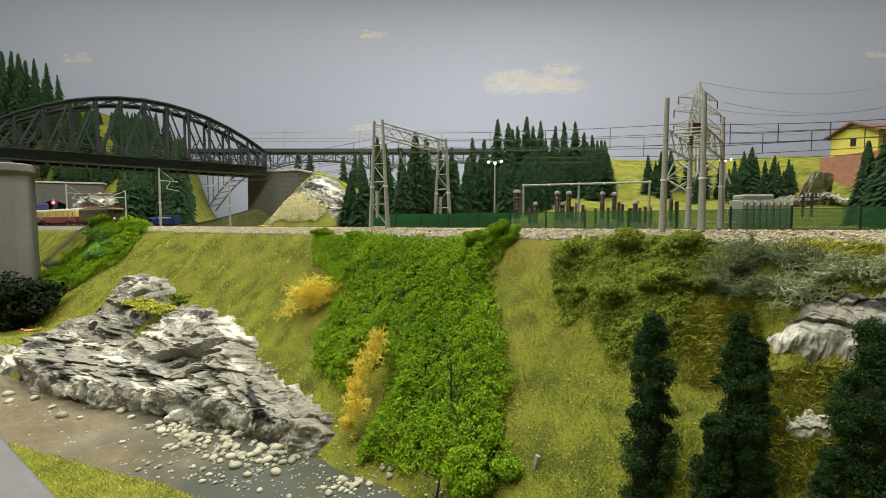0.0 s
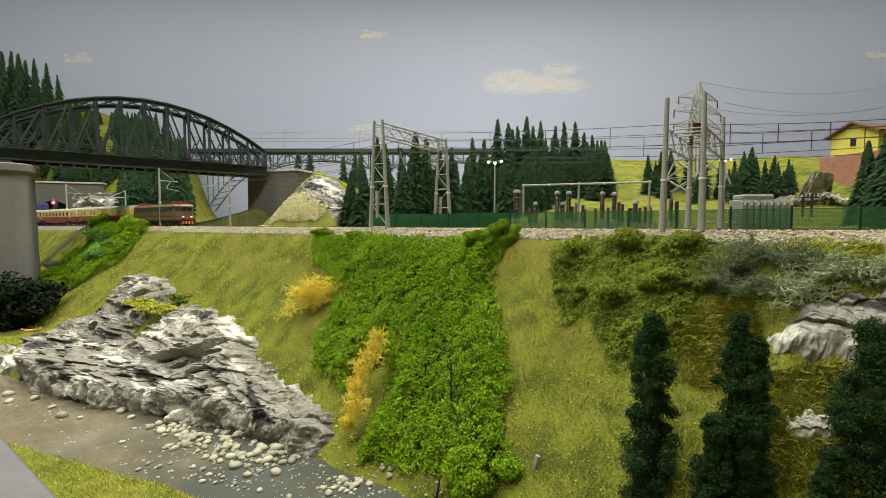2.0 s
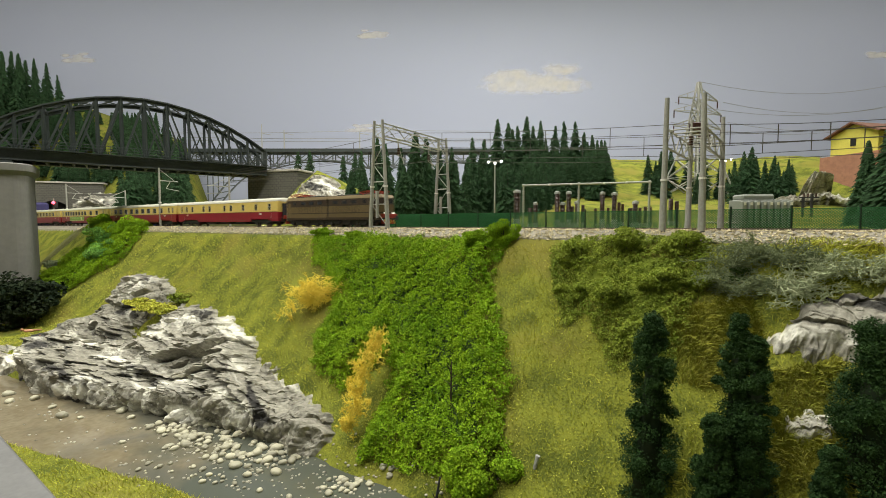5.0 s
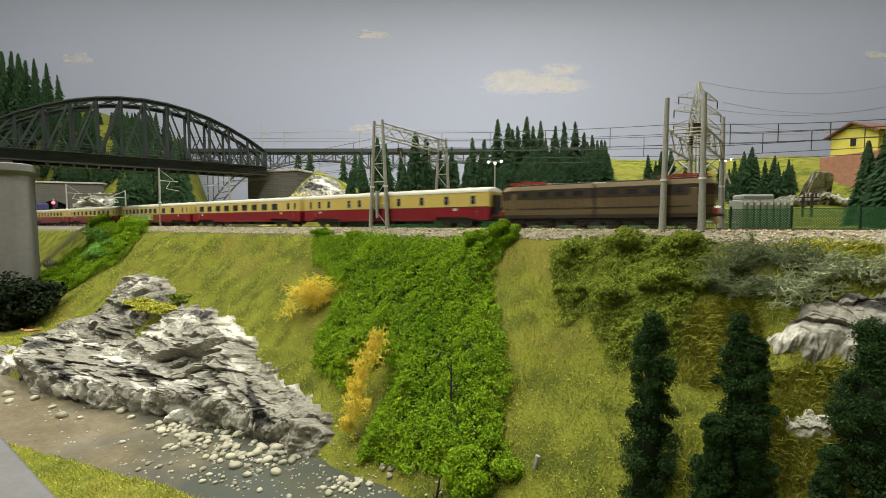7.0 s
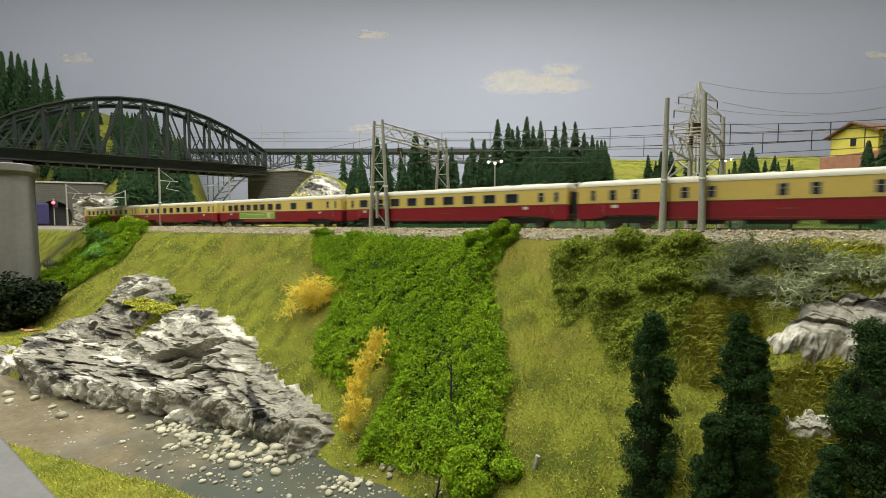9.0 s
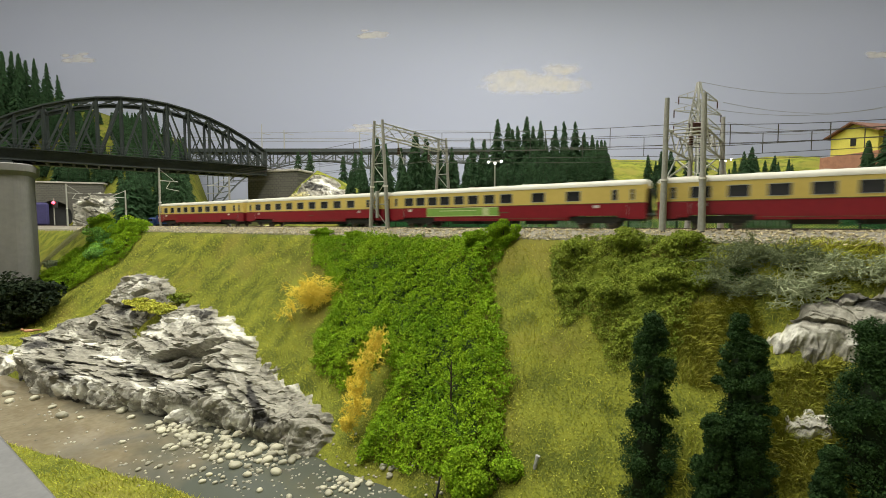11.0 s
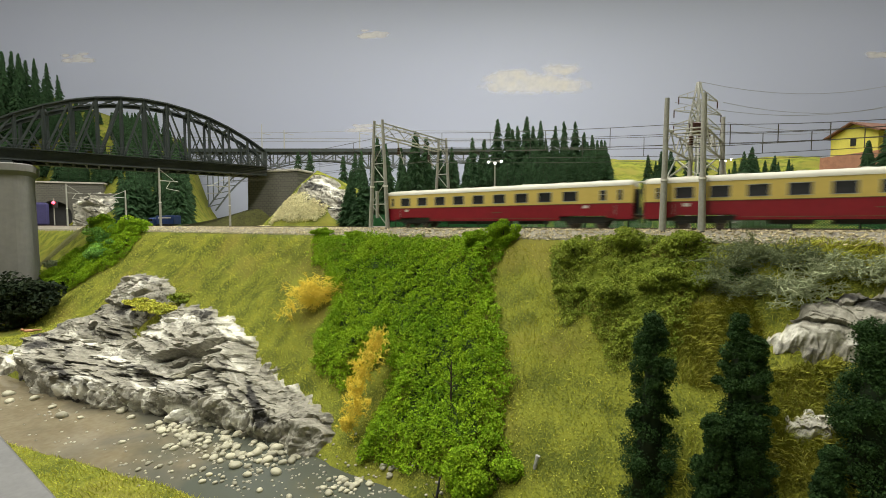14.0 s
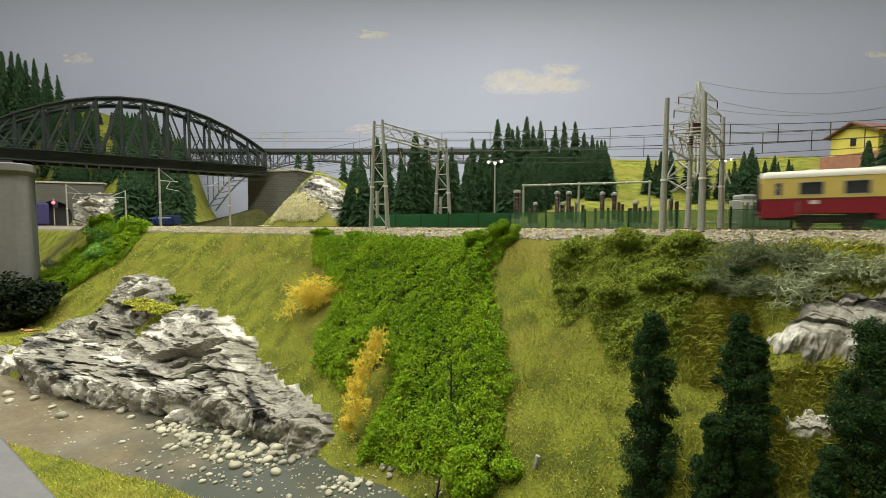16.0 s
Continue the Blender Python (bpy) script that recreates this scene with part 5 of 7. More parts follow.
def pylon():
    x, y = 0.716, 1.263
    z0 = land_at(x, y) - 0.004
    root = thing("power_pylon", "pale grey lattice power pylon with three pairs of arms", "pylon", pose(x, y, z0, 0, 0, 18))
    H = 0.405 - z0

    def half(z):
        t = z / H
        return 0.070 * (1 - t / 0.55) + 0.018 * t / 0.55 if t < 0.55 else 0.018 * (1 - (t - 0.55) / 0.45) + 0.002

    lv = [0, 0.06, 0.115, 0.16, 0.19, 0.22, 0.25, 0.275, H * 0.985]
    cs = ((-1, -1), (1, -1), (1, 1), (-1, 1))
    for sx, sy in cs:
        sweep("leg", [(sx * half(a), sy * half(a), a) for a in lv], 0.0024, M_LATTICE, root, n=4)
    for a, b in zip(lv, lv[1:]):
        for (sx, sy), (tx, ty) in zip(cs, cs[1:] + cs[:1]):
            for p, q in ((a, b), (b, a)):
                part("brace", bar(B(), (sx * half(p), sy * half(p), p), (tx * half(q), ty * half(q), q), 0.0024, 0.0024), M_LATTICE, root)
            part("ring", bar(B(), (sx * half(b), sy * half(b), b), (tx * half(b), ty * half(b), b), 0.0016, 0.0016), M_LATTICE, root)
    for z, w in ((0.272 * H / 0.32, 0.070), (0.235 * H / 0.32, 0.085), (0.195 * H / 0.32, 0.085)):
        for s in (-1, 1):
            bm = B()
            h0 = half(z)
            for sy in (-1, 1):
                bar(bm, (s * h0, sy * h0, z), (s * w, 0, z - 0.002), 0.0018, 0.0018)
                bar(bm, (s * h0, sy * h0, z + 0.022), (s * w, 0, z), 0.0018, 0.0018)
            bar(bm, (s * (h0 + w) / 2, 0, z), (s * (h0 + w) / 2, 0, z + 0.010), 0.0014, 0.0014)
            part("arm", bm, M_LATTICE, root)
            part("insulator", rod(B(), (s * w, 0, z - 0.002), (s * w, 0, z - 0.022), 0.0015, n=8), M_INSUL, root)
    pw = thing("power_line", "thin sagging power cables from the pylon", "power cable")
    for x1, z1, x2, z2 in ((0.716, 0.402, 1.62, 0.50), (0.785, 0.345, 1.66, 0.44), (0.80, 0.29, 1.66, 0.39), (0.65, 0.345, 1.60, 0.425), (0.64, 0.29, 1.58, 0.365)):
        wire_run("cable", [(x1, y, z1), (x2, 1.52, z2)], 0.0006, M_PALEWIRE, "", 0.045, pw)


pylon()


# ---------------------------------------------------------------- fence, substation, lamps
def fence():
    """Posts every 5 cm along the tracks with panels of diagonal plastic mesh between them."""
    root = thing("mesh_fence", "green plastic diamond-mesh fence along the tracks", "fence")
    a = on_line(0.67) + RAIL_SIDE * 0.118
    n, step, h = 17, 0.052, 0.0225
    verts, faces = [], []
    for i in range(n + 1):
        p = a + RAIL_DIR * step * i
        part("post", box(B(), (p.x, p.y, 0.0075), (0.0016, 0.0016, 0.031)), M_FPOST, root, "dark green post")
    # one panel, shared by all the bays; the bays further along the line are closed with solid sheet behind the mesh
    bm = B()
    k = 13
    c = 0.0026
    for d in (1, -1):
        for j in range(-10, 31):
            x0, z0, x1, z1 = (j * c, 0.0, j * c + h, h) if d > 0 else (j * c, h, j * c + h, 0.0)
            if x1 <= 0 or x0 >= step:
                continue
            sl = (z1 - z0) / (x1 - x0)
            if x0 < 0:
                z0, x0 = z0 - sl * x0, 0
            if x1 > step:
                z1, x1 = z0 + sl * (step - x0), step
            bar(bm, (x0, 0.0003 * d, z0), (x1, 0.0003 * d, z1), 0.0005, 0.00075)
    for z in (0, h):
        bar(bm, (0, 0, z), (step, 0, z), 0.0010, 0.0010)
    me = bpy.data.meshes.new("mesh_panel")
    bm.to_mesh(me)
    bm.free()
    me.materials.append(M_FENCE)
    for i in range(n):
        ob = new("mesh_panel", me)
        ob.parent = root
        ob.matrix_basis = Matrix.Translation(a + RAIL_DIR * step * i + Vector((0, 0, -0.003))) @ pose(0, 0, 0, 0, 0, RAIL_TURN)
        if i < 5:
            sh = part("windbreak_sheet", box(B(), (step / 2, 0.0015, h / 2), (step - 0.001, 0.0005, h - 0.001)), M_FENCE, root, "green windbreak sheet")
            sh.matrix_basis = ob.matrix_basis.copy()


fence()


def insulator_column(x, y, base, top, r, cap):
    root = thing("insulator_column", "brown ribbed insulator column with a grey cap" if cap else "plain brown ribbed insulator column", "insulator", pose(x, y, base), "substation insulators")
    h = top - base
    r = r * 1.35
    part("stand", box(B(), (0, 0, h * 0.15), (r * 1.6, r * 1.6, h * 0.3)), M_CAP, root, "grey steel stand")
    n = max(6, int(h * 0.7 / 0.0022))
    bm = rod(B(), (0, 0, h * 0.3), (0, 0, h), r * 0.75, r * 0.7, 10)
    for i in range(n):
        z = h * 0.3 + h * 0.7 * (i + 0.3) / n
        rod(bm, (0, 0, z), (0, 0, z + 0.0011), r, r * 0.85, 10)
    part("ribbed_body", bm, M_INSUL, root)
    if cap:
        bm = rod(B(), (0, 0, h), (0, 0, h + 0.0035), r * 1.1, r * 1.05, 12)
        rod(bm, (0, 0, h + 0.0035), (0, 0, h + 0.005), r * 0.8, r * 0.5, 12)
        part("cap", bm, M_CAP, root)


for x, top, r, cap in ((0.123, 0.056, 0.0045, 1), (0.145, 0.031, 0.0032, 0), (0.154, 0.036, 0.003, 1), (0.190, 0.054, 0.0034, 1), (0.199, 0.036, 0.0036, 1), (0.209, 0.054, 0.0034, 1), (0.215, 0.034, 0.0026, 0), (0.223, 0.038, 0.003, 1), (0.233, 0.036, 0.0024, 0),
                       (0.254, 0.030, 0.002, 0), (0.265, 0.053, 0.0032, 1), (0.275, 0.031, 0.002, 0), (0.285, 0.052, 0.0034, 1), (0.293, 0.040, 0.0024, 0), (0.299, 0.037, 0.002, 0), (0.313, 0.031, 0.0024, 0), (0.320, 0.038, 0.0036, 1), (0.328, 0.031, 0.0024, 0), (0.337, 0.033, 0.0026, 0), (0.345, 0.033, 0.0024, 0),
                       (0.379, 0.046, 0.0032, 0), (0.389, 0.042, 0.0028, 0)):
    insulator_column(x, 0.74, -0.006, top, r, cap)


def busbar():
    root = thing("busbar_frame", "pale grey tubular busbar frame of the substation", "busbar frame")
    a, b = Vector((0.121, 0.67, 0.062)), Vector((0.285, 0.615, 0.062))
    part("tube", rod(B(), a, b, 0.0014, n=10), M_LATTICE, root)
    for t in (0, 0.46, 1.0):
        p = a.lerp(b, t)
        q = p.copy()
        q.z = -0.006
        bm = rod(B(), q, p, 0.0013, n=8)
        for i in range(9):
            rod(bm, q.lerp(p, 0.42 + i * 0.055), q.lerp(p, 0.44 + i * 0.055), 0.0022, n=8)
        part("post", bm, M_LATTICE, root)
        bm = B()
        bmesh.ops.create_uvsphere(bm, u_segments=10, v_segments=6, radius=0.0025, matrix=Matrix.Translation(p))
        part("clamp", bm, M_LATTICE, root)
    for t in (0.22, 0.4, 0.66, 0.83):
        p = a.lerp(b, t)
        part("clamp", box(B(), p, (0.004, 0.003, 0.003), bevel=0.0005), M_WHITE, root)


busbar()


def transformer():
    root = thing("transformer", "pale grey ribbed power transformer with a flat cooler on top", "transformer", pose(0.447, 0.63, -0.006, 0, 0, -3))
    part("tank", box(B(), (0, 0, 0.022), (0.066, 0.03, 0.044), bevel=0.0012), M_TRANSF, root)
    part("lid", box(B(), (-0.008, 0, 0.0475), (0.044, 0.024, 0.008), bevel=0.002), M_TRANSF, root, "rounded pale cooler housing")
    for i in range(8):
        part("radiator", box(B(), (-0.031 + i * 0.0088, -0.0175, 0.024), (0.0062, 0.006, 0.036), bevel=0.001), M_TRANSF, root)
        part("plate", box(B(), (-0.031 + i * 0.0088, -0.0207, 0.038), (0.003, 0.0006, 0.004)), M_WHITE, root)
    part("pipe", rod(B(), (-0.036, -0.012, 0.012), (-0.085, -0.012, 0.012), 0.0014, n=8), M_LATTICE, root)


transformer()


def isolator_stand(x, y):
    root = thing("isolator_stand", "dark brown timber isolator stand", "isolator", pose(x, y, land_at(x, y) - 0.003, 0, 0, -8) @ Matrix.Diagonal((0.7, 0.7, 0.7, 1)))
    for dx, h in ((-0.012, 0.062), (0.012, 0.075)):
        part("post", box(B(), (dx, 0, h / 2), (0.0055, 0.0055, h)), M_DARK, root)
    for z, w in ((0.052, 0.05), (0.064, 0.055)):
        part("crossbar", box(B(), (0.004, 0, z), (w, 0.004, 0.0042)), M_DARK, root)
    for i in range(4):
        part("insulator", rod(B(), (-0.010 + i * 0.011, 0, 0.066), (-0.010 + i * 0.011, 0, 0.076), 0.0022, n=8), M_INSUL, root)


isolator_stand(0.778, 0.95)


def lamp_post(x, y, top, label):
    root = thing("flood_lamp", label, "flood lamp", pose(x, y, land_at(x, y)), "flood lamps")
    h = top - land_at(x, y)
    part("pole", rod(B(), (0, 0, 0), (0, 0, h), 0.0016, 0.0011, 8), M_STEEL, root)
    part("crossarm", rod(B(), (-0.012, 0, h), (0.012, 0, h + 0.001), 0.0007, n=6), M_STEEL, root)
    for dx, dz in ((-0.011, -0.001), (0.0, -0.003), (0.011, 0.0)):
        hd = part("lamp_head", rod(B(), (dx, 0, h + dz + 0.0012), (dx, 0, h + dz + 0.0028), 0.0028, 0.0015, 10), M_STEEL, root)
        bm = B()
        bmesh.ops.create_uvsphere(bm, u_segments=10, v_segments=6, radius=0.0022, matrix=Matrix.Translation((dx, -0.001, h + dz)))
        part("bulb", bm, M_LAMPGLOW, hd, "lit white bulb")


lamp_post(0.0905, 0.78, 0.113, "slim lamp post with three lit white bulbs")
lamp_post(0.600, 0.95, 0.141, "slim lamp post with three lit white bulbs behind the pylon")

sg = thing("railway_signal", "slim signal post showing a red light", "signal", pose(-1.190, 1.36, -0.006))
part("post", rod(B(), (0, 0, 0), (0, 0, 0.088), 0.0014, n=8), M_STEEL, sg)
part("head", box(B(), (0.006, -0.002, 0.070), (0.014, 0.005, 0.020), bevel=0.001), M_DARK, sg)
bm = B()
bmesh.ops.create_uvsphere(bm, u_segments=12, v_segments=8, radius=0.0045, matrix=Matrix.Translation((0.004, -0.006, 0.075)))
part("lens", bm, M_REDGLOW, sg, "glowing red lens")


def truck():
    root = thing("lorry", "small blue lorry parked beside the railway", "lorry", pose(-0.722, 1.15, -0.006, 0, 0, -8))
    part("box_body", box(B(), (0.012, 0, 0.021), (0.052, 0.026, 0.022), bevel=0.001), M_BLUE, root)
    part("lettering", box(B(), (0.012, -0.0133, 0.026), (0.036, 0.0006, 0.0025)), M_WHITE, root, "pale illegible lettering")
    cab = part("cab", box(B(), (-0.026, 0, 0.0165), (0.020, 0.025, 0.021), bevel=0.003), M_BLUE, root)
    part("windscreen", box(B(), (-0.0355, 0, 0.021), (0.002, 0.021, 0.007)), M_GLASS, cab)
    for s in (-1, 1):
        part("side_window", box(B(), (-0.028, s * 0.0126, 0.021), (0.009, 0.0008, 0.006)), M_GLASS, cab)
    part("chassis", box(B(), (0, 0, 0.0075), (0.070, 0.018, 0.004)), M_BLACK, root)
    for x in (-0.026, 0.016, 0.027):
        for s in (-1, 1):
            part("wheel", rod(B(), (x, s * 0.0085, 0.0055), (x, s * 0.0125, 0.0055), 0.0055, n=16), M_BLACK, root)


truck()


# ---------------------------------------------------------------- house on the hill
def house():
    gz = land_at(1.13, 1.25)
    root = thing("house", "yellow rendered house with a red-brown roof on a brick base", "house", pose(1.245, 1.28, 0.0, 0, 0, 12))
    w, d = 0.185, 0.12
    part("brick_base", box(B(), (-0.005, 0, 0.13), (w + 0.03, d + 0.03, 0.14), bevel=0.001), M_BRICK, root, "brown brick basement")
    wl = part("wall", box(B(), (0, 0, 0.228), (w, d, 0.058)), M_YELLOW, root, "yellow rendered wall")
    verts = [(-w / 2, -d / 2, 0.257), (-w / 2, d / 2, 0.257), (-w / 2, 0, 0.284), (w / 2, -d / 2, 0.257), (w / 2, d / 2, 0.257), (w / 2, 0, 0.284)]
    mesh_part("gable", verts, [(0, 2, 1), (3, 4, 5), (0, 3, 5, 2), (1, 2, 5, 4), (0, 1, 4, 3)], M_YELLOW, wl)
    for s in (-1, 1):
        bm = bar(B(), (0, s * (d / 2 + 0.012), 0.2535), (0, 0, 0.2885), w + 0.03, 0.004)
        part("roof_slope", bm, M_TILE, root, "red-brown roof")
    for i, x in enumerate((-0.062, -0.028, 0.012, 0.052)):
        part("window", box(B(), (x, -d / 2 - 0.0005, 0.234), (0.014, 0.003, 0.021)), M_GLASS, root)
        for s in (-1, 1):
            part("shutter", box(B(), (x + s * 0.0105, -d / 2 - 0.001, 0.234), (0.0065, 0.003, 0.022)), M_EARTH, root, "dark brown shutter")
    part("balcony", box(B(), (0.02, -d / 2 - 0.008, 0.213), (0.1, 0.016, 0.004)), M_EARTH, root)
    part("window", box(B(), (-w / 2 - 0.0005, 0.0, 0.234), (0.003, 0.014, 0.021)), M_GLASS, root)
    return root


house()


# ---------------------------------------------------------------- trees
def spruce_mesh(seed, slim=0.19, whorls=44, arms=13):
    """Crown of a bottle-brush spruce of unit height: whorls of drooping, fringed branches."""
    rng = np.random.RandomState(seed)
    v, f = [], []
    for i in range(whorls):
        t = (i + rng.uniform(0, 0.6)) / whorls
        z = 0.05 + 0.95 * t
        r = slim * (1 - t) ** 0.85 * (0.85 + 0.3 * rng.rand()) + 0.012
        n = max(5, int(arms * (1 - 0.5 * t)))
        a0 = rng.uniform(0, 6.28)
        for k in range(n):
            a = a0 + 6.28 * (k + rng.uniform(-0.3, 0.3)) / n
            z = 0.05 + 0.95 * t + rng.uniform(-0.02, 0.02) * (1 - t)
            rr = r * rng.uniform(0.55, 1.2)
            c, s = math.cos(a), math.sin(a)
            droop = rr * rng.uniform(0.15, 0.6)
            w = 0.008 + 0.13 * rr
            b = len(v)
            v += [(0, 0, z + 0.012), (c * rr * 0.55 - s * w, s * rr * 0.55 + c * w, z - droop * 0.45), (c * rr, s * rr, z - droop), (c * rr * 0.55 + s * w, s * rr * 0.55 - c * w, z - droop * 0.45),
                  (c * rr * 0.6, s * rr * 0.6, z - droop * 0.3 + 0.014)]
            f += [(b, b + 1, b + 4), (b + 4, b + 1, b + 2), (b, b + 4, b + 3), (b + 4, b + 2, b + 3)]
            for q in (0.5, 0.8):
                b = len(v)
                e = rng.uniform(-1, 1) * w * 1.5
                px, py = c * rr * q - s * e, s * rr * q + c * e
                pz = z - droop * q
                v += [(px * 0.8, py * 0.8, pz + 0.004), (px * 1.08 - s * 0.008, py * 1.08 + c * 0.008, pz - 0.016), (px * 1.06 + s * 0.008, py * 1.06 - c * 0.008, pz - 0.012)]
                f.append((b, b + 1, b + 2))
    me = bpy.data.meshes.new("spruce_crown")
    me.from_pydata(v, [], f)
    me.materials.append(M_SPRUCE)
    return me


SPRUCES = [spruce_mesh(1), spruce_mesh(2, 0.17), spruce_mesh(3, 0.215, 40), spruce_mesh(4, 0.15, 48), spruce_mesh(5, 0.185, 42)]
LARGE_SPRUCES = [spruce_mesh(6, 0.20, 88, 24), spruce_mesh(7, 0.185, 92, 24)]
_bm = rod(B(), (0, 0, -0.03), (0, 0, 0.95), 0.012, 0.003, 7)
SPRUCE_TRUNK = bpy.data.meshes.new("spruce_trunk")
_bm.to_mesh(SPRUCE_TRUNK)
_bm.free()
SPRUCE_TRUNK.materials.append(M_BARK)
TREE_RNG = np.random.RandomState(11)


def spruce(x, y, top, label="dark green model spruce tree on the hillside", wide=1.0):
    z = land_at(x, y)
    h = max(top - z, 0.05)
    root = thing("spruce_tree", label, "spruce", group="spruces")
    k = 0.6 * (0.14 + 0.36 * h) / (0.5 * h) if h < 0.14 else 1.0
    k = min(max(k, 0.9), 1.25) * wide
    root.matrix_world = pose(x, y, z, TREE_RNG.uniform(-2, 2), TREE_RNG.uniform(-2, 2), TREE_RNG.uniform(0, 360)) @ Matrix.Diagonal((h * k, h * k, h, 1))
    for name, me in (("trunk", SPRUCE_TRUNK), ("crown", LARGE_SPRUCES[TREE_RNG.randint(2)] if y < 0.85 or (y < 1.0 and x < 0) else SPRUCES[TREE_RNG.randint(5)])):
        ob = new(name, me)
        ob.parent = root


def stand(rows, label, wide=1.0):
    for x, y, top in rows:
        spruce(x, y, top, label, wide)


# by the abutment and behind the gantry
stand([(-0.205, 0.98, 0.118), (-0.172, 0.96, 0.122), (-0.152, 1.02, 0.20), (-0.12, 0.98, 0.15), (-0.10, 1.06, 0.185), (-0.062, 0.94, 0.196), (-0.045, 1.08, 0.215),
       (-0.03, 0.96, 0.15), (-0.005, 1.02, 0.18), (0.02, 0.97, 0.17), (0.045, 0.93, 0.095), (-0.14, 0.93, 0.09), (-0.08, 0.9, 0.12), (0.035, 1.1, 0.16)],
      "dark green model spruce tree behind the tracks")
# the wood behind the substation
stand([(0.09, 1.32, 0.258), (0.12, 1.35, 0.262), (0.165, 1.38, 0.325), (0.195, 1.36, 0.31), (0.215, 1.40, 0.30), (0.24, 1.42, 0.315), (0.255, 1.38, 0.335), (0.285, 1.40, 0.31),
       (0.31, 1.42, 0.33), (0.35, 1.42, 0.315), (0.385, 1.40, 0.325), (0.42, 1.42, 0.33), (0.455, 1.44, 0.30), (0.49, 1.46, 0.295), (0.52, 1.46, 0.28)],
      "tall dark green model spruce tree in the hill wood")
stand([(0.10, 1.2, 0.2), (0.135, 1.22, 0.19), (0.17, 1.16, 0.17), (0.20, 1.24, 0.22), (0.23, 1.18, 0.16), (0.262, 1.25, 0.21), (0.225, 1.05, 0.13), (0.29, 1.28, 0.22), (0.32, 1.22, 0.17),
       (0.35, 1.3, 0.23), (0.385, 1.28, 0.2), (0.42, 1.32, 0.23), (0.45, 1.34, 0.22), (0.48, 1.36, 0.23), (0.515, 1.38, 0.22), (0.07, 1.12, 0.14), (0.15, 1.08, 0.13), (0.19, 1.02, 0.11),
       (0.255, 1.1, 0.14), (0.29, 1.14, 0.15)],
      "dark green model spruce tree at the wood's edge")
# the row on the hill behind the pylon
stand([(0.60, 1.30, 0.205), (0.63, 1.32, 0.19), (0.66, 1.36, 0.225), (0.70, 1.38, 0.235), (0.745, 1.36, 0.22), (0.775, 1.34, 0.235), (0.80, 1.4, 0.20), (0.835, 1.3, 0.165), (0.855, 1.27, 0.21), (0.88, 1.28, 0.225), (0.91, 1.30, 0.20),
       (0.945, 1.28, 0.20), (0.975, 1.30, 0.185), (1.00, 1.28, 0.175), (0.86, 1.2, 0.14), (0.93, 1.22, 0.15), (0.82, 1.22, 0.15)],
      "small dark green model spruce tree on the grassy hill")
_rows = []
while len(_rows) < 16:
    _y = 1.12 + 0.14 * TREE_RNG.rand()
    _rows.append((_y * (0.47 + 0.31 * TREE_RNG.rand()), _y, TREE_RNG.uniform(0.13, 0.185)))
stand(_rows, "small dark green model spruce tree on the grassy hill")
# the large trees beside the house
stand([(0.725, 0.72, 0.205), (0.700, 0.69, 0.12), (0.745, 0.69, 0.17), (0.735, 0.66, 0.10), (0.795, 0.75, 0.21), (0.75, 0.79, 0.15)], "large dark green model spruce tree near the fence", 1.05)
# the left hill
stand([(-2.444, 2.42, 0.945), (-2.329, 2.38, 0.911), (-2.370, 2.46, 0.948), (-2.271, 2.40, 0.913), (-2.274, 2.44, 0.921), (-2.139, 2.32, 0.846), (-2.109, 2.34, 0.859), (-1.960, 2.24, 0.800), (-1.834, 2.16, 0.715), (-2.293, 2.30, 0.857), (-2.191, 2.26, 0.804), (-2.100, 2.24, 0.782), (-2.005, 2.20, 0.740), (-2.473, 2.40, 0.931), (-2.170, 2.20, 0.711), (-2.077, 2.18, 0.705), (-1.904, 2.15, 0.695)],
      "dark green model spruce tree on the steep hilltop", 0.8)
_rows = []
while len(_rows) < 80:
    _x, _y = -1.9 + 1.1 * TREE_RNG.rand(), 1.34 + 0.9 * TREE_RNG.rand()
    _u = _x / _y
    _bare = (-0.86 < _u < -0.72 and _y < 1.72) or (_u < -0.80 and _y < 1.85) or (_u > -0.56)
    if (0.8247 - _x - 1.51 * _y) / 1.811 < -0.20 and not _bare:
        _rows.append((_x, _y, min(land_at(_x, _y) + TREE_RNG.uniform(0.12, 0.18), max(0.25 * _y, land_at(_x, _y) + 0.05))))
stand(_rows, "dark green model spruce tree in the wooded valley side")
_rows = []
while len(_rows) < 14:
    _y = 1.98 + 0.2 * TREE_RNG.rand()
    _x = _y * (-0.88 + 0.08 * TREE_RNG.rand())
    _rows.append((_x, _y, land_at(_x, _y) + TREE_RNG.uniform(0.05, 0.085)))
stand(_rows, "dark green model spruce tree on the slope behind the bridge")
_rows = []
while len(_rows) < 18:
    _y = 1.78 + 0.2 * TREE_RNG.rand()
    _x = _y * (-0.84 + 0.16 * TREE_RNG.rand())
    _rows.append((_x, _y, land_at(_x, _y) + TREE_RNG.uniform(0.10, 0.15)))
stand(_rows, "dark green model spruce tree above the retaining wall")
_rows = []
while len(_rows) < 30:
    _y = 1.67 + 0.14 * TREE_RNG.rand()
    _rows.append((_y * (-0.87 + 0.19 * TREE_RNG.rand()), _y, TREE_RNG.uniform(0.24, 0.31)))
stand(_rows, "dark green model spruce tree at the top of the retaining wall")
_rows = []
while len(_rows) < 16:
    _y = 1.30 + 0.12 * TREE_RNG.rand()
    _rows.append((_y * (-0.72 + 0.16 * TREE_RNG.rand()), _y, TREE_RNG.uniform(0.13, 0.19)))
stand(_rows, "dark green model spruce tree beside the railway")
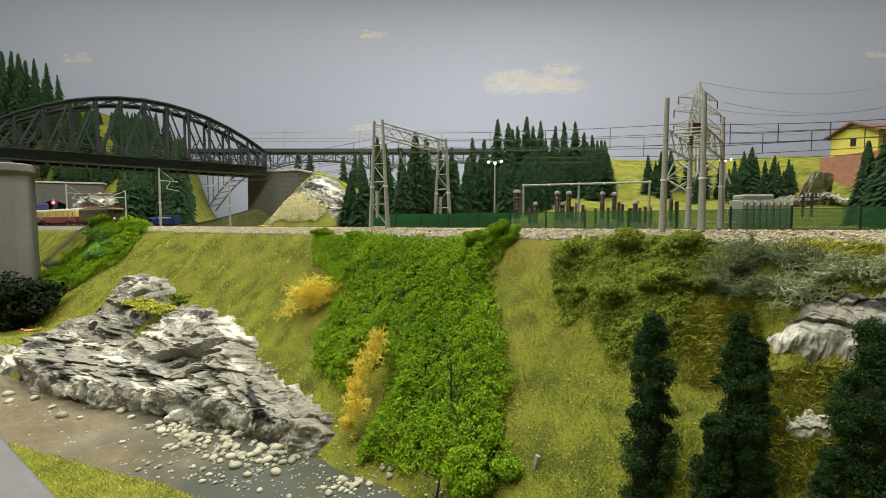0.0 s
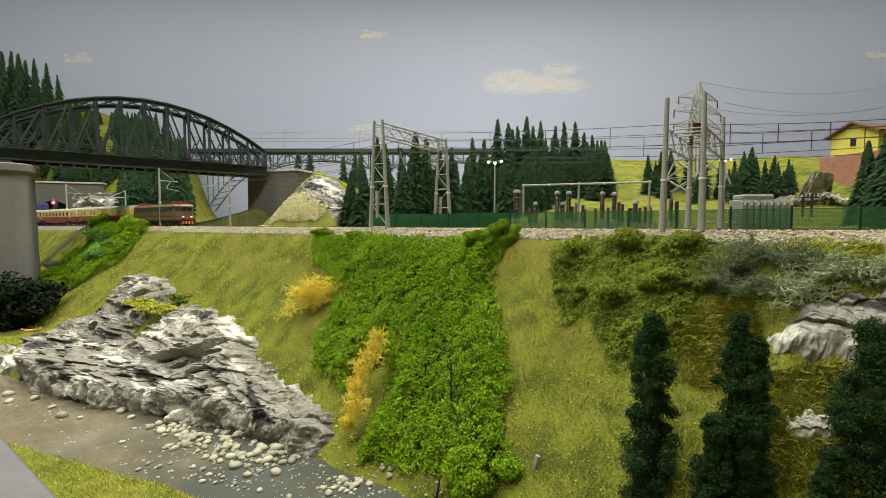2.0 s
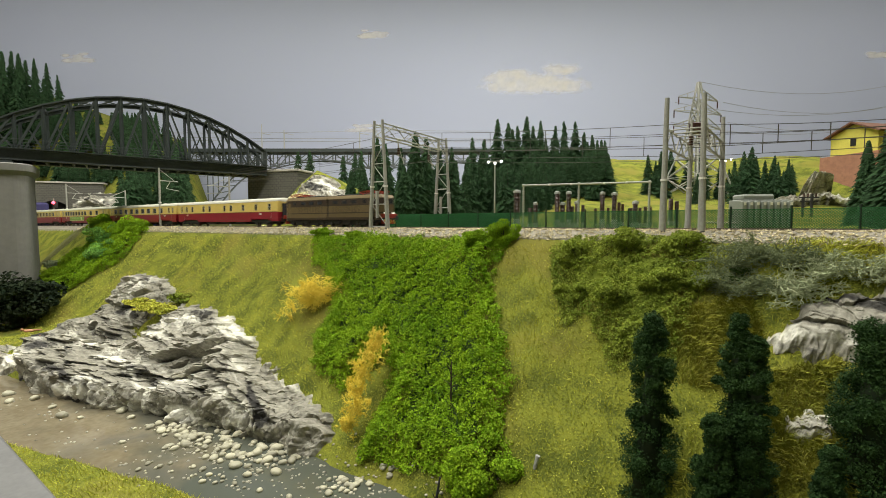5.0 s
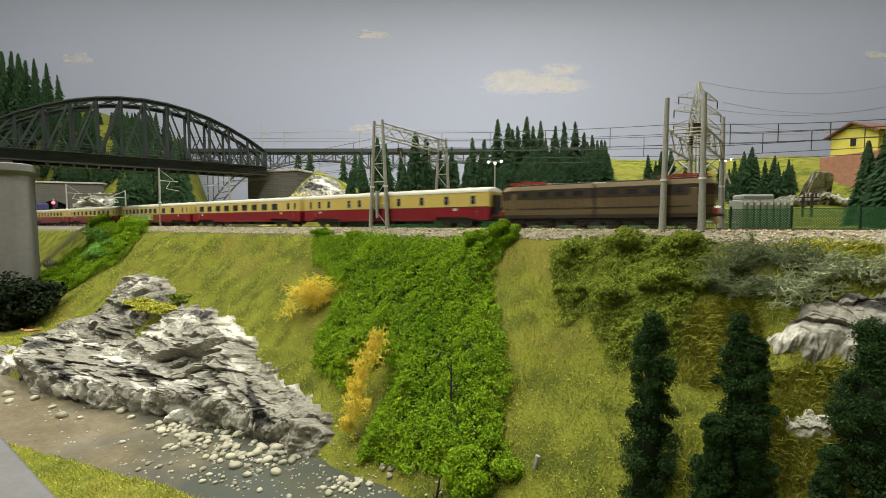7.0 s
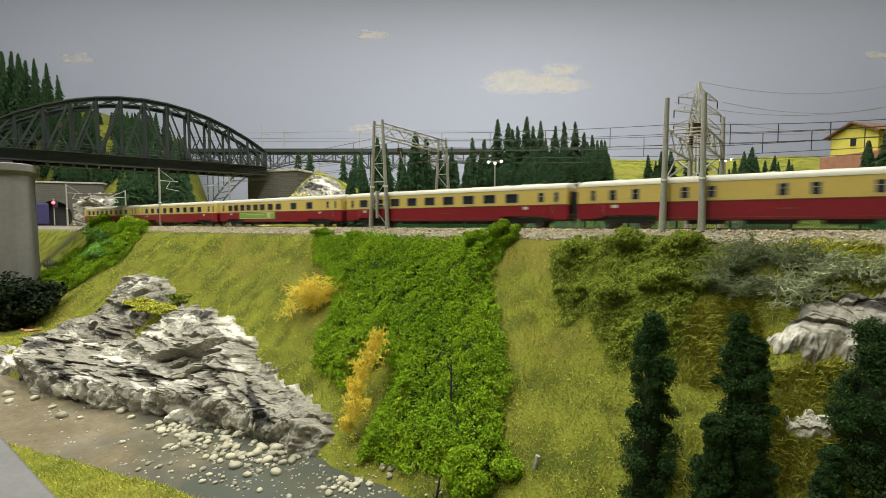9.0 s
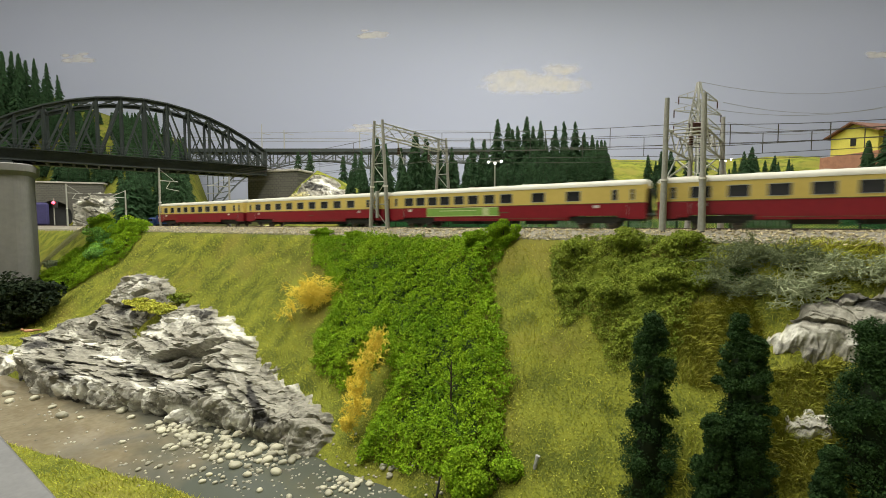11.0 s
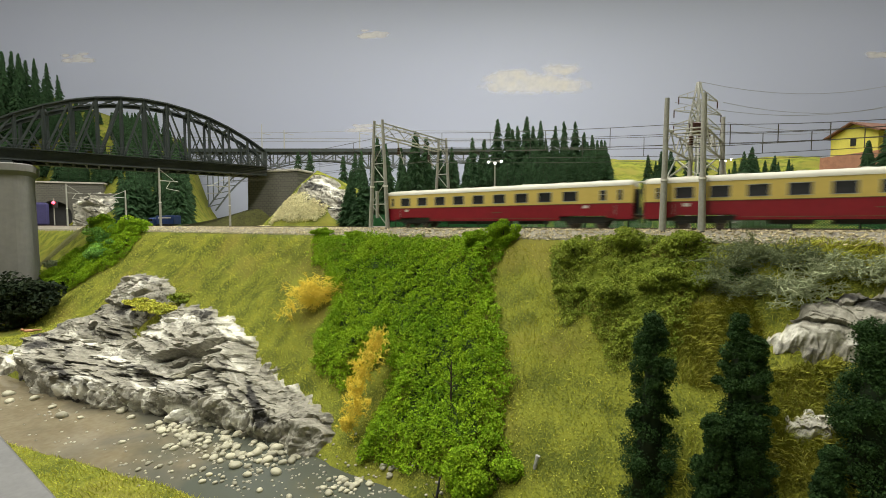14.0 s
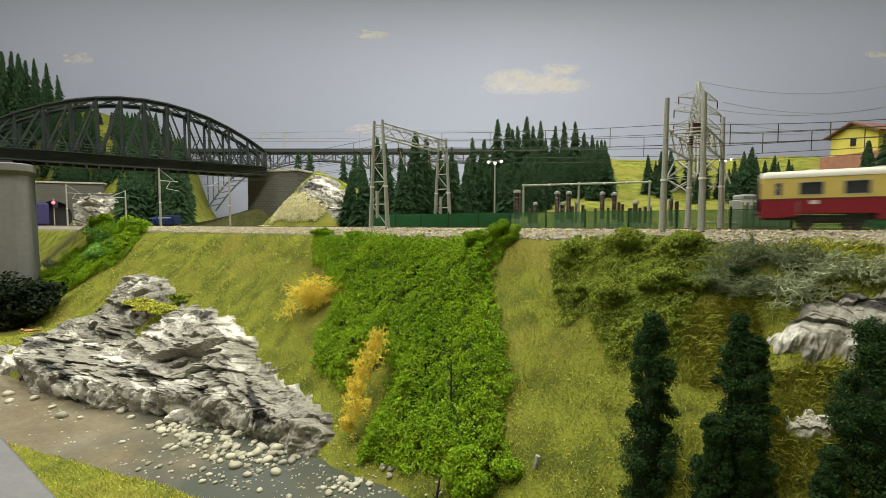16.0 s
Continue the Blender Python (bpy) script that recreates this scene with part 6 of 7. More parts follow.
_rows = []
while len(_rows) < 40:
    _y = 1.12 + 0.40 * TREE_RNG.rand()
    _x = _y * (0.05 + 0.32 * TREE_RNG.rand())
    if _y > 1.22 or _x / _y < 0.23:
        _rows.append((_x, _y, land_at(_x, _y) + TREE_RNG.uniform(0.11, 0.17)))
stand(_rows, "dark green model spruce tree inside the hill wood")
_rows = []
while len(_rows) < 16:
    _y = 1.0 + 0.25 * TREE_RNG.rand()
    _rows.append((_y * (-0.15 + 0.19 * TREE_RNG.rand()), _y, land_at(0, _y) + TREE_RNG.uniform(0.10, 0.16)))
stand(_rows, "dark green model spruce tree behind the tracks")
# small ones on the skyline of the abutment knoll
stand([(-0.66, 2.0, 0.33), (-0.60, 2.0, 0.335), (-0.44, 2.0, 0.31), (-0.41, 2.02, 0.325), (-0.37, 2.0, 0.33), (-0.29, 1.96, 0.34), (-0.25, 1.98, 0.36)], "small dark spruce tree below the distant viaduct")


# ---------------------------------------------------------------- bushes
def leaf_cloud(points, normals, size, rng, curl=0.5):
    """Small folded leaves (two triangles each, bent along the midrib) at the points."""
    n = len(points)
    d = normals + rng.normal(size=(n, 3)) * 0.75
    d /= np.linalg.norm(d, axis=1)[:, None]
    t = np.cross(d, rng.normal(size=(n, 3)))
    t /= np.linalg.norm(t, axis=1)[:, None] + 1e-9
    b = np.cross(d, t)
    s = size * rng.uniform(0.6, 1.35, n)[:, None]
    v = np.stack([points - t * s * 0.55, points + b * s * 0.42 + d * s * curl * 0.4, points + t * s * 0.6, points - b * s * 0.42 + d * s * curl * 0.4], 1).reshape(-1, 3)
    k = np.arange(n) * 4
    f = np.concatenate([np.stack([k, k + 1, k + 2], 1), np.stack([k, k + 2, k + 3], 1)]).tolist()
    return v, f


def thicket(name, label, category, poly, depth, n, size, material, seed, lumps=70, group="", hug=0.010, tone=None):
    """Foliage that covers a stretch of the bank: an undergrowth mat and a clumpy cloud of leaves over it."""
    rng = np.random.RandomState(seed)
    p = np.array(poly)
    lo, hi = p.min(0), p.max(0)
    x, y = rng.uniform(lo[0], hi[0], n * 6), rng.uniform(lo[1], hi[1], n * 6)
    wob = 0.006 * wobble(x, y, 70, seed) + 0.004 * wobble(x, y, 260, seed)
    k = inside(poly, x + wob, y + wob)
    x, y = x[k][:n], y[k][:n]
    e = smooth01(rim(poly, x, y) / 0.016)
    bump = 0.5 + 0.5 * wobble(x, y, lumps, seed + 1) + 0.3 * wobble(x, y, lumps * 2.7, seed + 2)
    h = depth * (0.35 + 0.65 * np.clip(bump, 0, 1.3)) * (0.25 + 0.75 * e)
    u = 1 - rng.rand(len(x)) ** 2 * 0.6
    nrm = np.array([-0.35, -0.55, 0.76])
    pts = np.stack([x, y, land(x, y)], 1) + nrm * (h * u)[:, None]
    root = thing(name, label, category, group=group)
    # leaves sit in small tufts with gaps between them
    tufts = pts[rng.choice(len(pts), max(len(pts) // 16, 1), replace=False)]
    which = rng.randint(len(tufts), size=len(pts))
    d = rng.normal(size=(len(pts), 3)) + nrm * 0.7
    d /= np.linalg.norm(d, axis=1)[:, None]
    pts = tufts[which] + d * (size * 1.9 * rng.uniform(0.6, 1.25, len(pts)))[:, None]
    v, f = leaf_cloud(pts, d * 0.7 + nrm * 0.5, size, rng)
    tagged(mesh_part("leaves", v, f, material, root), kind="stuff")
    # the mat below; M_UNDER's dark green paints in the shade of leaf gaps
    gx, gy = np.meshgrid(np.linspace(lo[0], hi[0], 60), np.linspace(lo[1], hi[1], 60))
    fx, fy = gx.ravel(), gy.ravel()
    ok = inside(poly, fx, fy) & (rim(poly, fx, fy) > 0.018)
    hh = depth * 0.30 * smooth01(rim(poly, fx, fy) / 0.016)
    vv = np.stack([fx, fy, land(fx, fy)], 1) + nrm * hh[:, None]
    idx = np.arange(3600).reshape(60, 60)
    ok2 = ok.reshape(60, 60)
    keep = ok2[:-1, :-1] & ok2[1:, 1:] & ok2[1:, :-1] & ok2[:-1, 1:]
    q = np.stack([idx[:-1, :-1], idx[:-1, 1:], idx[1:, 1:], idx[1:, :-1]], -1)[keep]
    mesh_part("undergrowth", vv, q.tolist(), tone or M_UNDER, root, "mat behind the leaf gaps, shade painted in where dark", smooth=True)
    return root


def bush(name, label, category, c, r, n, size, material, seed, group="", clumps=26, trunk=True):
    """A free-standing bush: short limbs and many clumps of leaves with gaps between."""
    rng = np.random.RandomState(seed)
    root = thing(name, label, category, pose(*c), group)
    rx, ry, rz = r
    cc = rng.normal(size=(clumps, 3))
    cc /= np.linalg.norm(cc, axis=1)[:, None]
    cc *= rng.uniform(0.45, 0.95, clumps)[:, None]
    cr = rng.uniform(0.22, 0.42, clumps)
    which = rng.randint(clumps, size=n)
    d = rng.normal(size=(n, 3))
    d /= np.linalg.norm(d, axis=1)[:, None]
    p = cc[which] + d * (cr[which] * rng.uniform(0.75, 1.05, n))[:, None]
    p = p * np.array([rx, ry, rz]) + np.array([0, 0, rz * 0.85])
    v, f = leaf_cloud(p, d * 0.6 + np.array([-0.2, -0.3, 0.6]), size, rng)
    tagged(mesh_part("leaves", v, f, material, root), kind="stuff")
    if trunk:
        bm = B()
        for k in range(0, clumps, 2):
            rod(bm, (0, 0, -rz * 0.1), Vector(cc[k] * np.array([rx, ry, rz]) + np.array([0, 0, rz * 0.85])), rx * 0.035, rx * 0.012, 5)
        part("branchwork", bm, M_BARK, root)
    return root


IVY = [(-0.179, 0.620), (-0.110, 0.574), (-0.029, 0.521), (0.028, 0.483), (0.070, 0.455), (0.057, 0.443), (0.048, 0.430), (0.048, 0.410), (0.057, 0.368), (0.055, 0.338), (0.048, 0.329), (0.049, 0.305), (0.044, 0.297),
       (0.009, 0.304), (-0.033, 0.325), (-0.065, 0.338), (-0.060, 0.363), (-0.044, 0.383), (-0.051, 0.404), (-0.074, 0.418), (-0.093, 0.403), (-0.128, 0.434), (-0.142, 0.472), (-0.119, 0.493), (-0.155, 0.555), (-0.174, 0.596)]
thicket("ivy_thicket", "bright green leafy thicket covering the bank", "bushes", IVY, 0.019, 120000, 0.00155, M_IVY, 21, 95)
bush("round_bush", "bright green rounded bush at the foot of the bank", "bush", (0.024, 0.300, -0.184), (0.027, 0.020, 0.022), 14000, 0.0015, M_IVY, 31)
bush("bush", "bright green bush beside the track", "bush", (0.062, 0.454, -0.018), (0.020, 0.010, 0.014), 10000, 0.0015, M_IVY, 32)
bush("bush", "bright green bush beside the track", "bush", (0.042, 0.464, -0.020), (0.022, 0.010, 0.010), 9000, 0.0015, M_IVY, 35)
bush("bush", "bright green bush beside the track", "bush", (-0.165, 0.610, -0.014), (0.016, 0.012, 0.007), 5000, 0.0016, M_IVY, 33)
bush("bush", "bright green bush beside the track", "bush", (-0.112, 0.572, -0.016), (0.014, 0.010, 0.007), 4500, 0.0016, M_IVY, 34)
OLIVE = [(0.104, 0.424), (0.127, 0.420), (0.165, 0.402), (0.222, 0.366), (0.211, 0.352), (0.194, 0.332), (0.171, 0.314), (0.160, 0.303), (0.136, 0.310), (0.122, 0.326), (0.123, 0.343), (0.099, 0.376), (0.099, 0.404)]
thicket("olive_thicket", "dull olive-green bushes on the upper bank", "bushes", OLIVE, 0.008, 20000, 0.0015, M_OLIVE, 41, 110, tone=M_OLIVE)
for i, (x, y, r) in enumerate(((0.125, 0.402, 0.022), (0.165, 0.388, 0.021), (0.200, 0.365, 0.020), (0.140, 0.362, 0.022), (0.175, 0.350, 0.020), (0.150, 0.327, 0.019), (0.115, 0.380, 0.016), (0.196, 0.342, 0.015))):
    bush("olive_bush", "dull olive-green rounded bush on the upper bank", "bush", (x, y, land_at(x, y) - 0.004), (r, r * 0.8, r * 0.55), 6500, 0.0015, M_OLIVE, 140 + i, "olive bushes")


def long_grass(name, label, poly, n, tall, seed, material):
    """Long fibres in leaning tufts."""
    rng = np.random.RandomState(seed)
    p = np.array(poly)
    lo, hi = p.min(0), p.max(0)
    x, y = rng.uniform(lo[0], hi[0], n * 3), rng.uniform(lo[1], hi[1], n * 3)
    k = inside(poly, x, y)
    x, y = x[k][:n], y[k][:n]
    n = len(x)
    base = np.stack([x, y, land(x, y) - 0.0005], 1)
    lean = np.stack([1.1 * wobble(x, y, 160, seed), 1.1 * wobble(x, y, 170, seed + 3) - 0.4, np.ones(n)], 1) + rng.normal(size=(n, 3)) * 0.55
    lean /= np.linalg.norm(lean, axis=1)[:, None]
    h = tall * rng.uniform(0.4, 1.1, n)[:, None]
    side = np.cross(lean, rng.normal(size=(n, 3)))
    side /= np.linalg.norm(side, axis=1)[:, None]
    bend = lean * np.array([1.5, 1.5, 0.55])
    w = 0.00030
    v = np.stack([base - side * w, base + side * w, base + lean * h * 0.6 + side * w * 0.8, base + lean * h * 0.6 - side * w * 0.8, base + lean * h * 0.6 + bend * h * 0.4], 1).reshape(-1, 3)
    k = np.arange(n) * 5
    f = np.stack([k, k + 1, k + 2, k + 3], 1).tolist() + np.stack([k + 3, k + 2, k + 4], 1).tolist()
    tagged(mesh_part(name, v, f, material), label, "tall grass", kind="stuff")


long_grass("long_grass", "long olive-yellow grass between the conifers", [(0.190, 0.290), (0.240, 0.268), (0.250, 0.250), (0.230, 0.222), (0.165, 0.228), (0.180, 0.262)], 9000, 0.011, 42, M_STRAW)
long_grass("long_grass", "long olive-yellow grass below the bushes", [(0.172, 0.335), (0.222, 0.318), (0.216, 0.296), (0.181, 0.285), (0.160, 0.295)], 6500, 0.010, 43, M_STRAW)
long_grass("long_grass", "bright yellow-green grass beside the ballast", [(0.262, 0.335), (0.36, 0.262), (0.335, 0.255), (0.245, 0.325)], 5000, 0.008, 44, M_BLADE)
LEFTB = [(-0.84, 1.10), (-0.66, 0.965), (-0.60, 0.905), (-0.62, 0.865), (-0.70, 0.86), (-0.79, 0.88), (-0.86, 0.92), (-0.88, 0.97), (-0.78, 0.985)]
thicket("green_thicket", "fresh green bushes on the bank beside the pier", "bushes", LEFTB, 0.026, 52000, 0.0024, M_IVY, 51, 45)
for i, (x, y, r) in enumerate(((-0.80, 0.915, 0.035), (-0.69, 0.90, 0.036), (-0.64, 0.92, 0.03), (-0.735, 0.965, 0.033), (-0.80, 1.04, 0.03))):
    bush("bush", "fresh green leafy bush beside the bridge pier", "bush", (x, y, land_at(x, y)), (r, r, r * 0.7), 9000, 0.0023, M_LEAF2 if i % 2 else M_IVY, 60 + i)
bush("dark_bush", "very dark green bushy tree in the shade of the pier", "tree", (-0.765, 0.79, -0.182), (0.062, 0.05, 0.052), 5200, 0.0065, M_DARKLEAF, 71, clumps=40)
bush("dark_bush", "small dark scrub on the rock", "bush", (-0.39, 0.652, -0.112), (0.018, 0.012, 0.008), 700, 0.003, M_OLIVE, 72)
for i, (x, y, r) in enumerate(((-0.862, 0.985, 0.022), (-0.838, 0.968, 0.018), (-0.88, 1.0, 0.018))):
    bush("grey_shrub", "grey-green scrubby shrub at the foot of the pier", "bush", (x, y, land_at(x, y)), (r, r * 0.8, r * 0.6), 3000, 0.0026, M_LICHEN2, 160 + i, "grey shrubs")
KNOLL = [(-0.375, 1.00), (-0.33, 0.975), (-0.275, 0.975), (-0.26, 1.01), (-0.29, 1.05), (-0.335, 1.06), (-0.385, 1.03)]
thicket("cream_shrubs", "cream-coloured flowering shrubs on the knoll", "shrubs", KNOLL, 0.010, 9000, 0.0030, M_CREAMLEAF, 81, 90, tone=M_CREAMLEAF)
thicket("cream_shrubs", "cream-coloured flowering shrubs on the knoll", "shrubs", [(-0.40, 0.965), (-0.385, 0.955), (-0.36, 1.03), (-0.345, 1.065), (-0.365, 1.06)], 0.008, 2200, 0.0030, M_CREAMLEAF, 82, 90, tone=M_CREAMLEAF)


def lichen(name, label, c, r, stems, material, seed, thick=0.0007, squash=(1, 1, 1), levels=4, spread=0.22, reach=0.42):
    """Dried lichen: stems that fork again and again into a springy tangle."""
    rng = np.random.RandomState(seed)
    root = thing(name, label, "lichen bush", pose(*c))
    verts, faces = [], []
    sq = np.array(squash)

    def tube(a, b, ra, rb):
        d = b - a
        d = d / (np.linalg.norm(d) + 1e-9)
        s = np.cross(d, (0.31, 0.52, 0.79))
        s /= np.linalg.norm(s) + 1e-9
        t = np.cross(d, s)
        k = len(verts)
        for p, q in ((a, ra), (b, rb)):
            for m in range(4):
                an = 1.5708 * m
                verts.append(tuple(p + q * (math.cos(an) * s + math.sin(an) * t)))
        for m in range(4):
            faces.append((k + m, k + (m + 1) % 4, k + 4 + (m + 1) % 4, k + 4 + m))

    def grow(p, d, length, rad, lev):
        for _ in range(2):
            d2 = d + rng.normal(size=3) * 0.35
            d2 /= np.linalg.norm(d2)
            q = p + d2 * length * 0.5 * sq
            tube(p, q, rad, rad * 0.88)
            p, d, rad = q, d2, rad * 0.9
        if lev:
            for _ in range(2 if rng.rand() < 0.75 else 3):
                e = d + rng.normal(size=3) * 0.75
                grow(p, e / np.linalg.norm(e), length * rng.uniform(0.62, 0.9), rad * 0.9, lev - 1)

    for _ in range(stems):
        d = rng.normal(size=3)
        d[2] = abs(d[2]) * 0.8
        d /= np.linalg.norm(d)
        grow(rng.normal(size=3) * r * spread * sq, d, r * reach, thick, levels)
    mesh_part("tangle", verts, faces, material, root)
    return root


lichen("golden_lichen_bush", "golden yellow lichen bush on the bank", (-0.149, 0.506, -0.077), 0.026, 190, M_GOLD, 91, 0.00055, (1.05, 0.6, 0.8), 3, 0.40, 0.22)
lichen("golden_lichen_bush", "thin golden brown lichen sprig on the bank", (-0.180, 0.515, -0.096), 0.018, 20, M_GOLD, 92, 0.0005, (0.9, 0.8, 1.0), 3, 0.35, 0.3)
for i, (x, y, z, r) in enumerate(((-0.058, 0.394, -0.101, 0.011), (-0.064, 0.386, -0.112, 0.012), (-0.070, 0.376, -0.124, 0.012), (-0.073, 0.366, -0.136, 0.011), (-0.071, 0.358, -0.147, 0.012), (-0.076, 0.350, -0.157, 0.010))):
    lichen("golden_lichen_bush", "golden yellow lichen bush hanging down the bank", (x, y, z), r, 60, M_GOLD, 93 + i, 0.0005, (0.8, 0.7, 1.05), 3, 0.4, 0.28)
for i, (x, y, z, r, m) in enumerate(((0.222, 0.340, -0.026, 0.020, 0), (0.212, 0.330, -0.042, 0.017, 0), (0.240, 0.330, -0.022, 0.017, 0), (0.226, 0.318, -0.044, 0.015, 0), (0.247, 0.302, -0.043, 0.021, 1), (0.256, 0.318, -0.022, 0.015, 0), (0.270, 0.304, -0.028, 0.016, 1), (0.290, 0.292, -0.029, 0.016, 1), (0.312, 0.288, -0.027, 0.016, 1))):
    lichen("grey_lichen_bush", "pale grey-green lichen bush above the rock shelf" if m else "dull grey-green lichen bush beside the track", (x, y, z), r, 46 if m else 60, M_LICHEN if m else M_LICHEN2, 101 + i, 0.0007 if m else 0.0005, (1.1, 0.8, 0.75), 4, 0.34, 0.34)
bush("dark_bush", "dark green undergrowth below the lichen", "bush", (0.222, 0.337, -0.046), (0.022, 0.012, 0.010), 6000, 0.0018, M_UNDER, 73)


def column_tree(x, y, foot, top, r, seed, label):
    """A dark flocked conifer in the foreground: drooping tufted boughs round a slim core, ragged in outline."""
    rng = np.random.RandomState(seed)
    root = thing("conifer", label, "conifer", pose(x, y, foot), "foreground conifers")
    h = top - foot
    P, D = [], []
    k = 105
    for i in range(k):
        t = ((i + rng.rand()) / k) ** 0.9
        prof = r * (0.30 + 0.70 * (1 - t) ** 0.6) * (0.86 + 0.22 * math.sin(9 * t + seed) * math.sin(23 * t + 2 * seed)) * rng.uniform(0.55, 1.15)
        a = rng.uniform(0, 6.28)
        cr = r * rng.uniform(0.22, 0.50) * (1 - 0.45 * t)
        q = max(prof - cr * 0.7, 0)
        n = 440
        d = rng.normal(size=(n, 3))
        d /= np.linalg.norm(d, axis=1)[:, None]
        tip = np.array([q * math.cos(a), q * math.sin(a), h * (0.03 + 0.93 * t)])
        P.append(tip + d * cr * (rng.uniform(0.2, 1.0, n) ** 0.5 * rng.uniform(0.8, 1.3, n))[:, None] * np.array([1, 1, 0.8]))
        D.append(d * 0.6 + np.array([0, 0, 0.5]))
    v, f = leaf_cloud(np.concatenate(P), np.concatenate(D), 0.00105, rng)
    tagged(mesh_part("foliage", v, f, M_CONIFER, root), kind="stuff")
    part("trunk", rod(B(), (0, 0, -0.01), (0, 0, h * 0.9), r * 0.12, r * 0.04, 8), M_BARK, root)
    # solid dark cone; the crown's inner shade is put into its colour
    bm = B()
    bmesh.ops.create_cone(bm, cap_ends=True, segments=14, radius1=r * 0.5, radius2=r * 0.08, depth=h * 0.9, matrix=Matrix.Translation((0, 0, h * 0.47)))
    part("inner_foliage", bm, M_DARKLEAF, root, "dark core cone with the crown's inner shade in its colour", smooth=True)


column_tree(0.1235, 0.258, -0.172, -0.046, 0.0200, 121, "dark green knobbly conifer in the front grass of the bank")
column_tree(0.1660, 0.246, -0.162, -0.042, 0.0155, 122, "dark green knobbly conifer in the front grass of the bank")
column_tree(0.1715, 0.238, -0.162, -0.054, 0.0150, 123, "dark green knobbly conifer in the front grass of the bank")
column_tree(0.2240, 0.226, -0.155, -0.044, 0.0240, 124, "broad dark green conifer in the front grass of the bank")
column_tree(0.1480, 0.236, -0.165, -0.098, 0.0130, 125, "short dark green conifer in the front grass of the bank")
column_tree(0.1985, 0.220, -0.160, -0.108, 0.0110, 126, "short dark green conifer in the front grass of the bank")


for _x, _y, _z, _a, _b in ((-0.425, 0.640, -0.121, 0.034, 0.020), (-0.396, 0.616, -0.120, 0.024, 0.014), (-0.452, 0.655, -0.116, 0.022, 0.014)):
    bush("grass_tuft", "low mossy grass tuft growing on the rock", "grass tuft", (_x, _y, _z), (_a, _b, 0.006), 1600, 0.0026, M_BLADE, int(-1000 * _x), clumps=20, trunk=False)


st = thing("bare_shrub", "thin dark bare shrub stem standing among the green leaves", "shrub", pose(0.006, 0.340, -0.135))
part("stem", rod(B(), (0, 0, -0.01), (0.0006, 0, 0.032), 0.0009, 0.0004, 7), M_BARK, st)
for _k in range(6):
    _z = 0.006 + 0.004 * _k
    part("twig", rod(B(), (0, 0, _z), (0.006 * math.sin(_k * 2.4), -0.003, _z + 0.005), 0.0005, 0.0002, 5), M_BARK, st)
st = thing("bare_shrub", "black bare twig leaning out below the round bush", "shrub", pose(-0.006, 0.296, -0.190))
part("stem", rod(B(), (0, 0, -0.004), (0.004, 0, 0.020), 0.0013, 0.0006, 7), M_DARK, st)
for _k in range(3):
    part("twig", rod(B(), (0.001 * _k, 0, 0.004 * _k), (-0.007 + 0.006 * _k, -0.003, 0.004 * _k + 0.006), 0.0006, 0.0003, 5), M_DARK, st)
pg = thing("marker_peg", "tiny pale clear plastic peg stuck in the grass", "peg", pose(0.063, 0.292, -0.158, 0, 14, 0))
part("shaft", rod(B(), (0, 0, -0.004), (0, 0, 0.0045), 0.0012, 0.0014, 8), M_CAP, pg)
part("head", rod(B(), (0, 0, 0.0045), (0, 0, 0.0055), 0.0017, 0.0016, 8), M_CAP, pg)


# ---------------------------------------------------------------- figures, pebbles, grass
def figurine(x, y, z, turn, seed):
    bm = B()
    m = pose(x, y, z, 0, 0, turn)
    for c, s in (((0, 0, 0.003), (0.008, 0.0035, 0.0025)), ((0.010, 0.0012, 0.003), (0.007, 0.0013, 0.0014)), ((0.010, -0.0012, 0.0042), (0.006, 0.0013, 0.0014)), ((-0.0095, 0, 0.0055), (0.0022, 0.002, 0.0024)), ((-0.005, 0.003, 0.004), (0.005, 0.001, 0.001))):
        bmesh.ops.create_uvsphere(bm, u_segments=10, v_segments=7, radius=1, matrix=m @ Matrix.Translation(c) @ Matrix.Diagonal((*s, 1)))
    tagged(part("sunbather_figurine", bm, M_SKIN, None, smooth=True), "tiny painted plastic figurine lying on the grass", "figurine", "figurines")


figurine(-0.690, 0.730, land_at(-0.690, 0.730) + 0.004, 20, 1)
figurine(-0.622, 0.690, land_at(-0.622, 0.690) + 0.004, 35, 2)


def pebble_mesh(seed):
    rng = np.random.RandomState(seed)
    bm = B()
    bmesh.ops.create_icosphere(bm, subdivisions=2, radius=1)
    o = rng.uniform(0, 9, 3)
    for v in bm.verts:
        k = 1 + 0.22 * noise.noise(Vector(o) + v.co * 0.9)
        v.co = Vector((v.co.x * k, v.co.y * k * 0.8, v.co.z * k * 0.58))
    me = bpy.data.meshes.new("pebble")
    bm.to_mesh(me)
    bm.free()
    me.polygons.foreach_set("use_smooth", [True] * len(me.polygons))
    me.materials.append(M_PEBBLE)
    return me


PEBBLES = [pebble_mesh(i) for i in range(6)]
_r = np.random.RandomState(8)


def pebble(x, y, s):
    z = max(land_at(x, y), -0.1885)
    ob = new("pebble", PEBBLES[_r.randint(6)])
    ob.matrix_world = pose(x, y, z + s * 0.25, _r.uniform(-12, 12), _r.uniform(-12, 12), _r.uniform(0, 360)) @ Matrix.Diagonal((s, s, s, 1))
    tagged(ob, "smooth pale cream river pebble", "pebble", "river pebbles")


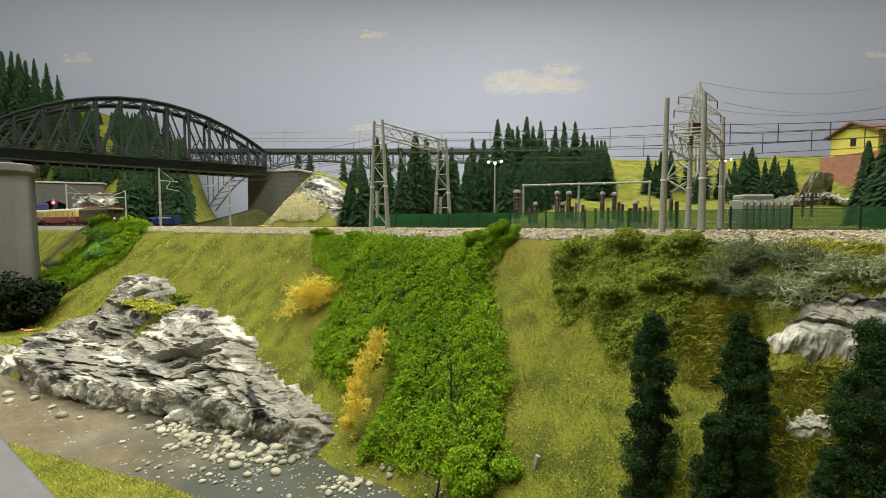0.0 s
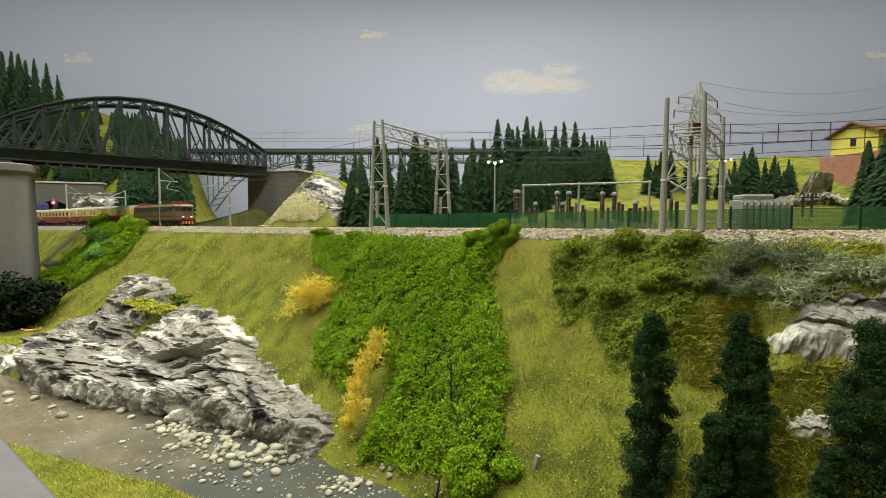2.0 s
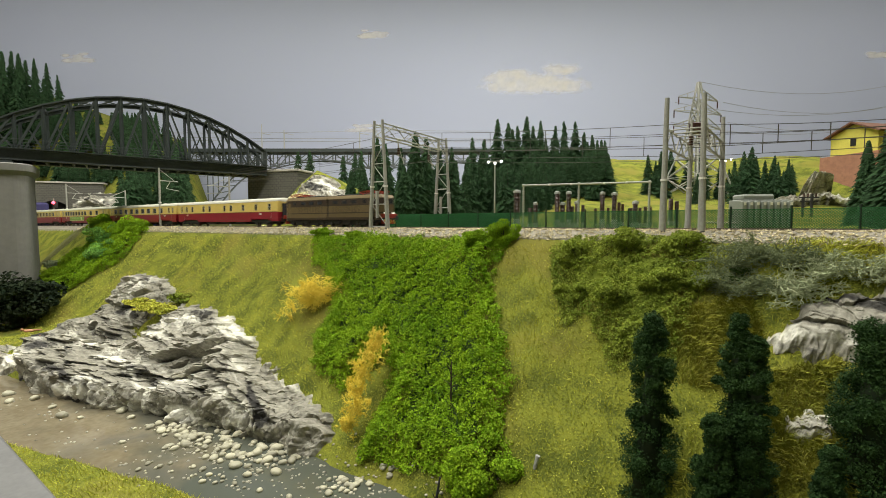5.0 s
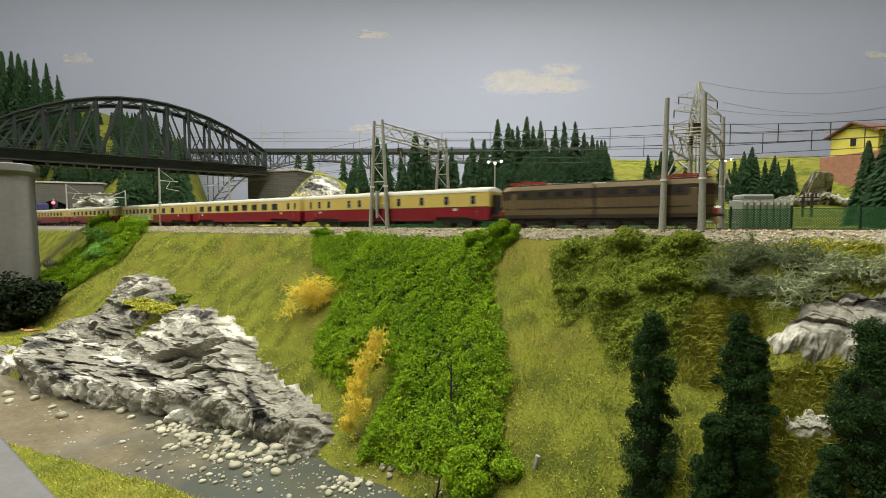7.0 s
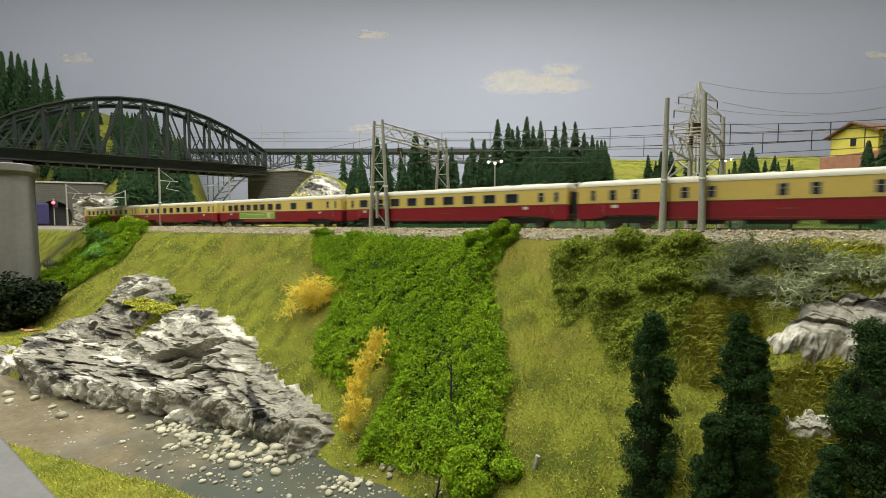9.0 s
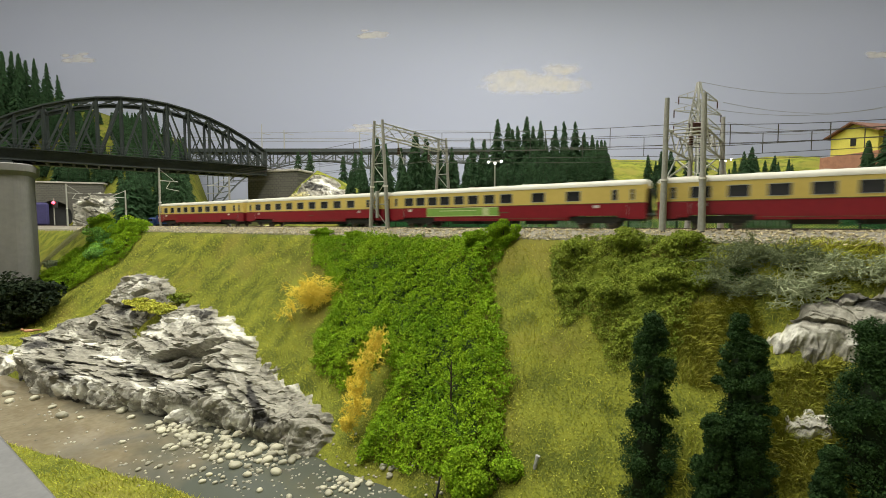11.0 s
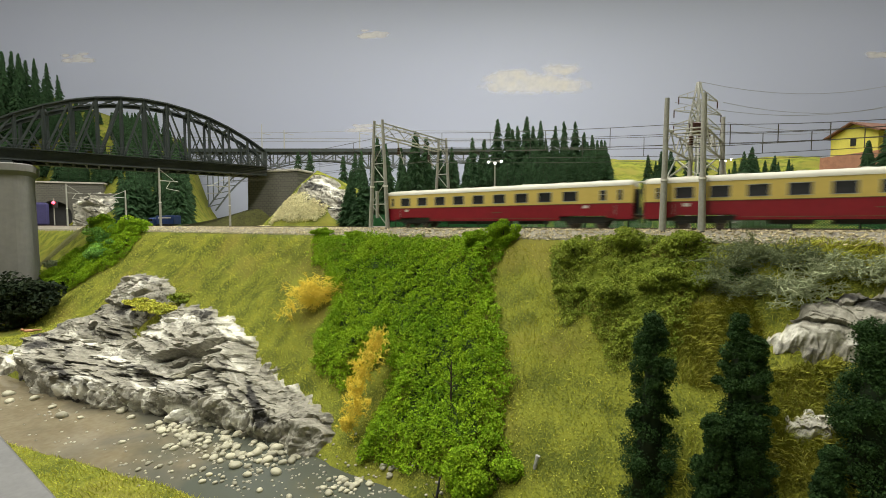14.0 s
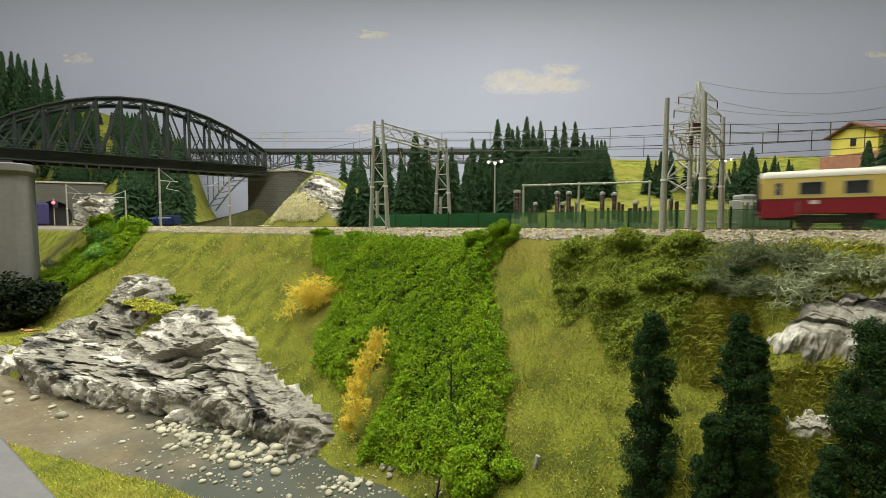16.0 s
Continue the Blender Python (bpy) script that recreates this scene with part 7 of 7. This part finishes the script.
# the bar of big pebbles at the foot of the rock
for _i in range(205):
    t = _r.rand()
    x, y = -0.282 + 0.160 * t, 0.420 - 0.078 * t
    w = _r.normal() * 0.010
    pebble(x + w * 0.5 + _r.normal() * 0.003, y + w, _r.choice([0.0018, 0.0022, 0.0028, 0.0036, 0.0046]) * _r.uniform(0.8, 1.15))
for x, y, s in ((-0.382, 0.434, 0.0065), (-0.45, 0.478, 0.0055), (-0.33, 0.445, 0.006), (-0.41, 0.455, 0.004), (-0.31, 0.43, 0.004), (-0.47, 0.47, 0.005), (-0.49, 0.49, 0.006), (-0.40, 0.475, 0.0035), (-0.36, 0.43, 0.003)):
    pebble(x, y, s)
for _i in range(38):
    pebble(-0.066 + _r.normal() * 0.012, 0.316 + _r.normal() * 0.007, _r.uniform(0.0014, 0.0036))
for _i in range(30):
    t = _r.rand()
    pebble(-0.245 + 0.14 * t + _r.normal() * 0.005, 0.345 - 0.040 * t + _r.normal() * 0.005, _r.uniform(0.001, 0.0028))


def gravel():
    rng = np.random.RandomState(17)
    v, f = [], []
    ico = bmesh.new()
    bmesh.ops.create_icosphere(ico, subdivisions=1, radius=1)
    base = np.array([q.co[:] for q in ico.verts])
    tri = [[q.index for q in fc.verts] for fc in ico.faces]
    ico.free()
    for i in range(520):
        t = rng.rand() if rng.rand() < 0.3 else rng.uniform(0.5, 1.0)
        x, y = -0.50 + 0.52 * t, 0.475 - 0.185 * t ** 0.85
        x, y = x + rng.normal() * 0.012, y + rng.normal() * 0.022
        z = max(land_at(x, y), -0.1885)
        s = rng.uniform(0.0005, 0.0016)
        k = len(v)
        v += (base * (1 + rng.normal(size=base.shape) * 0.12) * s * np.array([1.1, 1, 0.7]) + np.array([x, y, z])).tolist()
        f += [[a + k for a in q] for q in tri]
    tagged(mesh_part("river_gravel", v, f, M_PEBBLE2, smooth=True), "small pale gravel scattered in the river", "gravel", kind="stuff")


gravel()


def grass():
    """Static grass: fibres that stand on the flocked ground, thicker in tufts."""
    rng = np.random.RandomState(29)
    n = 520000
    x = rng.uniform(-0.75, 0.36, n)
    y = 0.21 + (rng.rand(n) ** 1.5) * 0.75
    ok = (np.abs(x) < y * 1.06)
    d = (0.8247 - x - 1.51 * y) / 1.811
    z = land(x, y)
    ok &= (d > 0.040) & (z > -0.1835)
    ok &= rng.rand(n) < 0.8
    x, y, z = x[ok], y[ok], z[ok]
    n = len(x)
    h = rng.uniform(0.0016, 0.0046, n) * (1 + 0.5 * np.clip(wobble(x, y, 35, 5.0), -0.6, 1))
    lean = rng.normal(size=(n, 3)) * 1.0 + np.array([-0.2, -0.35, 1.0])
    lean /= np.linalg.norm(lean, axis=1)[:, None]
    side = np.cross(lean, rng.normal(size=(n, 3)))
    side /= np.linalg.norm(side, axis=1)[:, None]
    p = np.stack([x, y, z - 0.0005], 1)
    w = 0.00032
    v = np.stack([p - side * w, p + side * w, p + lean * h[:, None]], 1).reshape(-1, 3)
    f = (np.arange(n * 3).reshape(-1, 3)).tolist()
    tagged(mesh_part("grass", v, f, M_BLADE), "short yellow-green static grass on the bank", "grass", kind="stuff")


grass()


motions()
